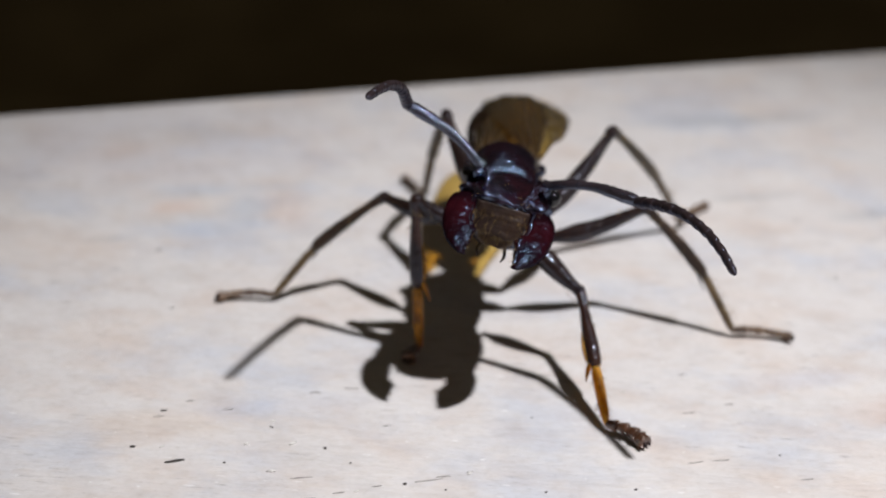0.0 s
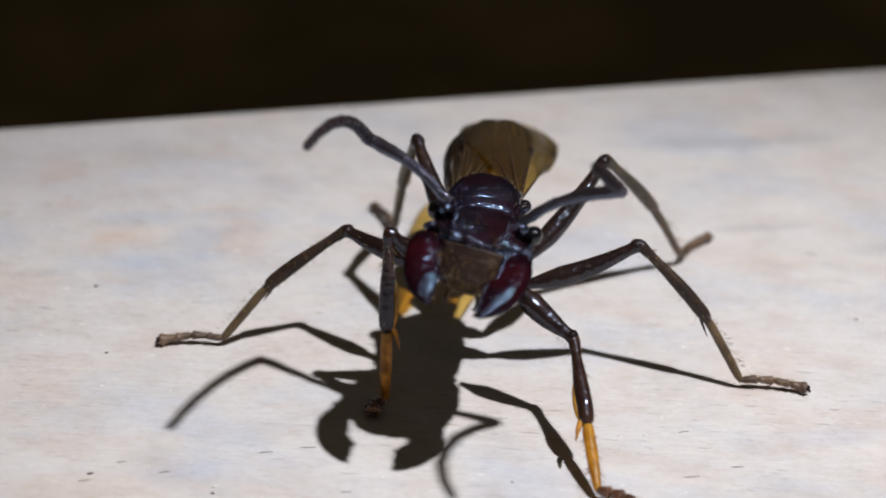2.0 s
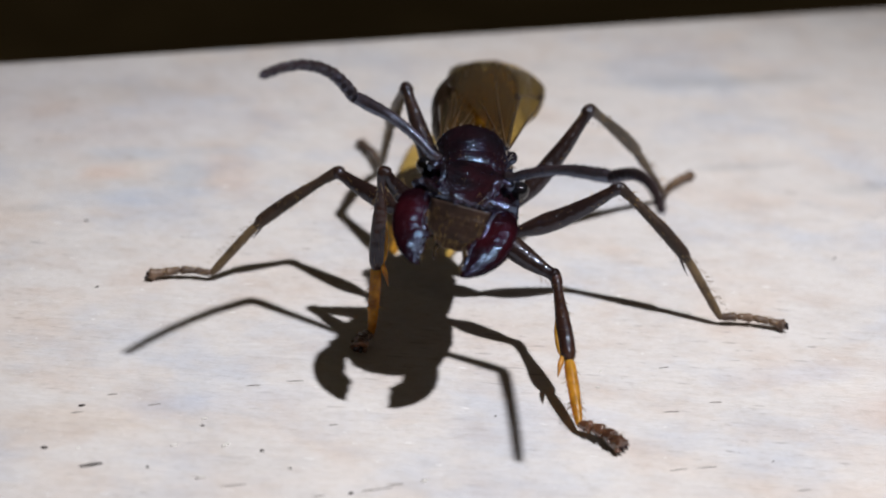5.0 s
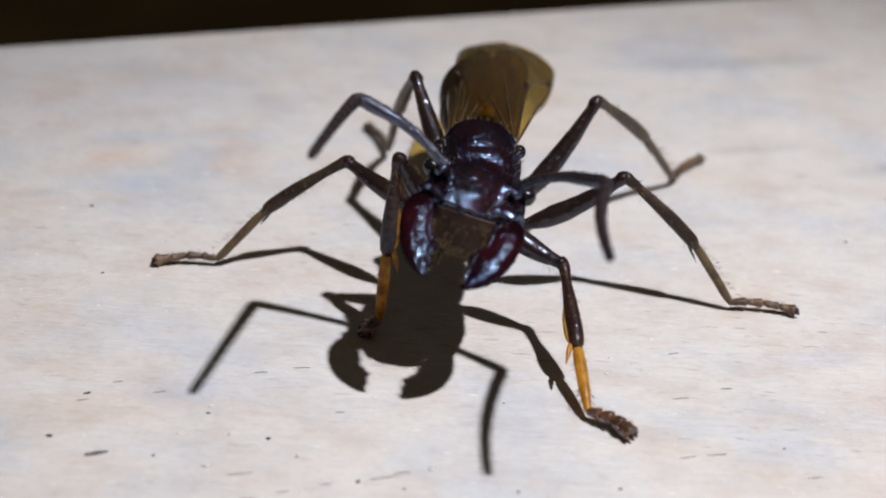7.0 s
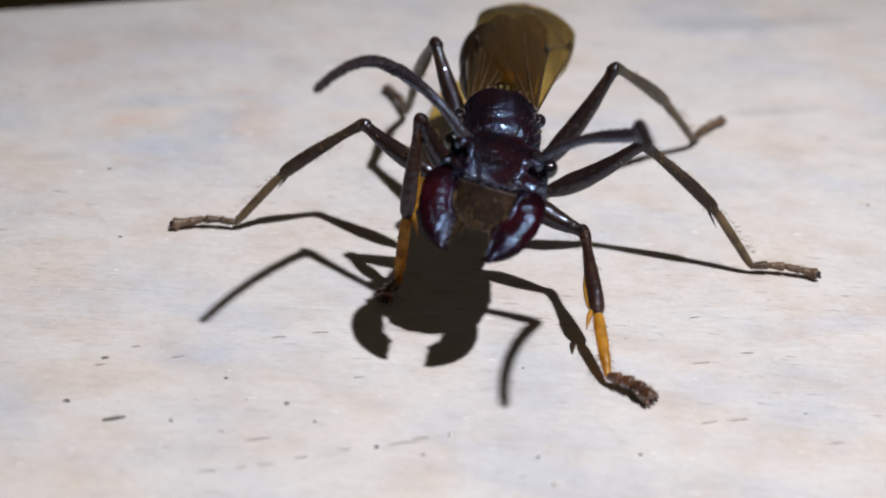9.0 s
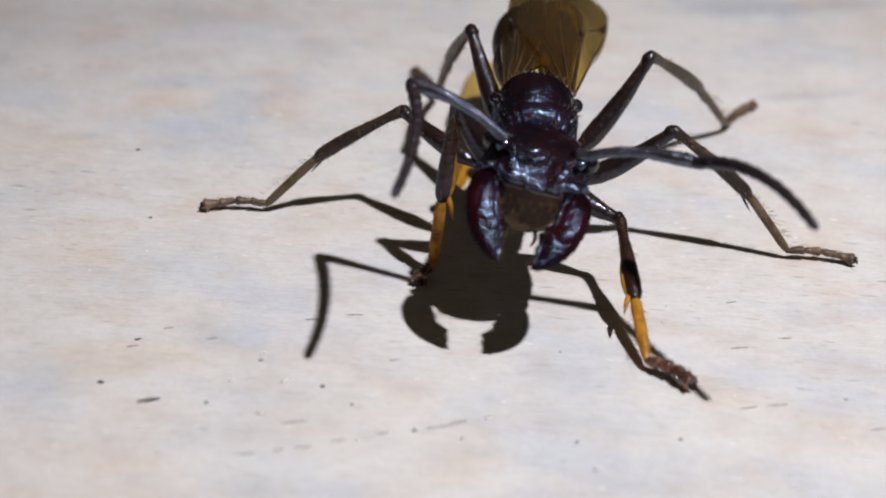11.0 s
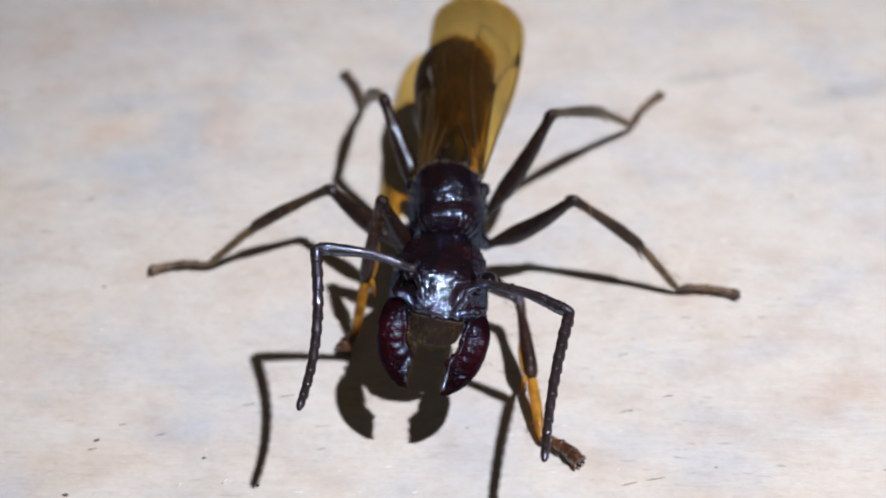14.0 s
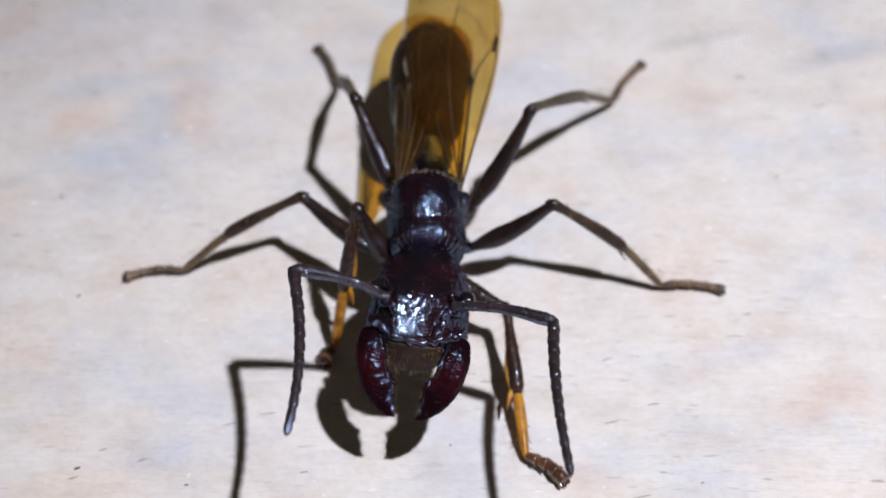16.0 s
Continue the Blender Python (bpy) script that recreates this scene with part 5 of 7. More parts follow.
    walk(antenna_r[4], [
        (0, pose(-0.004842, -0.007445, 0.014621, 0.00, -69.93, 79.06)),
        (0.5, pose(-0.004460, -0.005727, 0.015720, 0.00, -51.37, 67.94)),
        (1, pose(-0.006037, -0.004684, 0.015481, 0.00, -53.03, 47.80)),
        (1.5, pose(-0.005099, -0.006212, 0.014292, 0.00, -65.79, 73.82)),
        (2, pose(-0.005412, -0.006543, 0.013486, 0.00, -75.70, 75.77)),
        (2.5, pose(-0.005500, -0.007528, 0.013156, 0.00, -78.05, 78.23)),
        (3, pose(-0.005601, -0.008114, 0.012566, 0.00, -81.05, 79.42)),
        (3.5, pose(-0.005264, -0.007965, 0.013055, 0.00, -77.96, 79.63)),
        (4, pose(-0.005099, -0.006849, 0.013409, -0.00, -70.50, 75.86)),
        (4.5, pose(-0.005888, -0.006097, 0.013352, 0.00, -66.23, 60.16)),
        (5, pose(-0.005907, -0.006470, 0.013190, 0.00, -68.51, 62.61)),
        (5.5, pose(-0.005745, -0.007165, 0.012855, 0.00, -72.63, 67.63)),
        (6, pose(-0.005480, -0.007917, 0.012401, 0.00, -77.54, 73.59)),
        (6.5, pose(-0.005195, -0.008517, 0.011940, -0.00, -81.98, 78.90)),
        (7, pose(-0.004997, -0.008855, 0.011613, -0.00, -84.75, 82.28)),
        (7.5, pose(-0.004801, -0.008937, 0.011043, 0.00, -84.96, 87.22)),
        (8, pose(-0.004610, -0.009065, 0.010798, -0.00, -86.03, 87.00)),
        (8.5, pose(-0.005027, -0.007832, 0.010983, -0.00, -78.76, 83.35)),
        (9, pose(-0.005074, -0.006604, 0.011401, 0.00, -77.79, 69.60)),
        (9.5, pose(-0.005090, -0.006932, 0.011107, 0.00, -81.39, 72.06)),
        (10, pose(-0.004851, -0.007674, 0.010427, 0.00, -87.40, 77.19)),
        (10.5, pose(-0.004499, -0.008395, 0.009561, 180.00, -85.92, -96.75)),
        (11, pose(-0.004193, -0.008889, 0.008817, -180.00, -80.57, -91.67)),
        (11.5, pose(-0.003977, -0.009172, 0.008406, 180.00, -78.20, -89.37)),
        (12, pose(-0.005115, -0.008952, 0.009662, -0.00, -83.67, 74.29)),
        (12.5, pose(-0.005867, -0.009210, 0.007682, 180.00, -82.63, -106.15)),
        (13, pose(-0.004949, -0.010049, 0.006514, 180.00, -64.78, -93.60)),
        (13.5, pose(-0.004511, -0.010392, 0.006607, 180.00, -61.72, -88.74)),
        (14, pose(-0.004265, -0.010370, 0.007166, 180.00, -73.08, -91.78)),
        (14.5, pose(-0.004172, -0.010895, 0.007303, 180.00, -69.67, -84.89)),
        (15, pose(-0.003979, -0.011032, 0.007889, -180.00, -64.61, -85.96)),
        (15.5, pose(-0.003909, -0.010811, 0.008499, 180.00, -59.17, -90.19)),
        (16, pose(-0.003928, -0.010527, 0.008844, 180.00, -79.82, -89.38))])
    walk(antenna_r[5], [
        (0, pose(-0.005058, -0.008565, 0.015038, 0.00, -78.43, 76.46)),
        (0.5, pose(-0.004816, -0.006606, 0.016479, 0.00, -61.35, 64.94)),
        (1, pose(-0.006689, -0.005403, 0.016212, 0.00, -68.31, 52.32)),
        (1.5, pose(-0.005408, -0.007276, 0.014790, 0.00, -76.63, 70.51)),
        (2, pose(-0.005701, -0.007684, 0.013787, -0.00, -86.46, 75.94)),
        (2.5, pose(-0.005742, -0.008691, 0.013408, 0.00, -84.44, 78.44)),
        (3, pose(-0.005822, -0.009294, 0.012755, 0.00, -86.30, 79.81)),
        (3.5, pose(-0.005478, -0.009134, 0.013308, 0.00, -84.23, 78.01)),
        (4, pose(-0.005379, -0.007959, 0.013815, 0.00, -81.32, 74.04)),
        (4.5, pose(-0.006441, -0.007062, 0.013842, 0.00, -77.26, 59.54)),
        (5, pose(-0.006427, -0.007474, 0.013635, 0.00, -78.66, 61.76)),
        (5.5, pose(-0.006186, -0.008238, 0.013217, 0.00, -81.25, 66.40)),
        (6, pose(-0.005815, -0.009055, 0.012663, 0.00, -84.42, 72.03)),
        (6.5, pose(-0.005427, -0.009698, 0.012109, 0.00, -87.18, 77.19)),
        (7, pose(-0.005160, -0.010054, 0.011724, 0.00, -88.70, 80.61)),
        (7.5, pose(-0.004860, -0.010146, 0.011150, -0.00, -85.22, 86.58)),
        (8, pose(-0.004674, -0.010276, 0.010882, 0.00, -85.43, 83.84)),
        (8.5, pose(-0.005165, -0.009016, 0.011220, 0.00, -80.07, 84.84)),
        (9, pose(-0.005488, -0.007717, 0.011658, 0.00, -86.56, 69.37)),
        (9.5, pose(-0.005460, -0.008074, 0.011289, 0.00, -89.48, 70.86)),
        (10, pose(-0.005120, -0.008857, 0.010482, -180.00, -86.16, -105.47)),
        (10.5, pose(-0.004641, -0.009598, 0.009475, 180.00, -81.56, -100.99)),
        (11, pose(-0.004228, -0.010087, 0.008618, 180.00, -78.10, -97.13)),
        (11.5, pose(-0.003964, -0.010362, 0.008157, 180.00, -76.87, -95.32)),
        (12, pose(-0.005442, -0.010114, 0.009796, -0.00, -84.32, 73.52)),
        (12.5, pose(-0.006202, -0.010368, 0.007526, 180.00, -84.10, -105.53)),
        (13, pose(-0.005018, -0.011146, 0.005996, 180.00, -65.57, -96.09)),
        (13.5, pose(-0.004488, -0.011462, 0.006032, 180.00, -61.25, -92.09)),
        (14, pose(-0.004301, -0.011532, 0.006813, 180.00, -80.08, -95.61)),
        (14.5, pose(-0.004071, -0.012030, 0.006881, 180.00, -70.76, -87.84)),
        (15, pose(-0.003902, -0.012127, 0.007368, 180.00, -58.85, -91.06)),
        (15.5, pose(-0.003913, -0.011854, 0.007876, 180.00, -48.15, -99.93)),
        (16, pose(-0.003915, -0.011722, 0.008629, 180.00, -80.52, -94.07))])
    walk(antenna_r[6], [
        (0, pose(-0.005337, -0.009722, 0.015281, 0.00, -84.64, 74.66)),
        (0.5, pose(-0.005268, -0.007572, 0.017062, 0.00, -68.61, 63.11)),
        (1, pose(-0.007379, -0.006296, 0.016661, -0.00, -77.66, 54.60)),
        (1.5, pose(-0.005802, -0.008391, 0.015071, 0.00, -84.47, 68.29)),
        (2, pose(-0.005996, -0.008860, 0.013862, 180.00, -85.76, -103.94)),
        (2.5, pose(-0.005985, -0.009876, 0.013526, 0.00, -89.11, 78.58)),
        (3, pose(-0.006036, -0.010487, 0.012834, 180.00, -89.85, -99.91)),
        (3.5, pose(-0.005729, -0.010316, 0.013430, 0.00, -88.82, 76.85)),
        (4, pose(-0.005709, -0.009114, 0.013998, -0.00, -89.17, 72.79)),
        (4.5, pose(-0.007042, -0.008083, 0.014110, 0.00, -85.23, 59.14)),
        (5, pose(-0.006990, -0.008523, 0.013874, 0.00, -86.02, 61.17)),
        (5.5, pose(-0.006667, -0.009338, 0.013402, 0.00, -87.62, 65.49)),
        (6, pose(-0.006189, -0.010205, 0.012781, -0.00, -89.47, 70.86)),
        (6.5, pose(-0.005696, -0.010881, 0.012169, -180.00, -89.02, -104.07)),
        (7, pose(-0.005358, -0.011252, 0.011752, 180.00, -88.40, -100.62)),
        (7.5, pose(-0.004932, -0.011354, 0.011251, 0.00, -85.42, 86.11)),
        (8, pose(-0.004804, -0.011480, 0.010979, 0.00, -84.99, 81.50)),
        (8.5, pose(-0.005273, -0.010208, 0.011429, 0.00, -81.04, 85.93)),
        (9, pose(-0.005915, -0.008852, 0.011730, 180.00, -87.02, -110.78)),
        (9.5, pose(-0.005859, -0.009222, 0.011300, 180.00, -84.48, -110.03)),
        (10, pose(-0.005443, -0.010026, 0.010401, 180.00, -81.32, -107.53)),
        (10.5, pose(-0.004871, -0.010778, 0.009297, -180.00, -78.38, -104.24)),
        (11, pose(-0.004375, -0.011267, 0.008368, 180.00, -76.38, -101.24)),
        (11.5, pose(-0.004074, -0.011540, 0.007881, 180.00, -75.99, -99.72)),
        (12, pose(-0.005784, -0.011274, 0.009916, 0.00, -84.81, 72.97)),
        (12.5, pose(-0.006526, -0.011532, 0.007401, 180.00, -85.18, -105.07)),
        (13, pose(-0.005136, -0.012246, 0.005494, 180.00, -66.20, -97.91)),
        (13.5, pose(-0.004527, -0.012527, 0.005447, -180.00, -60.96, -94.60)),
        (14, pose(-0.004418, -0.012723, 0.006603, -180.00, -85.22, -98.30)),
        (14.5, pose(-0.004027, -0.013177, 0.006480, 180.00, -71.58, -89.99)),
        (15, pose(-0.003921, -0.013167, 0.006739, -180.00, -54.66, -95.30)),
        (15.5, pose(-0.004069, -0.012746, 0.007065, 180.00, -41.14, -108.76)),
        (16, pose(-0.004000, -0.012918, 0.008429, 180.00, -81.07, -97.50))])
    walk(antenna_l[0], [
        (0, pose(0.001620, -0.005826, 0.009902, -0.00, -86.08, 154.33)),
        (0.5, pose(0.001663, -0.005696, 0.010003, -0.00, -72.35, 165.66)),
        (1, pose(0.001392, -0.005653, 0.010150, 0.00, -62.46, 160.05)),
        (1.5, pose(0.001351, -0.005848, 0.009932, -0.00, -61.81, 154.95)),
        (2, pose(0.001407, -0.005910, 0.009750, 0.00, -62.22, 160.30)),
        (2.5, pose(0.001414, -0.005970, 0.009510, 0.00, -62.82, 155.69)),
        (3, pose(0.001428, -0.006003, 0.009489, 0.00, -63.48, 155.55)),
        (3.5, pose(0.001410, -0.006033, 0.009313, 0.00, -61.36, 160.11)),
        (4, pose(0.001483, -0.006029, 0.009265, -0.00, -63.79, 160.20)),
        (4.5, pose(0.001496, -0.005993, 0.009202, 0.00, -75.66, 158.84)),
        (5, pose(0.001505, -0.006036, 0.009063, 0.00, -75.51, 156.95)),
        (5.5, pose(0.001518, -0.006106, 0.008848, 0.00, -74.39, 154.01)),
        (6, pose(0.001532, -0.006186, 0.008607, -0.00, -72.83, 150.67)),
        (6.5, pose(0.001545, -0.006258, 0.008391, -0.00, -71.35, 147.64)),
        (7, pose(0.001552, -0.006304, 0.008250, 0.00, -70.41, 145.65)),
        (7.5, pose(0.001540, -0.006314, 0.008161, 0.00, -68.85, 144.51)),
        (8, pose(0.001522, -0.006382, 0.008063, 0.00, -71.81, 144.36)),
        (8.5, pose(0.001592, -0.006351, 0.007970, 0.00, -61.31, 150.56)),
        (9, pose(0.001637, -0.006369, 0.007933, -0.00, -65.96, 162.60)),
        (9.5, pose(0.001664, -0.006394, 0.007824, 0.00, -69.20, 164.85)),
        (10, pose(0.001701, -0.006432, 0.007655, -0.00, -73.99, 167.58)),
        (10.5, pose(0.001746, -0.006475, 0.007463, 0.00, -79.34, 169.95)),
        (11, pose(0.001793, -0.006515, 0.007287, 0.00, -84.21, 171.25)),
        (11.5, pose(0.001838, -0.006543, 0.007162, 0.00, -87.65, 170.84)),
        (12, pose(0.002165, -0.006601, 0.006896, -180.00, -83.93, -35.65)),
        (12.5, pose(0.001918, -0.006665, 0.006979, -0.00, -89.99, 154.75)),
        (13, pose(0.002037, -0.006728, 0.007013, 0.00, -86.48, 145.63)),
        (13.5, pose(0.002109, -0.006763, 0.006970, 0.00, -84.99, 149.05)),
        (14, pose(0.002126, -0.006777, 0.006950, 0.00, -85.66, 153.30)),
        (14.5, pose(0.001969, -0.006745, 0.007122, 180.00, -89.31, -27.56)),
        (15, pose(0.001955, -0.006787, 0.007072, 0.00, -89.48, 155.71)),
        (15.5, pose(0.001945, -0.006793, 0.007159, 0.00, -84.77, 160.27)),
        (16, pose(0.001971, -0.006753, 0.007136, -0.00, -80.00, 161.94))])
    walk(antenna_l[1], [
        (0, pose(0.005442, -0.007662, 0.010192, 0.00, -73.18, 131.01)),
        (0.5, pose(0.005609, -0.006705, 0.011299, 0.00, -50.82, 147.86)),
        (1, pose(0.004968, -0.006952, 0.012134, 0.00, -26.98, 119.01)),
        (1.5, pose(0.004717, -0.007421, 0.011924, -0.00, -49.64, 57.65)),
        (2, pose(0.004941, -0.007175, 0.011727, -0.00, -49.90, 56.43)),
        (2.5, pose(0.004894, -0.007542, 0.011470, 0.00, -47.85, 61.00)),
        (3, pose(0.004940, -0.007600, 0.011414, -0.00, -53.95, 50.19)),
        (3.5, pose(0.004969, -0.007321, 0.011381, -0.00, -45.75, 57.09)),
        (4, pose(0.005056, -0.007315, 0.011135, 0.00, -37.06, 68.76)),
        (4.5, pose(0.005361, -0.007489, 0.010262, -0.00, -54.24, 113.61)),
        (5, pose(0.005306, -0.007654, 0.010131, 0.00, -58.78, 110.32)),
        (5.5, pose(0.005212, -0.007907, 0.009996, 0.00, -64.82, 103.12)),
        (6, pose(0.005087, -0.008183, 0.009867, 0.00, -71.71, 94.71)),
        (6.5, pose(0.004960, -0.008422, 0.009756, -0.00, -77.98, 87.49)),
        (7, pose(0.004847, -0.008556, 0.009671, 0.00, -82.11, 83.25)),
        (7.5, pose(0.004736, -0.008593, 0.009679, -0.00, -86.40, 79.80)),
        (8, pose(0.004811, -0.008740, 0.009393, 0.00, -85.50, 76.33)),
        (8.5, pose(0.004736, -0.008126, 0.009946, 0.00, -75.43, 77.81)),
        (9, pose(0.005384, -0.007543, 0.009685, -0.00, -54.36, 82.52)),
        (9.5, pose(0.005514, -0.007437, 0.009339, 0.00, -53.62, 90.89)),
        (10, pose(0.005707, -0.007315, 0.008832, 0.00, -55.15, 104.60)),
        (10.5, pose(0.005875, -0.007207, 0.008253, 0.00, -59.40, 118.58)),
        (11, pose(0.005988, -0.007161, 0.007717, 0.00, -64.70, 128.17)),
        (11.5, pose(0.006029, -0.007219, 0.007337, 0.00, -69.01, 131.49)),
        (12, pose(0.005609, -0.009071, 0.006445, 180.00, -84.35, -89.09)),
        (12.5, pose(0.005811, -0.008501, 0.006980, 180.00, -85.20, -92.06)),
        (13, pose(0.005592, -0.009159, 0.007278, 0.00, -81.84, 74.02)),
        (13.5, pose(0.005741, -0.008941, 0.007342, 0.00, -88.66, 76.37)),
        (14, pose(0.005919, -0.008685, 0.007272, 180.00, -83.42, -99.63)),
        (14.5, pose(0.005787, -0.008738, 0.007070, -0.00, -82.18, 81.97)),
        (15, pose(0.005874, -0.008556, 0.007111, 0.00, -87.10, 81.94)),
        (15.5, pose(0.005998, -0.008247, 0.007553, 0.00, -87.69, 87.23)),
        (16, pose(0.005979, -0.008060, 0.007879, 0.00, -80.78, 90.65))])
    walk(antenna_l[2], [
        (0, pose(0.006206, -0.008540, 0.010544, 0.00, -78.61, 128.30)),
        (0.5, pose(0.006407, -0.007206, 0.012066, 0.00, -54.40, 145.25)),
        (1, pose(0.005236, -0.007434, 0.013217, 0.00, -34.90, 116.70)),
        (1.5, pose(0.004222, -0.008203, 0.012711, 0.00, -53.84, 68.20)),
        (2, pose(0.004427, -0.007949, 0.012510, 0.00, -54.01, 67.12)),
        (2.5, pose(0.004457, -0.008330, 0.012286, 0.00, -52.67, 70.36)),
        (3, pose(0.004311, -0.008355, 0.012129, 0.00, -56.13, 62.06)),
        (3.5, pose(0.004496, -0.008052, 0.012228, 0.00, -50.86, 67.97)),
        (4, pose(0.004791, -0.007998, 0.012104, 0.00, -44.79, 77.09)),
        (4.5, pose(0.005756, -0.008393, 0.010972, 0.00, -59.52, 110.25)),
        (5, pose(0.005667, -0.008628, 0.010760, -0.00, -63.38, 107.72)),
        (5.5, pose(0.005462, -0.008978, 0.010513, -0.00, -68.48, 101.98)),
        (6, pose(0.005182, -0.009333, 0.010248, -0.00, -74.21, 95.12)),
        (6.5, pose(0.004908, -0.009609, 0.010009, -0.00, -79.37, 89.12)),
        (7, pose(0.004706, -0.009751, 0.009838, 0.00, -82.77, 85.55)),
        (7.5, pose(0.004521, -0.009786, 0.009756, -0.00, -85.99, 82.73)),
        (8, pose(0.004525, -0.009917, 0.009488, -0.00, -85.14, 79.54)),
        (8.5, pose(0.004487, -0.009276, 0.010252, 0.00, -75.34, 80.41)),
        (9, pose(0.005255, -0.008522, 0.010393, 0.00, -58.28, 85.12)),
        (9.5, pose(0.005529, -0.008415, 0.010060, 0.00, -58.32, 92.77)),
        (10, pose(0.005958, -0.008280, 0.009526, -0.00, -60.56, 105.14)),
        (10.5, pose(0.006375, -0.008126, 0.008871, 0.00, -65.15, 117.85)),
        (11, pose(0.006667, -0.008024, 0.008237, -0.00, -70.51, 126.82)),
        (11.5, pose(0.006781, -0.008068, 0.007772, -0.00, -74.88, 130.11)),
        (12, pose(0.005628, -0.010280, 0.006326, 180.00, -78.82, -87.55)),
        (12.5, pose(0.005767, -0.009711, 0.006879, 180.00, -83.94, -92.02)),
        (13, pose(0.005260, -0.010316, 0.007450, 180.00, -85.21, -106.65)),
        (13.5, pose(0.005455, -0.010121, 0.007370, -180.00, -88.17, -102.59)),
        (14, pose(0.005717, -0.009875, 0.007133, 180.00, -83.20, -98.54)),
        (14.5, pose(0.005619, -0.009929, 0.007235, -0.00, -89.59, 81.23)),
        (15, pose(0.005704, -0.009757, 0.007173, -180.00, -89.88, -97.63)),
        (15.5, pose(0.005940, -0.009459, 0.007602, -0.00, -88.24, 87.92)),
        (16, pose(0.005993, -0.009260, 0.008074, -0.00, -84.21, 92.34))])
    walk(antenna_l[3], [
        (0, pose(0.006944, -0.009475, 0.010784, 0.00, -86.92, 124.34)),
        (0.5, pose(0.007218, -0.007769, 0.012774, -0.00, -59.85, 141.73)),
        (1, pose(0.005548, -0.008055, 0.014213, 0.00, -47.18, 114.50)),
        (1.5, pose(0.003857, -0.009114, 0.013427, 0.00, -62.25, 82.84)),
        (2, pose(0.004044, -0.008855, 0.013224, 0.00, -62.30, 81.95)),
        (2.5, pose(0.004132, -0.009240, 0.013022, 0.00, -61.56, 82.83)),
        (3, pose(0.003838, -0.009246, 0.012806, 0.00, -61.95, 79.93)),
        (3.5, pose(0.004143, -0.008925, 0.012995, -0.00, -60.90, 82.46)),
        (4, pose(0.004600, -0.008832, 0.012966, 0.00, -57.96, 86.48)),
        (4.5, pose(0.006118, -0.009375, 0.011588, 0.00, -67.70, 105.74)),
        (5, pose(0.005998, -0.009663, 0.011305, -0.00, -70.43, 104.15)),
        (5.5, pose(0.005696, -0.010083, 0.010959, 0.00, -74.06, 100.37)),
        (6, pose(0.005286, -0.010497, 0.010579, 0.00, -77.98, 95.74)),
        (6.5, pose(0.004890, -0.010803, 0.010233, -0.00, -81.48, 91.56)),
        (7, pose(0.004612, -0.010952, 0.009991, 0.00, -83.78, 88.99)),
        (7.5, pose(0.004368, -0.010989, 0.009841, -0.00, -85.38, 87.16)),
        (8, pose(0.004305, -0.011107, 0.009591, -0.00, -84.63, 84.39)),
        (8.5, pose(0.004292, -0.010435, 0.010559, 0.00, -75.26, 84.25)),
        (9, pose(0.005167, -0.009552, 0.011032, -0.00, -64.19, 88.60)),
        (9.5, pose(0.005579, -0.009448, 0.010698, -0.00, -65.39, 95.25)),
        (10, pose(0.006235, -0.009301, 0.010123, 0.00, -68.77, 105.86)),
        (10.5, pose(0.006890, -0.009101, 0.009382, -0.00, -73.91, 116.85)),
        (11, pose(0.007354, -0.008941, 0.008642, -0.00, -79.36, 124.92)),
        (11.5, pose(0.007536, -0.008965, 0.008089, 0.00, -83.82, 128.11)),
        (12, pose(0.005679, -0.011471, 0.006090, 180.00, -70.38, -85.04)),
        (12.5, pose(0.005724, -0.010919, 0.006750, 180.00, -82.02, -91.98)),
        (13, pose(0.004914, -0.011476, 0.007349, 180.00, -63.05, -107.88)),
        (13.5, pose(0.005190, -0.011307, 0.007331, 180.00, -83.36, -101.03)),
        (14, pose(0.005538, -0.011068, 0.006989, 180.00, -82.86, -96.91)),
        (14.5, pose(0.005434, -0.011130, 0.007244, 180.00, -78.48, -99.98)),
        (15, pose(0.005542, -0.010961, 0.007170, -180.00, -85.32, -96.99)),
        (15.5, pose(0.005896, -0.010673, 0.007639, 0.00, -89.08, 88.94)),
        (16, pose(0.006042, -0.010467, 0.008196, 0.00, -89.43, 94.86))])
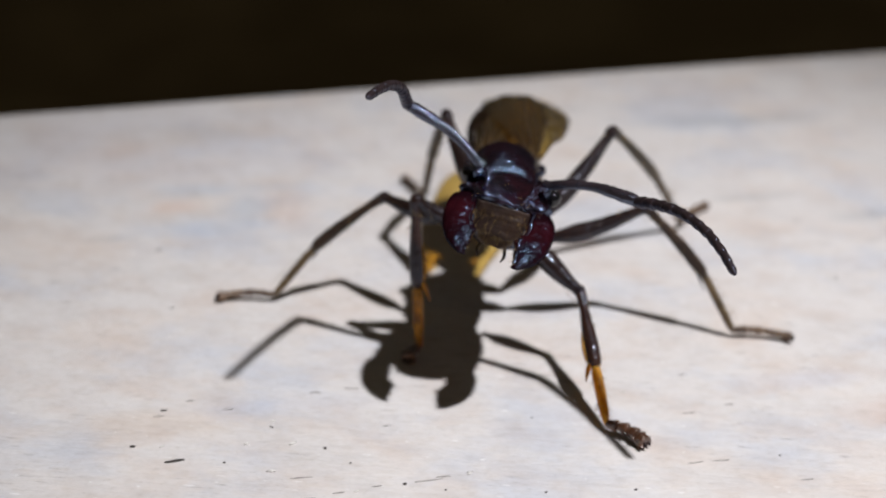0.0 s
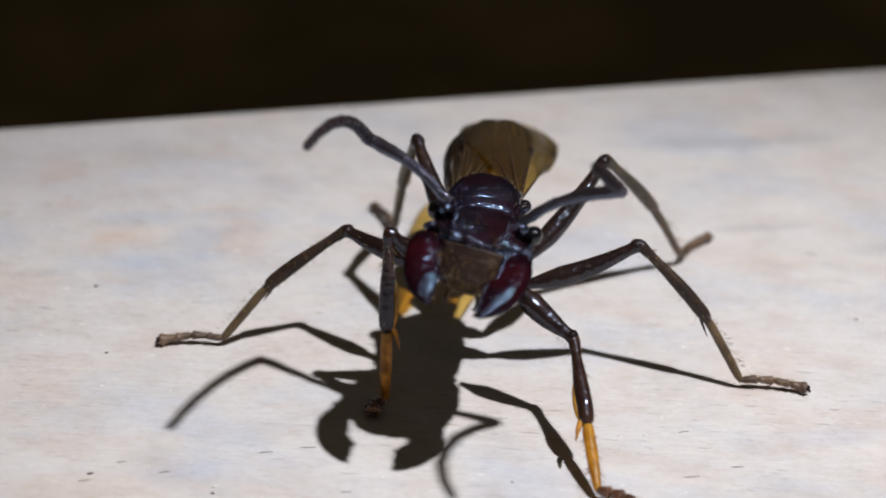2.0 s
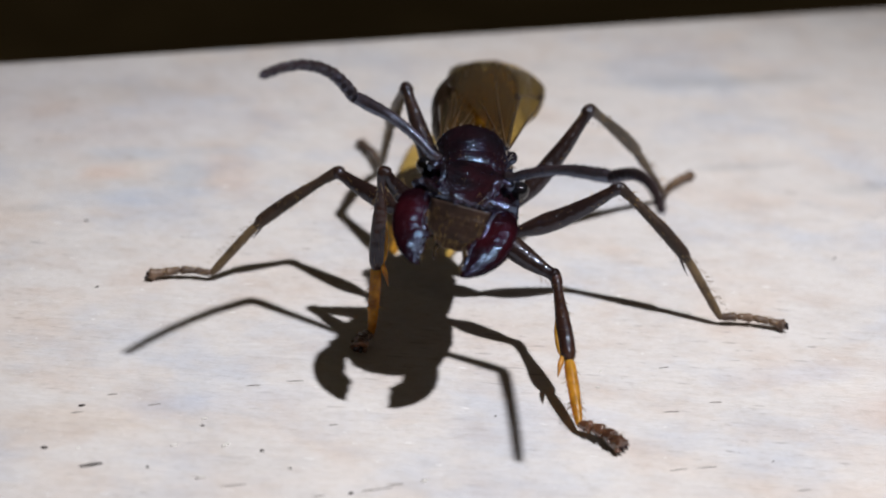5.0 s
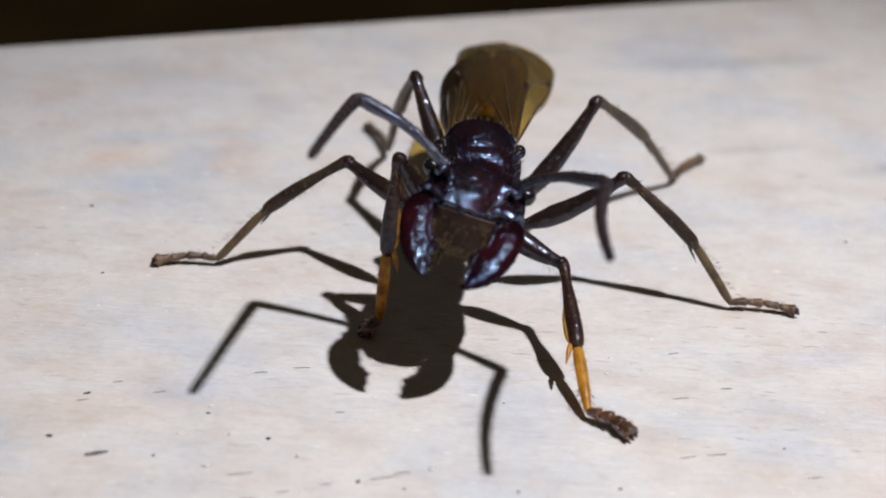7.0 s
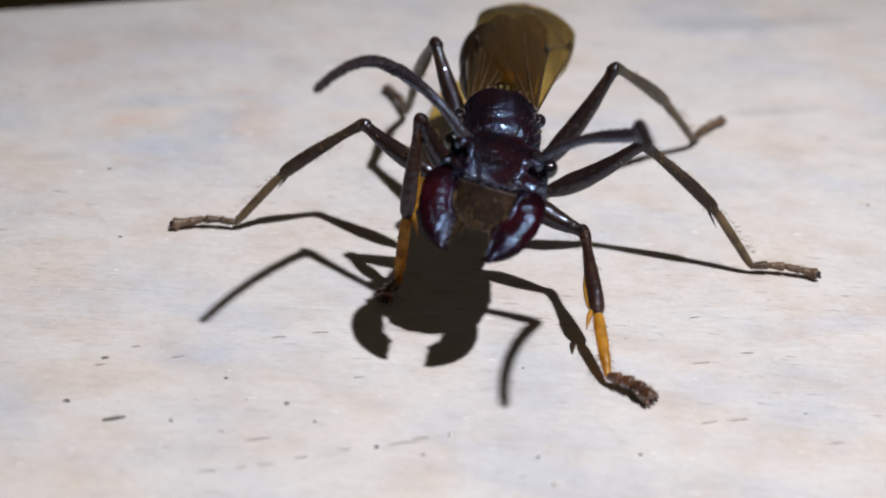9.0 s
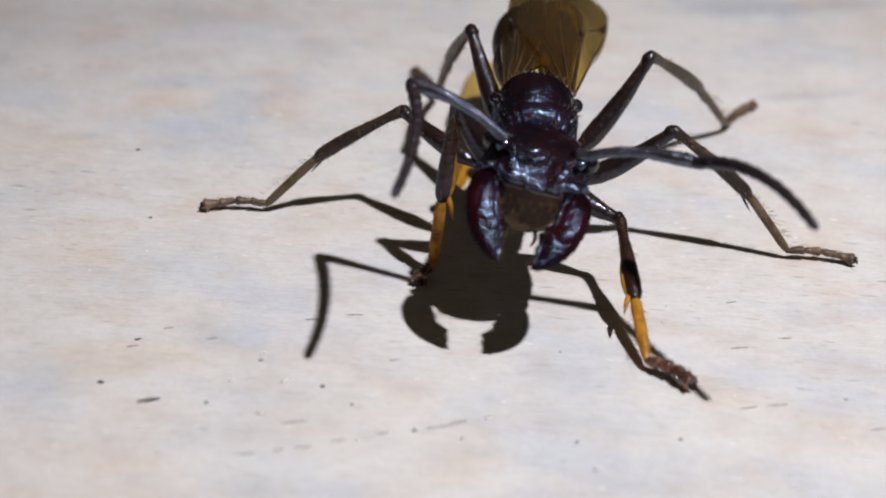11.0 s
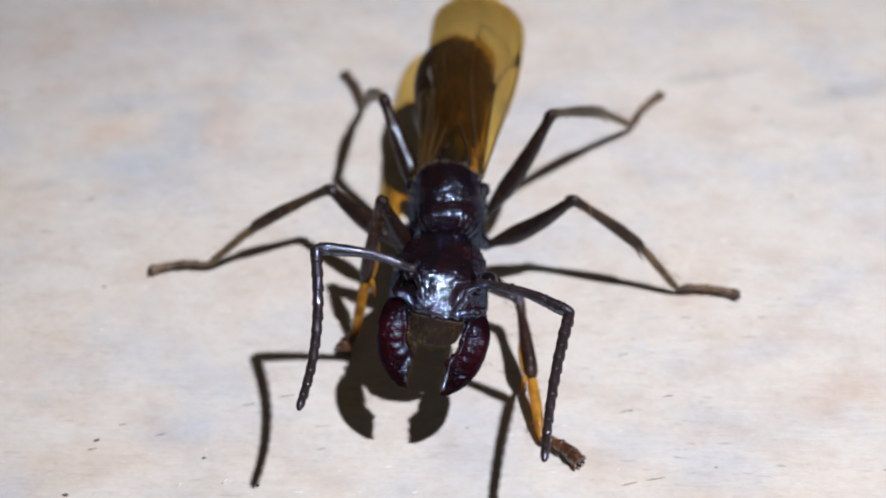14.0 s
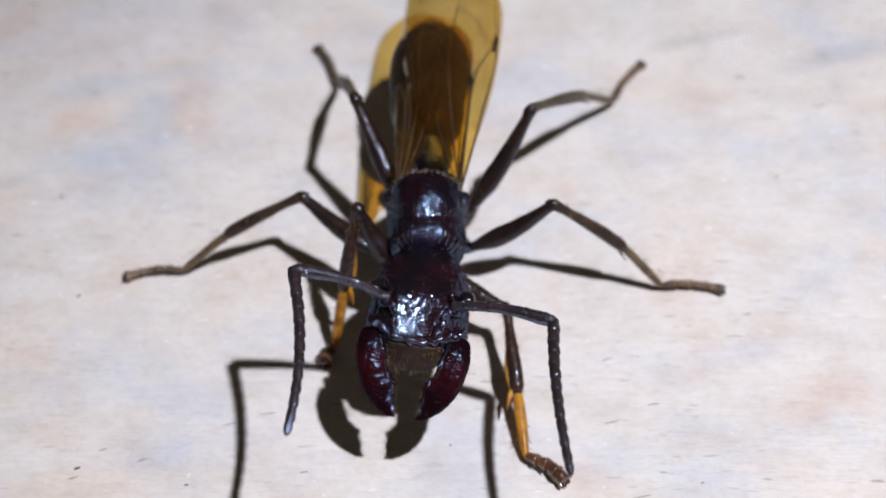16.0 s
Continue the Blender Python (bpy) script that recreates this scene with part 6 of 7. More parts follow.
    walk(antenna_l[4], [
        (0, pose(0.007628, -0.010476, 0.010849, -180.00, -85.71, -59.11)),
        (0.5, pose(0.008043, -0.008420, 0.013384, 0.00, -64.86, 138.95)),
        (1, pose(0.005918, -0.008866, 0.015039, 0.00, -58.12, 113.18)),
        (1.5, pose(0.003723, -0.010181, 0.013993, 0.00, -70.19, 93.08)),
        (2, pose(0.003894, -0.009920, 0.013789, -0.00, -70.22, 92.50)),
        (2.5, pose(0.003999, -0.010300, 0.013601, 0.00, -69.76, 91.68)),
        (3, pose(0.003651, -0.010301, 0.013378, 0.00, -68.22, 92.89)),
        (3.5, pose(0.004004, -0.009978, 0.013586, 0.00, -70.14, 92.26)),
        (4, pose(0.004537, -0.009860, 0.013611, -0.00, -69.66, 92.50)),
        (4.5, pose(0.006423, -0.010457, 0.012049, -0.00, -75.04, 102.23)),
        (5, pose(0.006278, -0.010773, 0.011712, 0.00, -76.75, 101.21)),
        (5.5, pose(0.005906, -0.011233, 0.011292, 0.00, -78.95, 98.96)),
        (6, pose(0.005405, -0.011679, 0.010832, 0.00, -81.31, 96.19)),
        (6.5, pose(0.004922, -0.012004, 0.010413, 0.00, -83.37, 93.65)),
        (7, pose(0.004591, -0.012160, 0.010122, 0.00, -84.70, 92.04)),
        (7.5, pose(0.004308, -0.012198, 0.009939, 0.00, -84.86, 91.11)),
        (8, pose(0.004186, -0.012311, 0.009705, 0.00, -84.23, 88.70)),
        (8.5, pose(0.004174, -0.011604, 0.010868, 0.00, -75.25, 87.72)),
        (9, pose(0.005140, -0.010646, 0.011561, 0.00, -69.78, 91.55)),
        (9.5, pose(0.005680, -0.010548, 0.011204, 0.00, -71.91, 97.29)),
        (10, pose(0.006544, -0.010391, 0.010563, 0.00, -76.13, 106.41)),
        (10.5, pose(0.007417, -0.010142, 0.009718, 0.00, -81.72, 116.03)),
        (11, pose(0.008037, -0.009920, 0.008867, 0.00, -87.27, 123.36)),
        (11.5, pose(0.008282, -0.009916, 0.008220, 180.00, -88.15, -53.53)),
        (12, pose(0.005778, -0.012611, 0.005682, 180.00, -63.00, -82.71)),
        (12.5, pose(0.005683, -0.012121, 0.006582, 180.00, -80.41, -91.93)),
        (13, pose(0.004581, -0.012506, 0.006798, 180.00, -44.20, -109.43)),
        (13.5, pose(0.004959, -0.012491, 0.007191, 180.00, -79.16, -99.60)),
        (14, pose(0.005393, -0.012265, 0.006838, 180.00, -82.59, -95.42)),
        (14.5, pose(0.005227, -0.012303, 0.007001, -180.00, -69.32, -100.98)),
        (15, pose(0.005395, -0.012163, 0.007071, 180.00, -81.27, -96.41)),
        (15.5, pose(0.005873, -0.011887, 0.007658, 0.00, -89.80, 89.85)),
        (16, pose(0.006145, -0.011678, 0.008209, 180.00, -85.96, -82.90))])
    walk(antenna_l[5], [
        (0, pose(0.008250, -0.011516, 0.010758, -180.00, -77.01, -63.30)),
        (0.5, pose(0.008873, -0.009143, 0.013900, 0.00, -70.73, 136.10)),
        (1, pose(0.006324, -0.009814, 0.015681, -0.00, -71.64, 111.91)),
        (1.5, pose(0.003785, -0.011322, 0.014405, 0.00, -80.21, 103.79)),
        (2, pose(0.003944, -0.011062, 0.014200, 0.00, -80.33, 103.72)),
        (2.5, pose(0.004032, -0.011439, 0.014021, 0.00, -80.10, 101.14)),
        (3, pose(0.003708, -0.011428, 0.013829, 0.00, -76.90, 106.91)),
        (3.5, pose(0.004049, -0.011119, 0.013999, 0.00, -81.80, 102.57)),
        (4, pose(0.004586, -0.010998, 0.014033, 0.00, -84.23, 98.74)),
        (4.5, pose(0.006672, -0.011604, 0.012363, 0.00, -83.76, 98.43)),
        (5, pose(0.006508, -0.011933, 0.011990, 0.00, -84.05, 97.99)),
        (5.5, pose(0.006092, -0.012411, 0.011525, 0.00, -84.55, 97.32)),
        (6, pose(0.005534, -0.012873, 0.011015, 0.00, -85.11, 96.58)),
        (6.5, pose(0.004999, -0.013209, 0.010553, 0.00, -85.57, 95.94)),
        (7, pose(0.004634, -0.013369, 0.010235, -0.00, -85.79, 95.55)),
        (7.5, pose(0.004331, -0.013408, 0.010047, 0.00, -84.30, 95.70)),
        (8, pose(0.004159, -0.013520, 0.009827, 0.00, -83.83, 93.70)),
        (8.5, pose(0.004127, -0.012778, 0.011178, 0.00, -75.29, 91.69)),
        (9, pose(0.005171, -0.011785, 0.011981, 0.00, -76.53, 94.83)),
        (9.5, pose(0.005827, -0.011693, 0.011581, 0.00, -79.64, 99.51)),
        (10, pose(0.006877, -0.011522, 0.010854, 0.00, -84.70, 107.00)),
        (10.5, pose(0.007945, -0.011223, 0.009893, 180.00, -89.19, -64.89)),
        (11, pose(0.008705, -0.010934, 0.008924, 180.00, -83.31, -58.42)),
        (11.5, pose(0.009004, -0.010892, 0.008180, -180.00, -78.69, -55.41)),
        (12, pose(0.005916, -0.013685, 0.005131, 180.00, -54.64, -79.74)),
        (12.5, pose(0.005643, -0.013319, 0.006379, 180.00, -78.67, -91.85)),
        (13, pose(0.004299, -0.013305, 0.005927, 180.00, -16.47, -116.60)),
        (13.5, pose(0.004760, -0.013668, 0.006962, -180.00, -74.38, -97.89)),
        (14, pose(0.005279, -0.013464, 0.006682, 180.00, -82.32, -93.68)),
        (14.5, pose(0.005011, -0.013419, 0.006572, 180.00, -59.96, -102.14)),
        (15, pose(0.005261, -0.013357, 0.006887, -180.00, -76.59, -95.74)),
        (15.5, pose(0.005870, -0.013102, 0.007663, 180.00, -89.40, -89.09)),
        (16, pose(0.006295, -0.012881, 0.008123, 180.00, -80.63, -80.25))])
    walk(antenna_l[6], [
        (0, pose(0.008782, -0.012574, 0.010485, 180.00, -70.81, -66.48)),
        (0.5, pose(0.009699, -0.009938, 0.014301, -0.00, -75.06, 134.12)),
        (1, pose(0.006754, -0.010884, 0.016064, 0.00, -81.24, 111.14)),
        (1.5, pose(0.004070, -0.012485, 0.014611, 0.00, -87.52, 110.98)),
        (2, pose(0.004228, -0.012226, 0.014404, 0.00, -87.77, 111.27)),
        (2.5, pose(0.004263, -0.012614, 0.014230, 0.00, -86.65, 106.66)),
        (3, pose(0.004052, -0.012561, 0.014104, 0.00, -82.67, 115.04)),
        (3.5, pose(0.004310, -0.012293, 0.014172, 0.00, -89.18, 108.61)),
        (4, pose(0.004770, -0.012193, 0.014155, 180.00, -86.80, -77.64)),
        (4.5, pose(0.006849, -0.012799, 0.012495, 180.00, -89.91, -84.25)),
        (5, pose(0.006676, -0.013129, 0.012116, 0.00, -89.41, 95.69)),
        (5.5, pose(0.006246, -0.013610, 0.011641, 0.00, -88.67, 96.15)),
        (6, pose(0.005673, -0.014076, 0.011119, 0.00, -87.91, 96.89)),
        (6.5, pose(0.005125, -0.014414, 0.010647, -0.00, -87.20, 97.64)),
        (7, pose(0.004751, -0.014575, 0.010324, 0.00, -86.60, 98.13)),
        (7.5, pose(0.004452, -0.014611, 0.010168, -0.00, -83.91, 99.07)),
        (8, pose(0.004237, -0.014725, 0.009958, 0.00, -83.56, 97.38)),
        (8.5, pose(0.004162, -0.013952, 0.011486, -0.00, -75.36, 94.59)),
        (9, pose(0.005271, -0.012963, 0.012264, -0.00, -81.45, 97.09)),
        (9.5, pose(0.006024, -0.012872, 0.011799, 0.00, -85.25, 101.05)),
        (10, pose(0.007231, -0.012679, 0.010966, -180.00, -89.04, -72.59)),
        (10.5, pose(0.008460, -0.012323, 0.009876, 180.00, -82.56, -65.56)),
        (11, pose(0.009337, -0.011962, 0.008783, -180.00, -76.57, -59.74)),
        (11.5, pose(0.009680, -0.011873, 0.007942, 180.00, -71.85, -56.86)),
        (12, pose(0.006092, -0.014660, 0.004428, 180.00, -48.50, -77.10)),
        (12.5, pose(0.005604, -0.014509, 0.006141, 180.00, -77.37, -91.79)),
        (13, pose(0.004145, -0.013613, 0.004762, 180.00, -3.21, -176.11)),
        (13.5, pose(0.004599, -0.014827, 0.006635, 180.00, -70.87, -96.59)),
        (14, pose(0.005202, -0.014666, 0.006519, 180.00, -82.12, -92.39)),
        (14.5, pose(0.004790, -0.014447, 0.005964, 180.00, -52.85, -103.18)),
        (15, pose(0.005143, -0.014533, 0.006605, 180.00, -73.15, -95.22)),
        (15.5, pose(0.005889, -0.014317, 0.007650, 180.00, -88.81, -88.32)),
        (16, pose(0.006498, -0.014062, 0.007925, 180.00, -76.74, -78.27))])
    walk(legs["LF"][0], [
        (0, pose(0.001219, -0.002820, 0.005658, 180.00, -55.31, -26.53)),
        (0.5, pose(0.001255, -0.002821, 0.005599, 180.00, -56.41, -25.53)),
        (1, pose(0.001232, -0.002800, 0.005542, 180.00, -57.39, -25.53)),
        (1.5, pose(0.001233, -0.002787, 0.005504, 180.00, -58.32, -25.44)),
        (2, pose(0.001249, -0.002780, 0.005428, 180.00, -60.23, -24.84)),
        (2.5, pose(0.001206, -0.002753, 0.005342, 180.00, -61.82, -24.93)),
        (3, pose(0.001180, -0.002734, 0.005284, 180.00, -62.30, -24.84)),
        (3.5, pose(0.001106, -0.002695, 0.005178, 180.00, -63.16, -25.03)),
        (4, pose(0.001104, -0.002691, 0.005126, 180.00, -64.57, -24.80)),
        (4.5, pose(0.001089, -0.002681, 0.005079, 180.00, -65.95, -24.87)),
        (7, pose(0.000932, -0.002591, 0.004594, 180.00, -72.37, -23.86)),
        (7.5, pose(0.000925, -0.002584, 0.004523, 180.00, -72.10, -23.09)),
        (8, pose(0.000927, -0.002582, 0.004449, -180.00, -71.84, -22.18)),
        (8.5, pose(0.000940, -0.002582, 0.004369, 180.00, -73.08, -21.55)),
        (9, pose(0.000929, -0.002573, 0.004286, 180.00, -73.16, -20.95)),
        (11.5, pose(0.000896, -0.002533, 0.004165, -180.00, -70.51, -19.89)),
        (12, pose(0.000862, -0.002499, 0.004163, -180.00, -71.25, -20.78)),
        (12.5, pose(0.000916, -0.002507, 0.003963, 180.00, -71.76, -18.79)),
        (13, pose(0.000957, -0.002492, 0.003990, 180.00, -68.88, -18.47)),
        (13.5, pose(0.000975, -0.002464, 0.004028, -180.00, -66.91, -18.85)),
        (14.5, pose(0.001116, -0.002481, 0.004030, 180.00, -63.27, -17.43)),
        (15, pose(0.001180, -0.002508, 0.003978, 180.00, -64.38, -16.26)),
        (15.5, pose(0.001202, -0.002515, 0.003952, -180.00, -65.33, -15.94)),
        (16, pose(0.001220, -0.002521, 0.003928, 180.00, -66.28, -15.71))])
    walk(legs["LF"][1], [
        (0, pose(0.003508, -0.003963, 0.003887, -121.24, -2.03, -164.14)),
        (0.5, pose(0.003594, -0.003938, 0.003878, -121.17, -2.45, -164.80)),
        (1, pose(0.003597, -0.003929, 0.003865, -121.04, -2.51, -164.82)),
        (1.5, pose(0.003624, -0.003925, 0.003871, -121.09, -2.61, -165.03)),
        (2, pose(0.003700, -0.003915, 0.003883, -121.23, -2.90, -165.61)),
        (2.5, pose(0.003693, -0.003908, 0.003872, -121.11, -2.92, -165.56)),
        (3, pose(0.003680, -0.003891, 0.003838, -120.77, -2.98, -165.46)),
        (3.5, pose(0.003621, -0.003870, 0.003773, -120.14, -2.94, -165.00)),
        (4, pose(0.003654, -0.003869, 0.003790, -120.30, -3.03, -165.26)),
        (4.5, pose(0.003667, -0.003876, 0.003811, -120.49, -3.01, -165.36)),
        (7, pose(0.003644, -0.003790, 0.003651, -118.93, -3.46, -165.19)),
        (7.5, pose(0.003648, -0.003745, 0.003567, -118.12, -3.76, -165.24)),
        (8, pose(0.003665, -0.003698, 0.003480, -117.29, -4.11, -165.39)),
        (8.5, pose(0.003708, -0.003676, 0.003463, -117.12, -4.33, -165.74)),
        (9, pose(0.003710, -0.003638, 0.003384, -116.38, -4.59, -165.78)),
        (11.5, pose(0.003654, -0.003531, 0.003127, -113.95, -5.19, -165.44)),
        (12, pose(0.003616, -0.003545, 0.003163, -114.25, -4.97, -165.13)),
        (12.5, pose(0.003713, -0.003459, 0.002989, -112.67, -5.80, -166.01)),
        (13, pose(0.003710, -0.003411, 0.002869, -111.56, -6.14, -166.07)),
        (13.5, pose(0.003683, -0.003389, 0.002808, -110.98, -6.24, -165.90)),
        (14.5, pose(0.003768, -0.003313, 0.002630, -109.39, -6.95, -166.74)),
        (15, pose(0.003873, -0.003293, 0.002633, -109.42, -7.23, -167.63)),
        (15.5, pose(0.003920, -0.003292, 0.002653, -109.61, -7.30, -168.01)),
        (16, pose(0.003962, -0.003292, 0.002676, -109.82, -7.36, -168.33))])
    walk(legs["RF"][0], [
        (0, pose(-0.001078, -0.002535, 0.005790, 0.00, -60.02, 13.24)),
        (0.5, pose(-0.001022, -0.002514, 0.005686, -0.00, -57.84, 15.64)),
        (1, pose(-0.001111, -0.002532, 0.005652, -0.00, -57.27, 18.36)),
        (1.5, pose(-0.001046, -0.002512, 0.005542, 0.00, -55.00, 19.05)),
        (2, pose(-0.001021, -0.002520, 0.005420, 0.00, -52.51, 17.51)),
        (2.5, pose(-0.001011, -0.002520, 0.005265, 0.00, -49.50, 18.36)),
        (3, pose(-0.001026, -0.002540, 0.005200, 0.00, -48.22, 17.47)),
        (3.5, pose(-0.001056, -0.002568, 0.005068, 0.00, -45.63, 15.71)),
        (4, pose(-0.001081, -0.002572, 0.005032, 0.00, -44.73, 17.87)),
        (4.5, pose(-0.001116, -0.002589, 0.005013, 0.00, -44.21, 17.28)),
        (7, pose(-0.001220, -0.002639, 0.004616, 0.00, -35.02, 19.88)),
        (7.5, pose(-0.001237, -0.002645, 0.004581, -0.00, -34.13, 18.41)),
        (8, pose(-0.001237, -0.002646, 0.004524, 0.00, -32.85, 18.04)),
        (8.5, pose(-0.001247, -0.002647, 0.004483, 0.00, -31.95, 15.39)),
        (9, pose(-0.001254, -0.002641, 0.004424, 0.00, -30.97, 11.37)),
        (11.5, pose(-0.001275, -0.002684, 0.004427, 0.00, -30.88, 19.73)),
        (12.5, pose(-0.001128, -0.002598, 0.004135, -0.00, -25.32, -2.24)),
        (13, pose(-0.001061, -0.002583, 0.004157, 0.00, -26.72, -7.60)),
        (13.5, pose(-0.000957, -0.002582, 0.004123, 0.00, -26.55, -8.57)),
        (14, pose(-0.000854, -0.002585, 0.004040, -0.00, -25.13, -10.09)),
        (14.5, pose(-0.000791, -0.002573, 0.004020, 0.00, -26.34, -17.24)),
        (15, pose(-0.000816, -0.002553, 0.004048, -0.00, -28.58, -22.45)),
        (15.5, pose(-0.000833, -0.002540, 0.004062, 0.00, -29.95, -24.33)),
        (16, pose(-0.000829, -0.002520, 0.004044, 0.00, -31.92, -31.95))])
    walk(legs["RF"][1], [
        (0, pose(-0.004164, -0.003261, 0.007620, 174.97, -4.15, -0.64)),
        (0.5, pose(-0.004006, -0.003349, 0.007634, 175.65, -2.89, -0.65)),
        (1, pose(-0.004033, -0.003502, 0.007631, 176.86, -3.08, -0.46)),
        (1.5, pose(-0.003880, -0.003491, 0.007641, 176.76, -1.86, -0.54)),
        (2, pose(-0.003790, -0.003393, 0.007648, 175.99, -1.17, -0.72)),
        (2.5, pose(-0.003653, -0.003397, 0.007642, 176.00, -0.08, -0.80)),
        (3, pose(-0.003629, -0.003359, 0.007639, 175.70, 0.10, -0.87)),
        (3.5, pose(-0.003575, -0.003276, 0.007628, 175.02, 0.51, -1.04)),
        (4, pose(-0.003533, -0.003363, 0.007633, 175.71, 0.86, -0.92)),
        (4.5, pose(-0.003553, -0.003347, 0.007637, 175.59, 0.70, -0.94)),
        (7, pose(-0.003195, -0.003353, 0.007613, 175.57, 3.55, -1.16)),
        (7.5, pose(-0.003185, -0.003294, 0.007611, 175.09, 3.60, -1.29)),
        (8, pose(-0.003125, -0.003261, 0.007599, 174.81, 4.08, -1.41)),
        (8.5, pose(-0.003115, -0.003161, 0.007589, 173.98, 4.12, -1.64)),
        (9, pose(-0.003101, -0.003012, 0.007562, 172.76, 4.17, -1.98)),
        (11.5, pose(-0.003043, -0.003318, 0.007568, 175.23, 4.76, -1.35)),
        (12.5, pose(-0.002693, -0.002537, 0.007444, 168.59, 7.07, -3.72)),
        (13, pose(-0.002692, -0.002365, 0.007426, 167.17, 6.90, -4.16)),
        (13.5, pose(-0.002574, -0.002338, 0.007397, 166.83, 7.79, -4.47)),
        (14, pose(-0.002385, -0.002313, 0.007354, 166.42, 9.24, -4.95)),
        (14.5, pose(-0.002342, -0.002092, 0.007300, 164.47, 9.30, -5.71)),
        (15, pose(-0.002434, -0.001885, 0.007263, 162.79, 8.32, -6.08)),
        (15.5, pose(-0.002498, -0.001788, 0.007234, 162.00, 7.71, -6.18)),
        (16, pose(-0.002471, -0.001496, 0.007151, 159.47, 7.45, -7.03))])
    walk(legs["LM"][0], [
        (0, pose(0.001634, 0.000153, 0.004345, -0.00, -69.97, -171.34)),
        (0.5, pose(0.001562, 0.000142, 0.004258, 0.00, -69.62, -171.33)),
        (1, pose(0.001573, 0.000140, 0.004155, 0.00, -68.50, -171.93)),
        (1.5, pose(0.001594, 0.000138, 0.004087, 0.00, -67.64, -172.75)),
        (2, pose(0.001595, 0.000135, 0.003979, -0.00, -66.54, -173.00)),
        (2.5, pose(0.001613, 0.000137, 0.003845, 0.00, -65.17, -173.58)),
        (3, pose(0.001630, 0.000141, 0.003768, 0.00, -64.35, -173.51)),
        (3.5, pose(0.001670, 0.000154, 0.003639, 0.00, -63.07, -173.32)),
        (4, pose(0.001646, 0.000155, 0.003569, 0.00, -62.36, -174.44)),
        (4.5, pose(0.001670, 0.000160, 0.003523, -0.00, -61.68, -174.88)),
        (7, pose(0.001722, 0.000210, 0.003046, 0.00, -56.90, -179.81)),
        (7.5, pose(0.001766, 0.000217, 0.003005, 0.00, -56.31, 179.27)),
        (8, pose(0.001661, 0.000226, 0.002864, 0.00, -55.70, 179.58)),
        (8.5, pose(0.001708, 0.000235, 0.002825, -0.00, -55.26, 177.48)),
        (11.5, pose(0.001569, 0.000282, 0.002445, -0.00, -53.02, 175.79)),
        (12, pose(0.001909, 0.000261, 0.002651, 0.00, -52.58, 172.95)),
        (12.5, pose(0.002025, 0.000273, 0.002556, 0.00, -50.98, 171.79)),
        (13, pose(0.002073, 0.000282, 0.002515, -0.00, -50.08, 172.87)),
        (13.5, pose(0.002093, 0.000292, 0.002450, 0.00, -49.22, 173.99)),
        (14, pose(0.002130, 0.000296, 0.002422, 0.00, -48.68, 174.63)),
        (14.5, pose(0.002178, 0.000298, 0.002403, -0.00, -48.12, 175.65)),
        (15, pose(0.002126, 0.000301, 0.002348, 0.00, -47.91, 177.23)),
        (15.5, pose(0.002162, 0.000301, 0.002373, -0.00, -47.92, 177.09)),
        (16, pose(0.002158, 0.000302, 0.002362, -0.00, -47.81, 177.14))])
    walk(legs["LM"][1], [
        (0, pose(0.006346, 0.000871, 0.006083, 180.00, -38.89, -10.06)),
        (0.5, pose(0.006264, 0.000860, 0.006025, 180.00, -39.66, -9.75)),
        (1, pose(0.006247, 0.000803, 0.006014, 180.00, -39.76, -9.03)),
        (1.5, pose(0.006248, 0.000730, 0.006017, 180.00, -39.67, -8.15)),
        (2, pose(0.006215, 0.000702, 0.005998, 180.00, -39.94, -7.75)),
        (2.5, pose(0.006189, 0.000652, 0.005976, -180.00, -40.17, -7.10)),
        (3, pose(0.006174, 0.000658, 0.005965, 180.00, -40.32, -7.15)),
        (3.5, pose(0.006163, 0.000680, 0.005937, 180.00, -40.54, -7.41)),
        (4, pose(0.006120, 0.000590, 0.005923, 180.00, -40.81, -6.26)),
        (4.5, pose(0.006119, 0.000559, 0.005930, 180.00, -40.76, -5.89)),
        (7, pose(0.005973, 0.000224, 0.005817, 180.00, -42.07, -1.81)),
        (7.5, pose(0.005987, 0.000163, 0.005820, 180.00, -41.96, -1.09)),
        (8, pose(0.005852, 0.000196, 0.005723, 180.00, -43.26, -1.44)),
        (8.5, pose(0.005873, 0.000052, 0.005717, 180.00, -43.17, 0.21)),
        (11.5, pose(0.005611, -0.000015, 0.005497, 180.00, -45.84, 0.93)),
        (12, pose(0.005908, -0.000234, 0.005734, -180.00, -42.93, 3.51)),
        (12.5, pose(0.005927, -0.000290, 0.005750, 180.00, -42.75, 4.17)),
        (13, pose(0.005934, -0.000201, 0.005771, 180.00, -42.57, 3.15)),
        (13.5, pose(0.005915, -0.000110, 0.005763, 180.00, -42.70, 2.08)),
        (14, pose(0.005924, -0.000061, 0.005772, -180.00, -42.59, 1.52)),
        (14.5, pose(0.005945, 0.000012, 0.005790, 180.00, -42.36, 0.68)),
        (15, pose(0.005887, 0.000119, 0.005749, 180.00, -42.92, -0.57)),
        (15.5, pose(0.005923, 0.000110, 0.005774, 180.00, -42.57, -0.46)),
        (16, pose(0.005912, 0.000115, 0.005769, 180.00, -42.66, -0.52))])
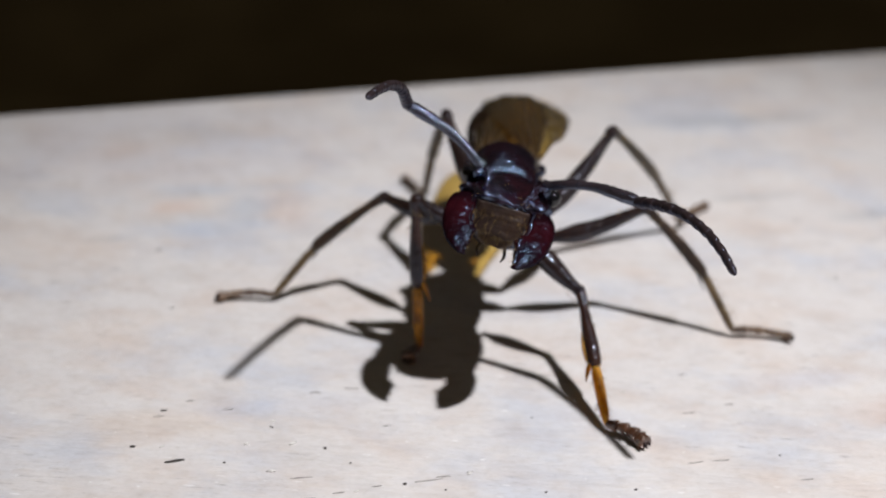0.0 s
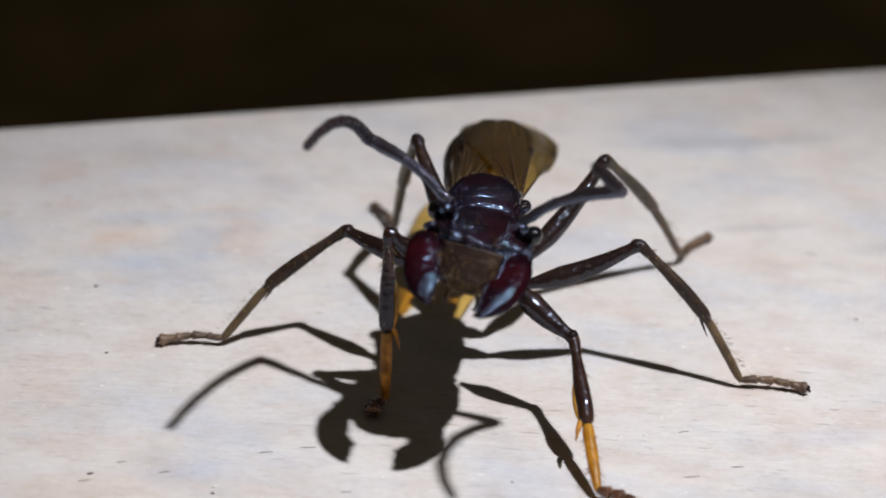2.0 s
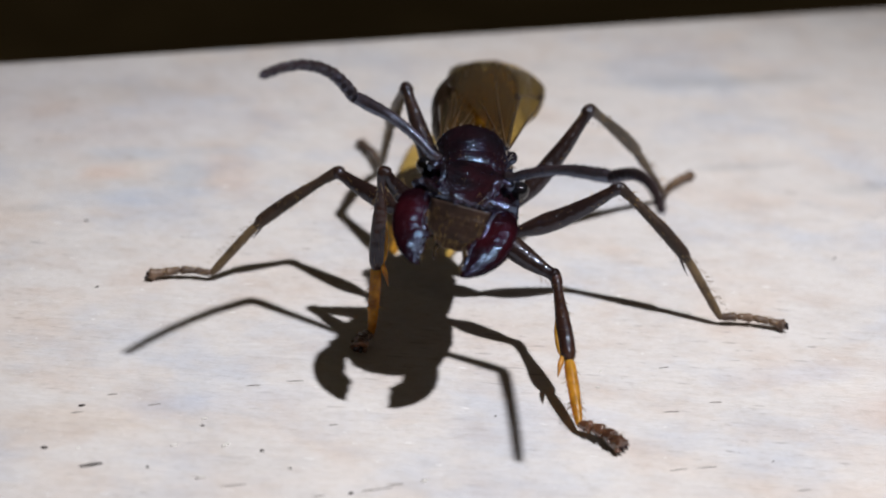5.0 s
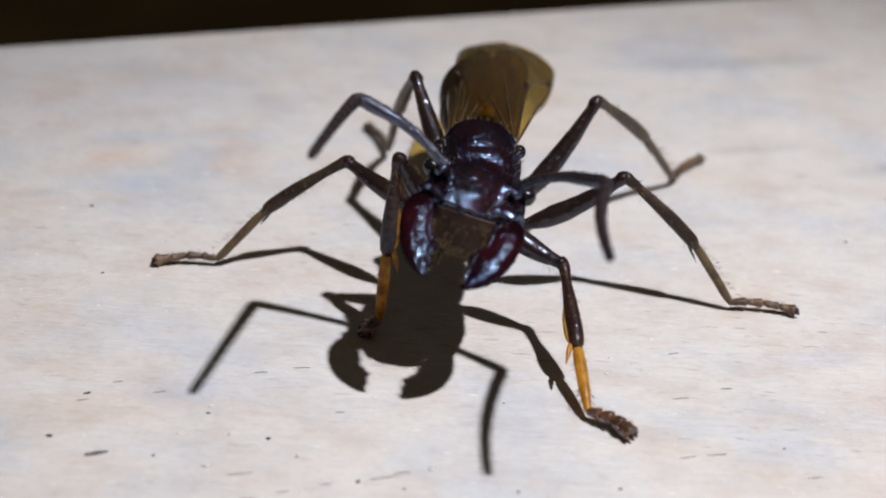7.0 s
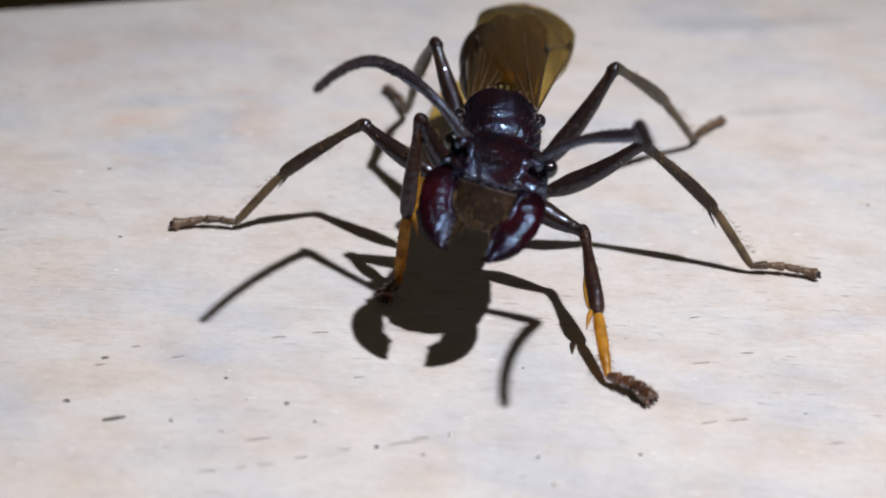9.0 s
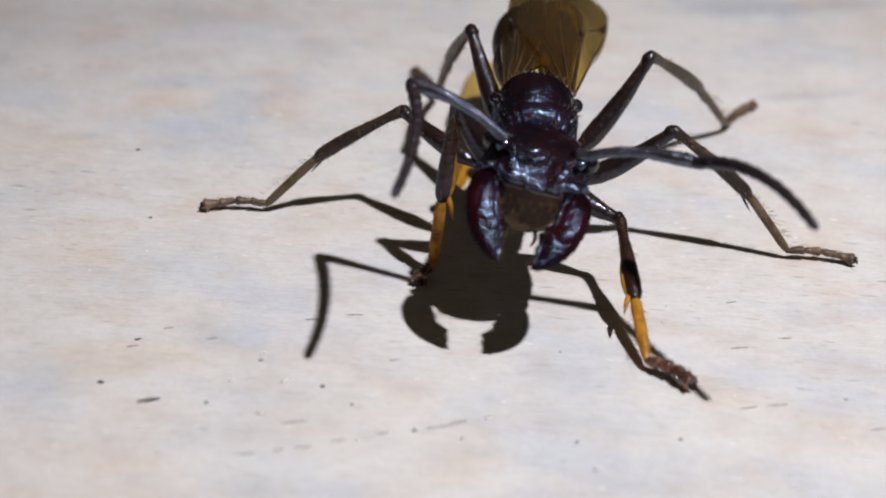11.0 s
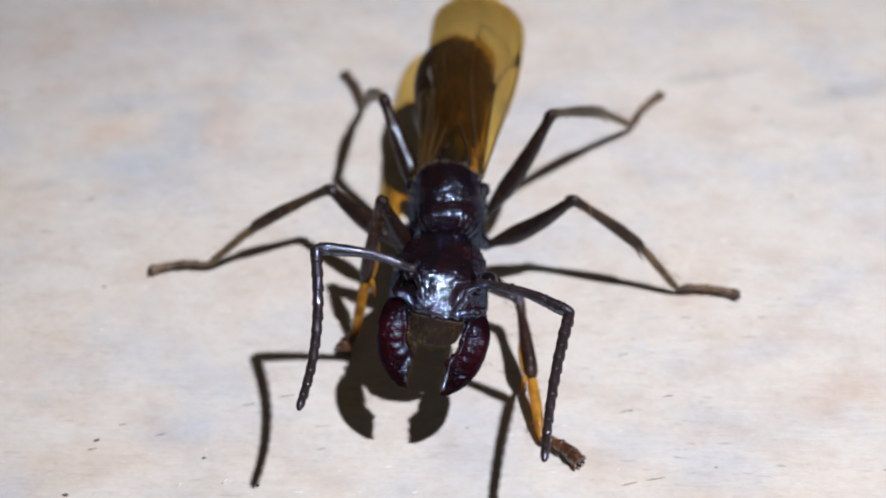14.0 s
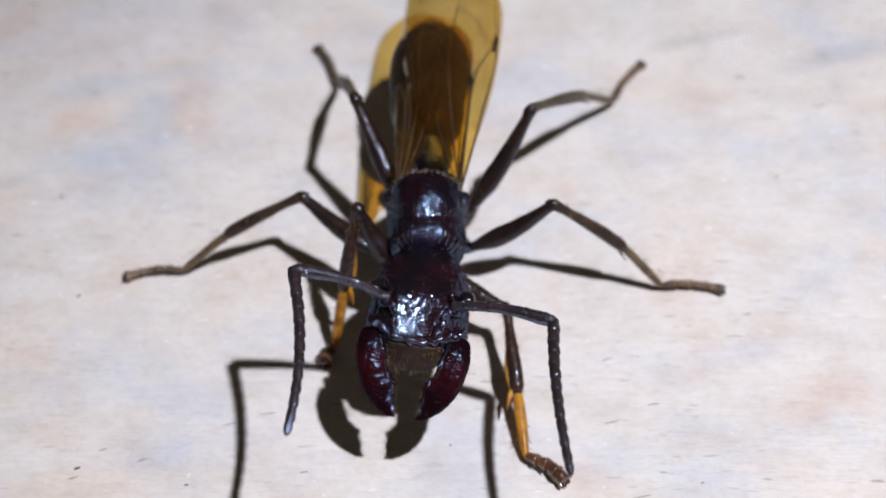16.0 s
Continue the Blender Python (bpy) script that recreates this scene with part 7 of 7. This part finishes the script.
    walk(legs["RM"][0], [
        (0, pose(-0.002696, -0.001065, 0.005625, 180.00, -87.27, 142.25)),
        (0.5, pose(-0.002668, -0.001074, 0.005570, -180.00, -88.35, 143.31)),
        (1, pose(-0.002619, -0.001096, 0.005473, -180.00, -89.68, 144.24)),
        (1.5, pose(-0.002580, -0.001108, 0.005408, 0.00, -89.64, -35.37)),
        (2, pose(-0.002547, -0.001117, 0.005309, 0.00, -88.48, -35.08)),
        (2.5, pose(-0.002499, -0.001136, 0.005174, 0.00, -87.02, -34.59)),
        (3, pose(-0.002444, -0.001161, 0.005090, 0.00, -86.52, -34.48)),
        (3.5, pose(-0.002441, -0.001150, 0.004940, -0.00, -84.34, -34.11)),
        (4, pose(-0.002405, -0.001169, 0.004879, 0.00, -84.45, -34.77)),
        (4.5, pose(-0.002418, -0.001154, 0.004823, 0.00, -83.61, -34.80)),
        (7, pose(-0.002297, -0.001198, 0.004278, -0.00, -78.16, -34.23)),
        (7.5, pose(-0.002292, -0.001193, 0.004207, -0.00, -77.26, -34.11)),
        (8, pose(-0.002288, -0.001185, 0.004136, -0.00, -75.97, -33.40)),
        (8.5, pose(-0.002296, -0.001167, 0.004069, 0.00, -74.08, -31.01)),
        (9, pose(-0.002312, -0.001148, 0.003995, -0.00, -72.93, -31.00)),
        (11.5, pose(-0.002139, -0.001214, 0.003811, 0.00, -75.12, -34.36)),
        (12, pose(-0.002174, -0.001164, 0.003813, -0.00, -75.99, -35.93)),
        (12.5, pose(-0.002099, -0.001193, 0.003631, -0.00, -78.42, -41.51)),
        (13, pose(-0.002099, -0.001113, 0.003647, -0.00, -77.39, -38.94)),
        (13.5, pose(-0.002025, -0.001099, 0.003643, 0.00, -78.38, -39.02)),
        (14, pose(-0.002004, -0.001067, 0.003645, 0.00, -78.54, -38.62)),
        (14.5, pose(-0.002013, -0.001011, 0.003654, -0.00, -78.61, -38.69)),
        (15, pose(-0.002001, -0.001021, 0.003643, 0.00, -78.42, -38.39)),
        (15.5, pose(-0.001994, -0.001028, 0.003634, 0.00, -77.83, -37.90)),
        (16, pose(-0.001965, -0.001055, 0.003620, -0.00, -75.66, -34.94))])
    walk(legs["RM"][1], [
        (0, pose(-0.006005, 0.001498, 0.005426, 180.00, -45.37, -167.20)),
        (0.5, pose(-0.006027, 0.001429, 0.005449, -180.00, -45.03, -167.90)),
        (1, pose(-0.006020, 0.001354, 0.005449, 180.00, -44.99, -168.76)),
        (1.5, pose(-0.005997, 0.001317, 0.005435, 180.00, -45.16, -169.21)),
        (2, pose(-0.005975, 0.001291, 0.005420, 180.00, -45.33, -169.55)),
        (2.5, pose(-0.005944, 0.001240, 0.005392, 180.00, -45.62, -170.18)),
        (3, pose(-0.005892, 0.001207, 0.005344, 180.00, -46.15, -170.64)),
        (3.5, pose(-0.005894, 0.001188, 0.005353, 180.00, -46.07, -170.85)),
        (4, pose(-0.005832, 0.001210, 0.005284, 180.00, -46.83, -170.72)),
        (4.5, pose(-0.005838, 0.001223, 0.005289, 180.00, -46.78, -170.56)),
        (7, pose(-0.005688, 0.001109, 0.005138, -180.00, -48.38, -172.03)),
        (7.5, pose(-0.005676, 0.001100, 0.005131, 180.00, -48.48, -172.15)),
        (8, pose(-0.005682, 0.001053, 0.005152, 180.00, -48.29, -172.64)),
        (8.5, pose(-0.005750, 0.000909, 0.005219, 180.00, -47.44, -174.11)),
        (9, pose(-0.005746, 0.000915, 0.005225, 180.00, -47.43, -174.05)),
        (11.5, pose(-0.005482, 0.001072, 0.004887, 180.00, -50.96, -172.71)),
        (12, pose(-0.005466, 0.001222, 0.004828, 180.00, -51.52, -171.20)),
        (12.5, pose(-0.005174, 0.001527, 0.004472, 180.00, -55.44, -168.71)),
        (13, pose(-0.005280, 0.001457, 0.004562, -180.00, -54.31, -169.18)),
        (13.5, pose(-0.005214, 0.001485, 0.004487, 180.00, -55.12, -169.04)),
        (14, pose(-0.005213, 0.001496, 0.004477, 180.00, -55.20, -168.93)),
        (14.5, pose(-0.005220, 0.001557, 0.004482, -180.00, -55.19, -168.34)),
        (15, pose(-0.005219, 0.001528, 0.004484, 180.00, -55.16, -168.61)),
        (15.5, pose(-0.005226, 0.001489, 0.004518, -180.00, -54.87, -168.98)),
        (16, pose(-0.005293, 0.001271, 0.004658, 180.00, -53.47, -170.98))])
    walk(legs["LH"][0], [
        (0, pose(0.001427, 0.002072, 0.004455, 0.00, -51.90, -134.91)),
        (0.5, pose(0.001453, 0.002081, 0.004416, -0.00, -51.39, -134.38)),
        (1, pose(0.001447, 0.002053, 0.004288, 0.00, -50.69, -134.46)),
        (1.5, pose(0.001444, 0.002024, 0.004188, 0.00, -50.31, -135.51)),
        (2, pose(0.001466, 0.002022, 0.004088, -0.00, -49.64, -136.26)),
        (2.5, pose(0.001477, 0.002011, 0.003949, 0.00, -48.89, -137.49)),
        (3, pose(0.001475, 0.001994, 0.003856, 0.00, -48.44, -137.98)),
        (3.5, pose(0.001499, 0.002005, 0.003739, 0.00, -47.66, -139.02)),
        (4, pose(0.001462, 0.001968, 0.003635, 0.00, -47.30, -138.85)),
        (4.5, pose(0.001487, 0.001987, 0.003608, 0.00, -46.96, -139.21)),
        (7, pose(0.001476, 0.001987, 0.003113, 0.00, -44.23, -141.92)),
        (7.5, pose(0.001480, 0.001990, 0.003049, -0.00, -43.78, -141.97)),
        (8, pose(0.001468, 0.001982, 0.002964, 0.00, -43.34, -142.05)),
        (8.5, pose(0.001462, 0.001979, 0.002887, 0.00, -42.95, -142.35)),
        (9, pose(0.001468, 0.001986, 0.002816, 0.00, -42.46, -142.59)),
        (11.5, pose(0.001422, 0.001926, 0.002534, -0.00, -41.77, -144.67)),
        (12, pose(0.001483, 0.001940, 0.002537, 0.00, -41.23, -143.87)),
        (12.5, pose(0.001611, 0.002031, 0.002520, 0.00, -40.36, -145.56)),
        (13, pose(0.001734, 0.002054, 0.002558, 0.00, -39.78, -144.90)),
        (13.5, pose(0.001828, 0.002056, 0.002553, 0.00, -39.02, -143.47)),
        (14, pose(0.001908, 0.002071, 0.002576, 0.00, -38.66, -143.03)),
        (14.5, pose(0.002026, 0.002117, 0.002662, 0.00, -38.17, -141.71)),
        (15, pose(0.002044, 0.002133, 0.002685, 0.00, -38.09, -141.43)),
        (15.5, pose(0.002055, 0.002143, 0.002696, 0.00, -38.04, -141.34)),
        (16, pose(0.002074, 0.002159, 0.002720, 0.00, -38.03, -141.38))])
    walk(legs["LH"][1], [
        (0, pose(0.004649, 0.005304, 0.008033, 180.00, -44.74, 56.93)),
        (0.5, pose(0.004622, 0.005320, 0.008035, 180.00, -44.73, 56.68)),
        (1, pose(0.004590, 0.005256, 0.007962, 180.00, -45.29, 56.75)),
        (1.5, pose(0.004628, 0.005151, 0.007891, 180.00, -45.81, 57.41)),
        (2, pose(0.004659, 0.005077, 0.007844, 180.00, -46.16, 57.90)),
        (2.5, pose(0.004698, 0.004964, 0.007761, 180.00, -46.76, 58.59)),
        (3, pose(0.004699, 0.004898, 0.007704, 180.00, -47.19, 58.85)),
        (3.5, pose(0.004736, 0.004816, 0.007645, 180.00, -47.61, 59.39)),
        (4, pose(0.004671, 0.004773, 0.007568, 180.00, -48.17, 59.14)),
        (4.5, pose(0.004696, 0.004756, 0.007567, 180.00, -48.18, 59.36)),
        (7, pose(0.004660, 0.004482, 0.007269, 180.00, -50.29, 60.12)),
        (7.5, pose(0.004640, 0.004462, 0.007237, -180.00, -50.51, 60.07)),
        (8, pose(0.004607, 0.004429, 0.007182, 180.00, -50.89, 59.98)),
        (8.5, pose(0.004591, 0.004392, 0.007132, 180.00, -51.24, 60.02)),
        (9, pose(0.004578, 0.004364, 0.007094, 180.00, -51.50, 60.04)),
        (11.5, pose(0.004574, 0.004160, 0.006859, 180.00, -53.09, 60.69)),
        (12, pose(0.004570, 0.004194, 0.006899, 180.00, -52.82, 60.56)),
        (12.5, pose(0.004708, 0.004155, 0.006940, 180.00, -52.55, 61.50)),
        (13, pose(0.004769, 0.004187, 0.007015, 180.00, -52.04, 61.76)),
        (13.5, pose(0.004762, 0.004229, 0.007059, 180.00, -51.74, 61.58)),
        (14, pose(0.004802, 0.004250, 0.007105, -180.00, -51.42, 61.76)),
        (14.5, pose(0.004839, 0.004339, 0.007222, -180.00, -50.61, 61.69)),
        (15, pose(0.004841, 0.004364, 0.007250, 180.00, -50.42, 61.62)),
        (15.5, pose(0.004845, 0.004375, 0.007264, -180.00, -50.32, 61.61)),
        (16, pose(0.004865, 0.004389, 0.007289, 180.00, -50.14, 61.68))])
    walk(legs["RH"][0], [
        (0, pose(-0.001462, 0.001389, 0.005470, 0.00, -61.95, -65.99)),
        (0.5, pose(-0.001424, 0.001342, 0.005395, 0.00, -62.03, -64.05)),
        (1, pose(-0.001432, 0.001400, 0.005333, 0.00, -61.15, -63.63)),
        (1.5, pose(-0.001412, 0.001400, 0.005264, 0.00, -60.71, -63.21)),
        (2, pose(-0.001373, 0.001368, 0.005146, 0.00, -59.93, -63.94)),
        (2.5, pose(-0.001331, 0.001324, 0.004990, 0.00, -59.14, -63.59)),
        (3, pose(-0.001311, 0.001327, 0.004924, 0.00, -58.64, -63.49)),
        (3.5, pose(-0.001266, 0.001280, 0.004765, 0.00, -57.83, -63.50)),
        (4, pose(-0.001257, 0.001281, 0.004716, 0.00, -57.41, -63.76)),
        (4.5, pose(-0.001243, 0.001270, 0.004659, 0.00, -57.19, -63.04)),
        (7, pose(-0.001180, 0.001248, 0.004186, 0.00, -53.95, -62.73)),
        (7.5, pose(-0.001158, 0.001225, 0.004105, -0.00, -53.57, -62.70)),
        (8, pose(-0.001138, 0.001209, 0.004028, 0.00, -53.23, -62.30)),
        (8.5, pose(-0.001117, 0.001191, 0.003950, 0.00, -52.91, -61.86)),
        (9, pose(-0.001129, 0.001234, 0.003912, 0.00, -52.22, -62.26)),
        (11.5, pose(-0.000975, 0.001088, 0.003645, -0.00, -51.83, -61.68)),
        (12, pose(-0.000944, 0.001110, 0.003642, -0.00, -51.79, -61.07)),
        (12.5, pose(-0.000940, 0.001182, 0.003543, -0.00, -50.36, -62.10)),
        (13, pose(-0.000831, 0.001156, 0.003511, 0.00, -50.81, -60.44)),
        (13.5, pose(-0.000785, 0.001240, 0.003582, 0.00, -51.16, -57.99)),
        (15, pose(-0.000682, 0.001265, 0.003583, 0.00, -50.51, -62.19)),
        (15.5, pose(-0.000721, 0.001335, 0.003641, 0.00, -50.72, -59.23)),
        (16, pose(-0.000766, 0.001404, 0.003701, 0.00, -50.68, -57.52))])
    walk(legs["RH"][1], [
        (0, pose(-0.003458, 0.005869, 0.008084, 180.00, -40.74, 102.04)),
        (0.5, pose(-0.003572, 0.005756, 0.008001, 180.00, -41.43, 100.88)),
        (1, pose(-0.003594, 0.005762, 0.008015, -180.00, -41.33, 100.70)),
        (1.5, pose(-0.003597, 0.005727, 0.007984, -180.00, -41.60, 100.62)),
        (2, pose(-0.003486, 0.005689, 0.007932, 180.00, -42.04, 101.49)),
        (2.5, pose(-0.003453, 0.005598, 0.007841, 180.00, -42.79, 101.61)),
        (3, pose(-0.003429, 0.005574, 0.007817, 180.00, -43.00, 101.77)),
        (3.5, pose(-0.003366, 0.005490, 0.007724, 180.00, -43.76, 102.14)),
        (4, pose(-0.003328, 0.005481, 0.007710, 180.00, -43.88, 102.42)),
        (4.5, pose(-0.003361, 0.005434, 0.007671, 180.00, -44.20, 102.08)),
        (7, pose(-0.003239, 0.005243, 0.007457, -180.00, -45.92, 102.71)),
        (7.5, pose(-0.003209, 0.005199, 0.007405, 180.00, -46.32, 102.86)),
        (8, pose(-0.003208, 0.005151, 0.007355, 180.00, -46.71, 102.79)),
        (8.5, pose(-0.003208, 0.005101, 0.007301, -180.00, -47.12, 102.70)),
        (9, pose(-0.003173, 0.005122, 0.007318, 180.00, -47.01, 103.00)),
        (11.5, pose(-0.003048, 0.004935, 0.007080, 180.00, -48.82, 103.60)),
        (12, pose(-0.003057, 0.004932, 0.007080, 180.00, -48.82, 103.53)),
        (12.5, pose(-0.002943, 0.004965, 0.007089, 180.00, -48.77, 104.43)),
        (13, pose(-0.002955, 0.004904, 0.007024, -180.00, -49.25, 104.22)),
        (13.5, pose(-0.003079, 0.004911, 0.007067, -180.00, -48.93, 103.33)),
        (15, pose(-0.002683, 0.005059, 0.007117, -180.00, -48.56, 106.51)),
        (15.5, pose(-0.002922, 0.005032, 0.007160, -180.00, -48.24, 104.71)),
        (16, pose(-0.003075, 0.005031, 0.007223, 180.00, -47.83, 103.57))])


motions()
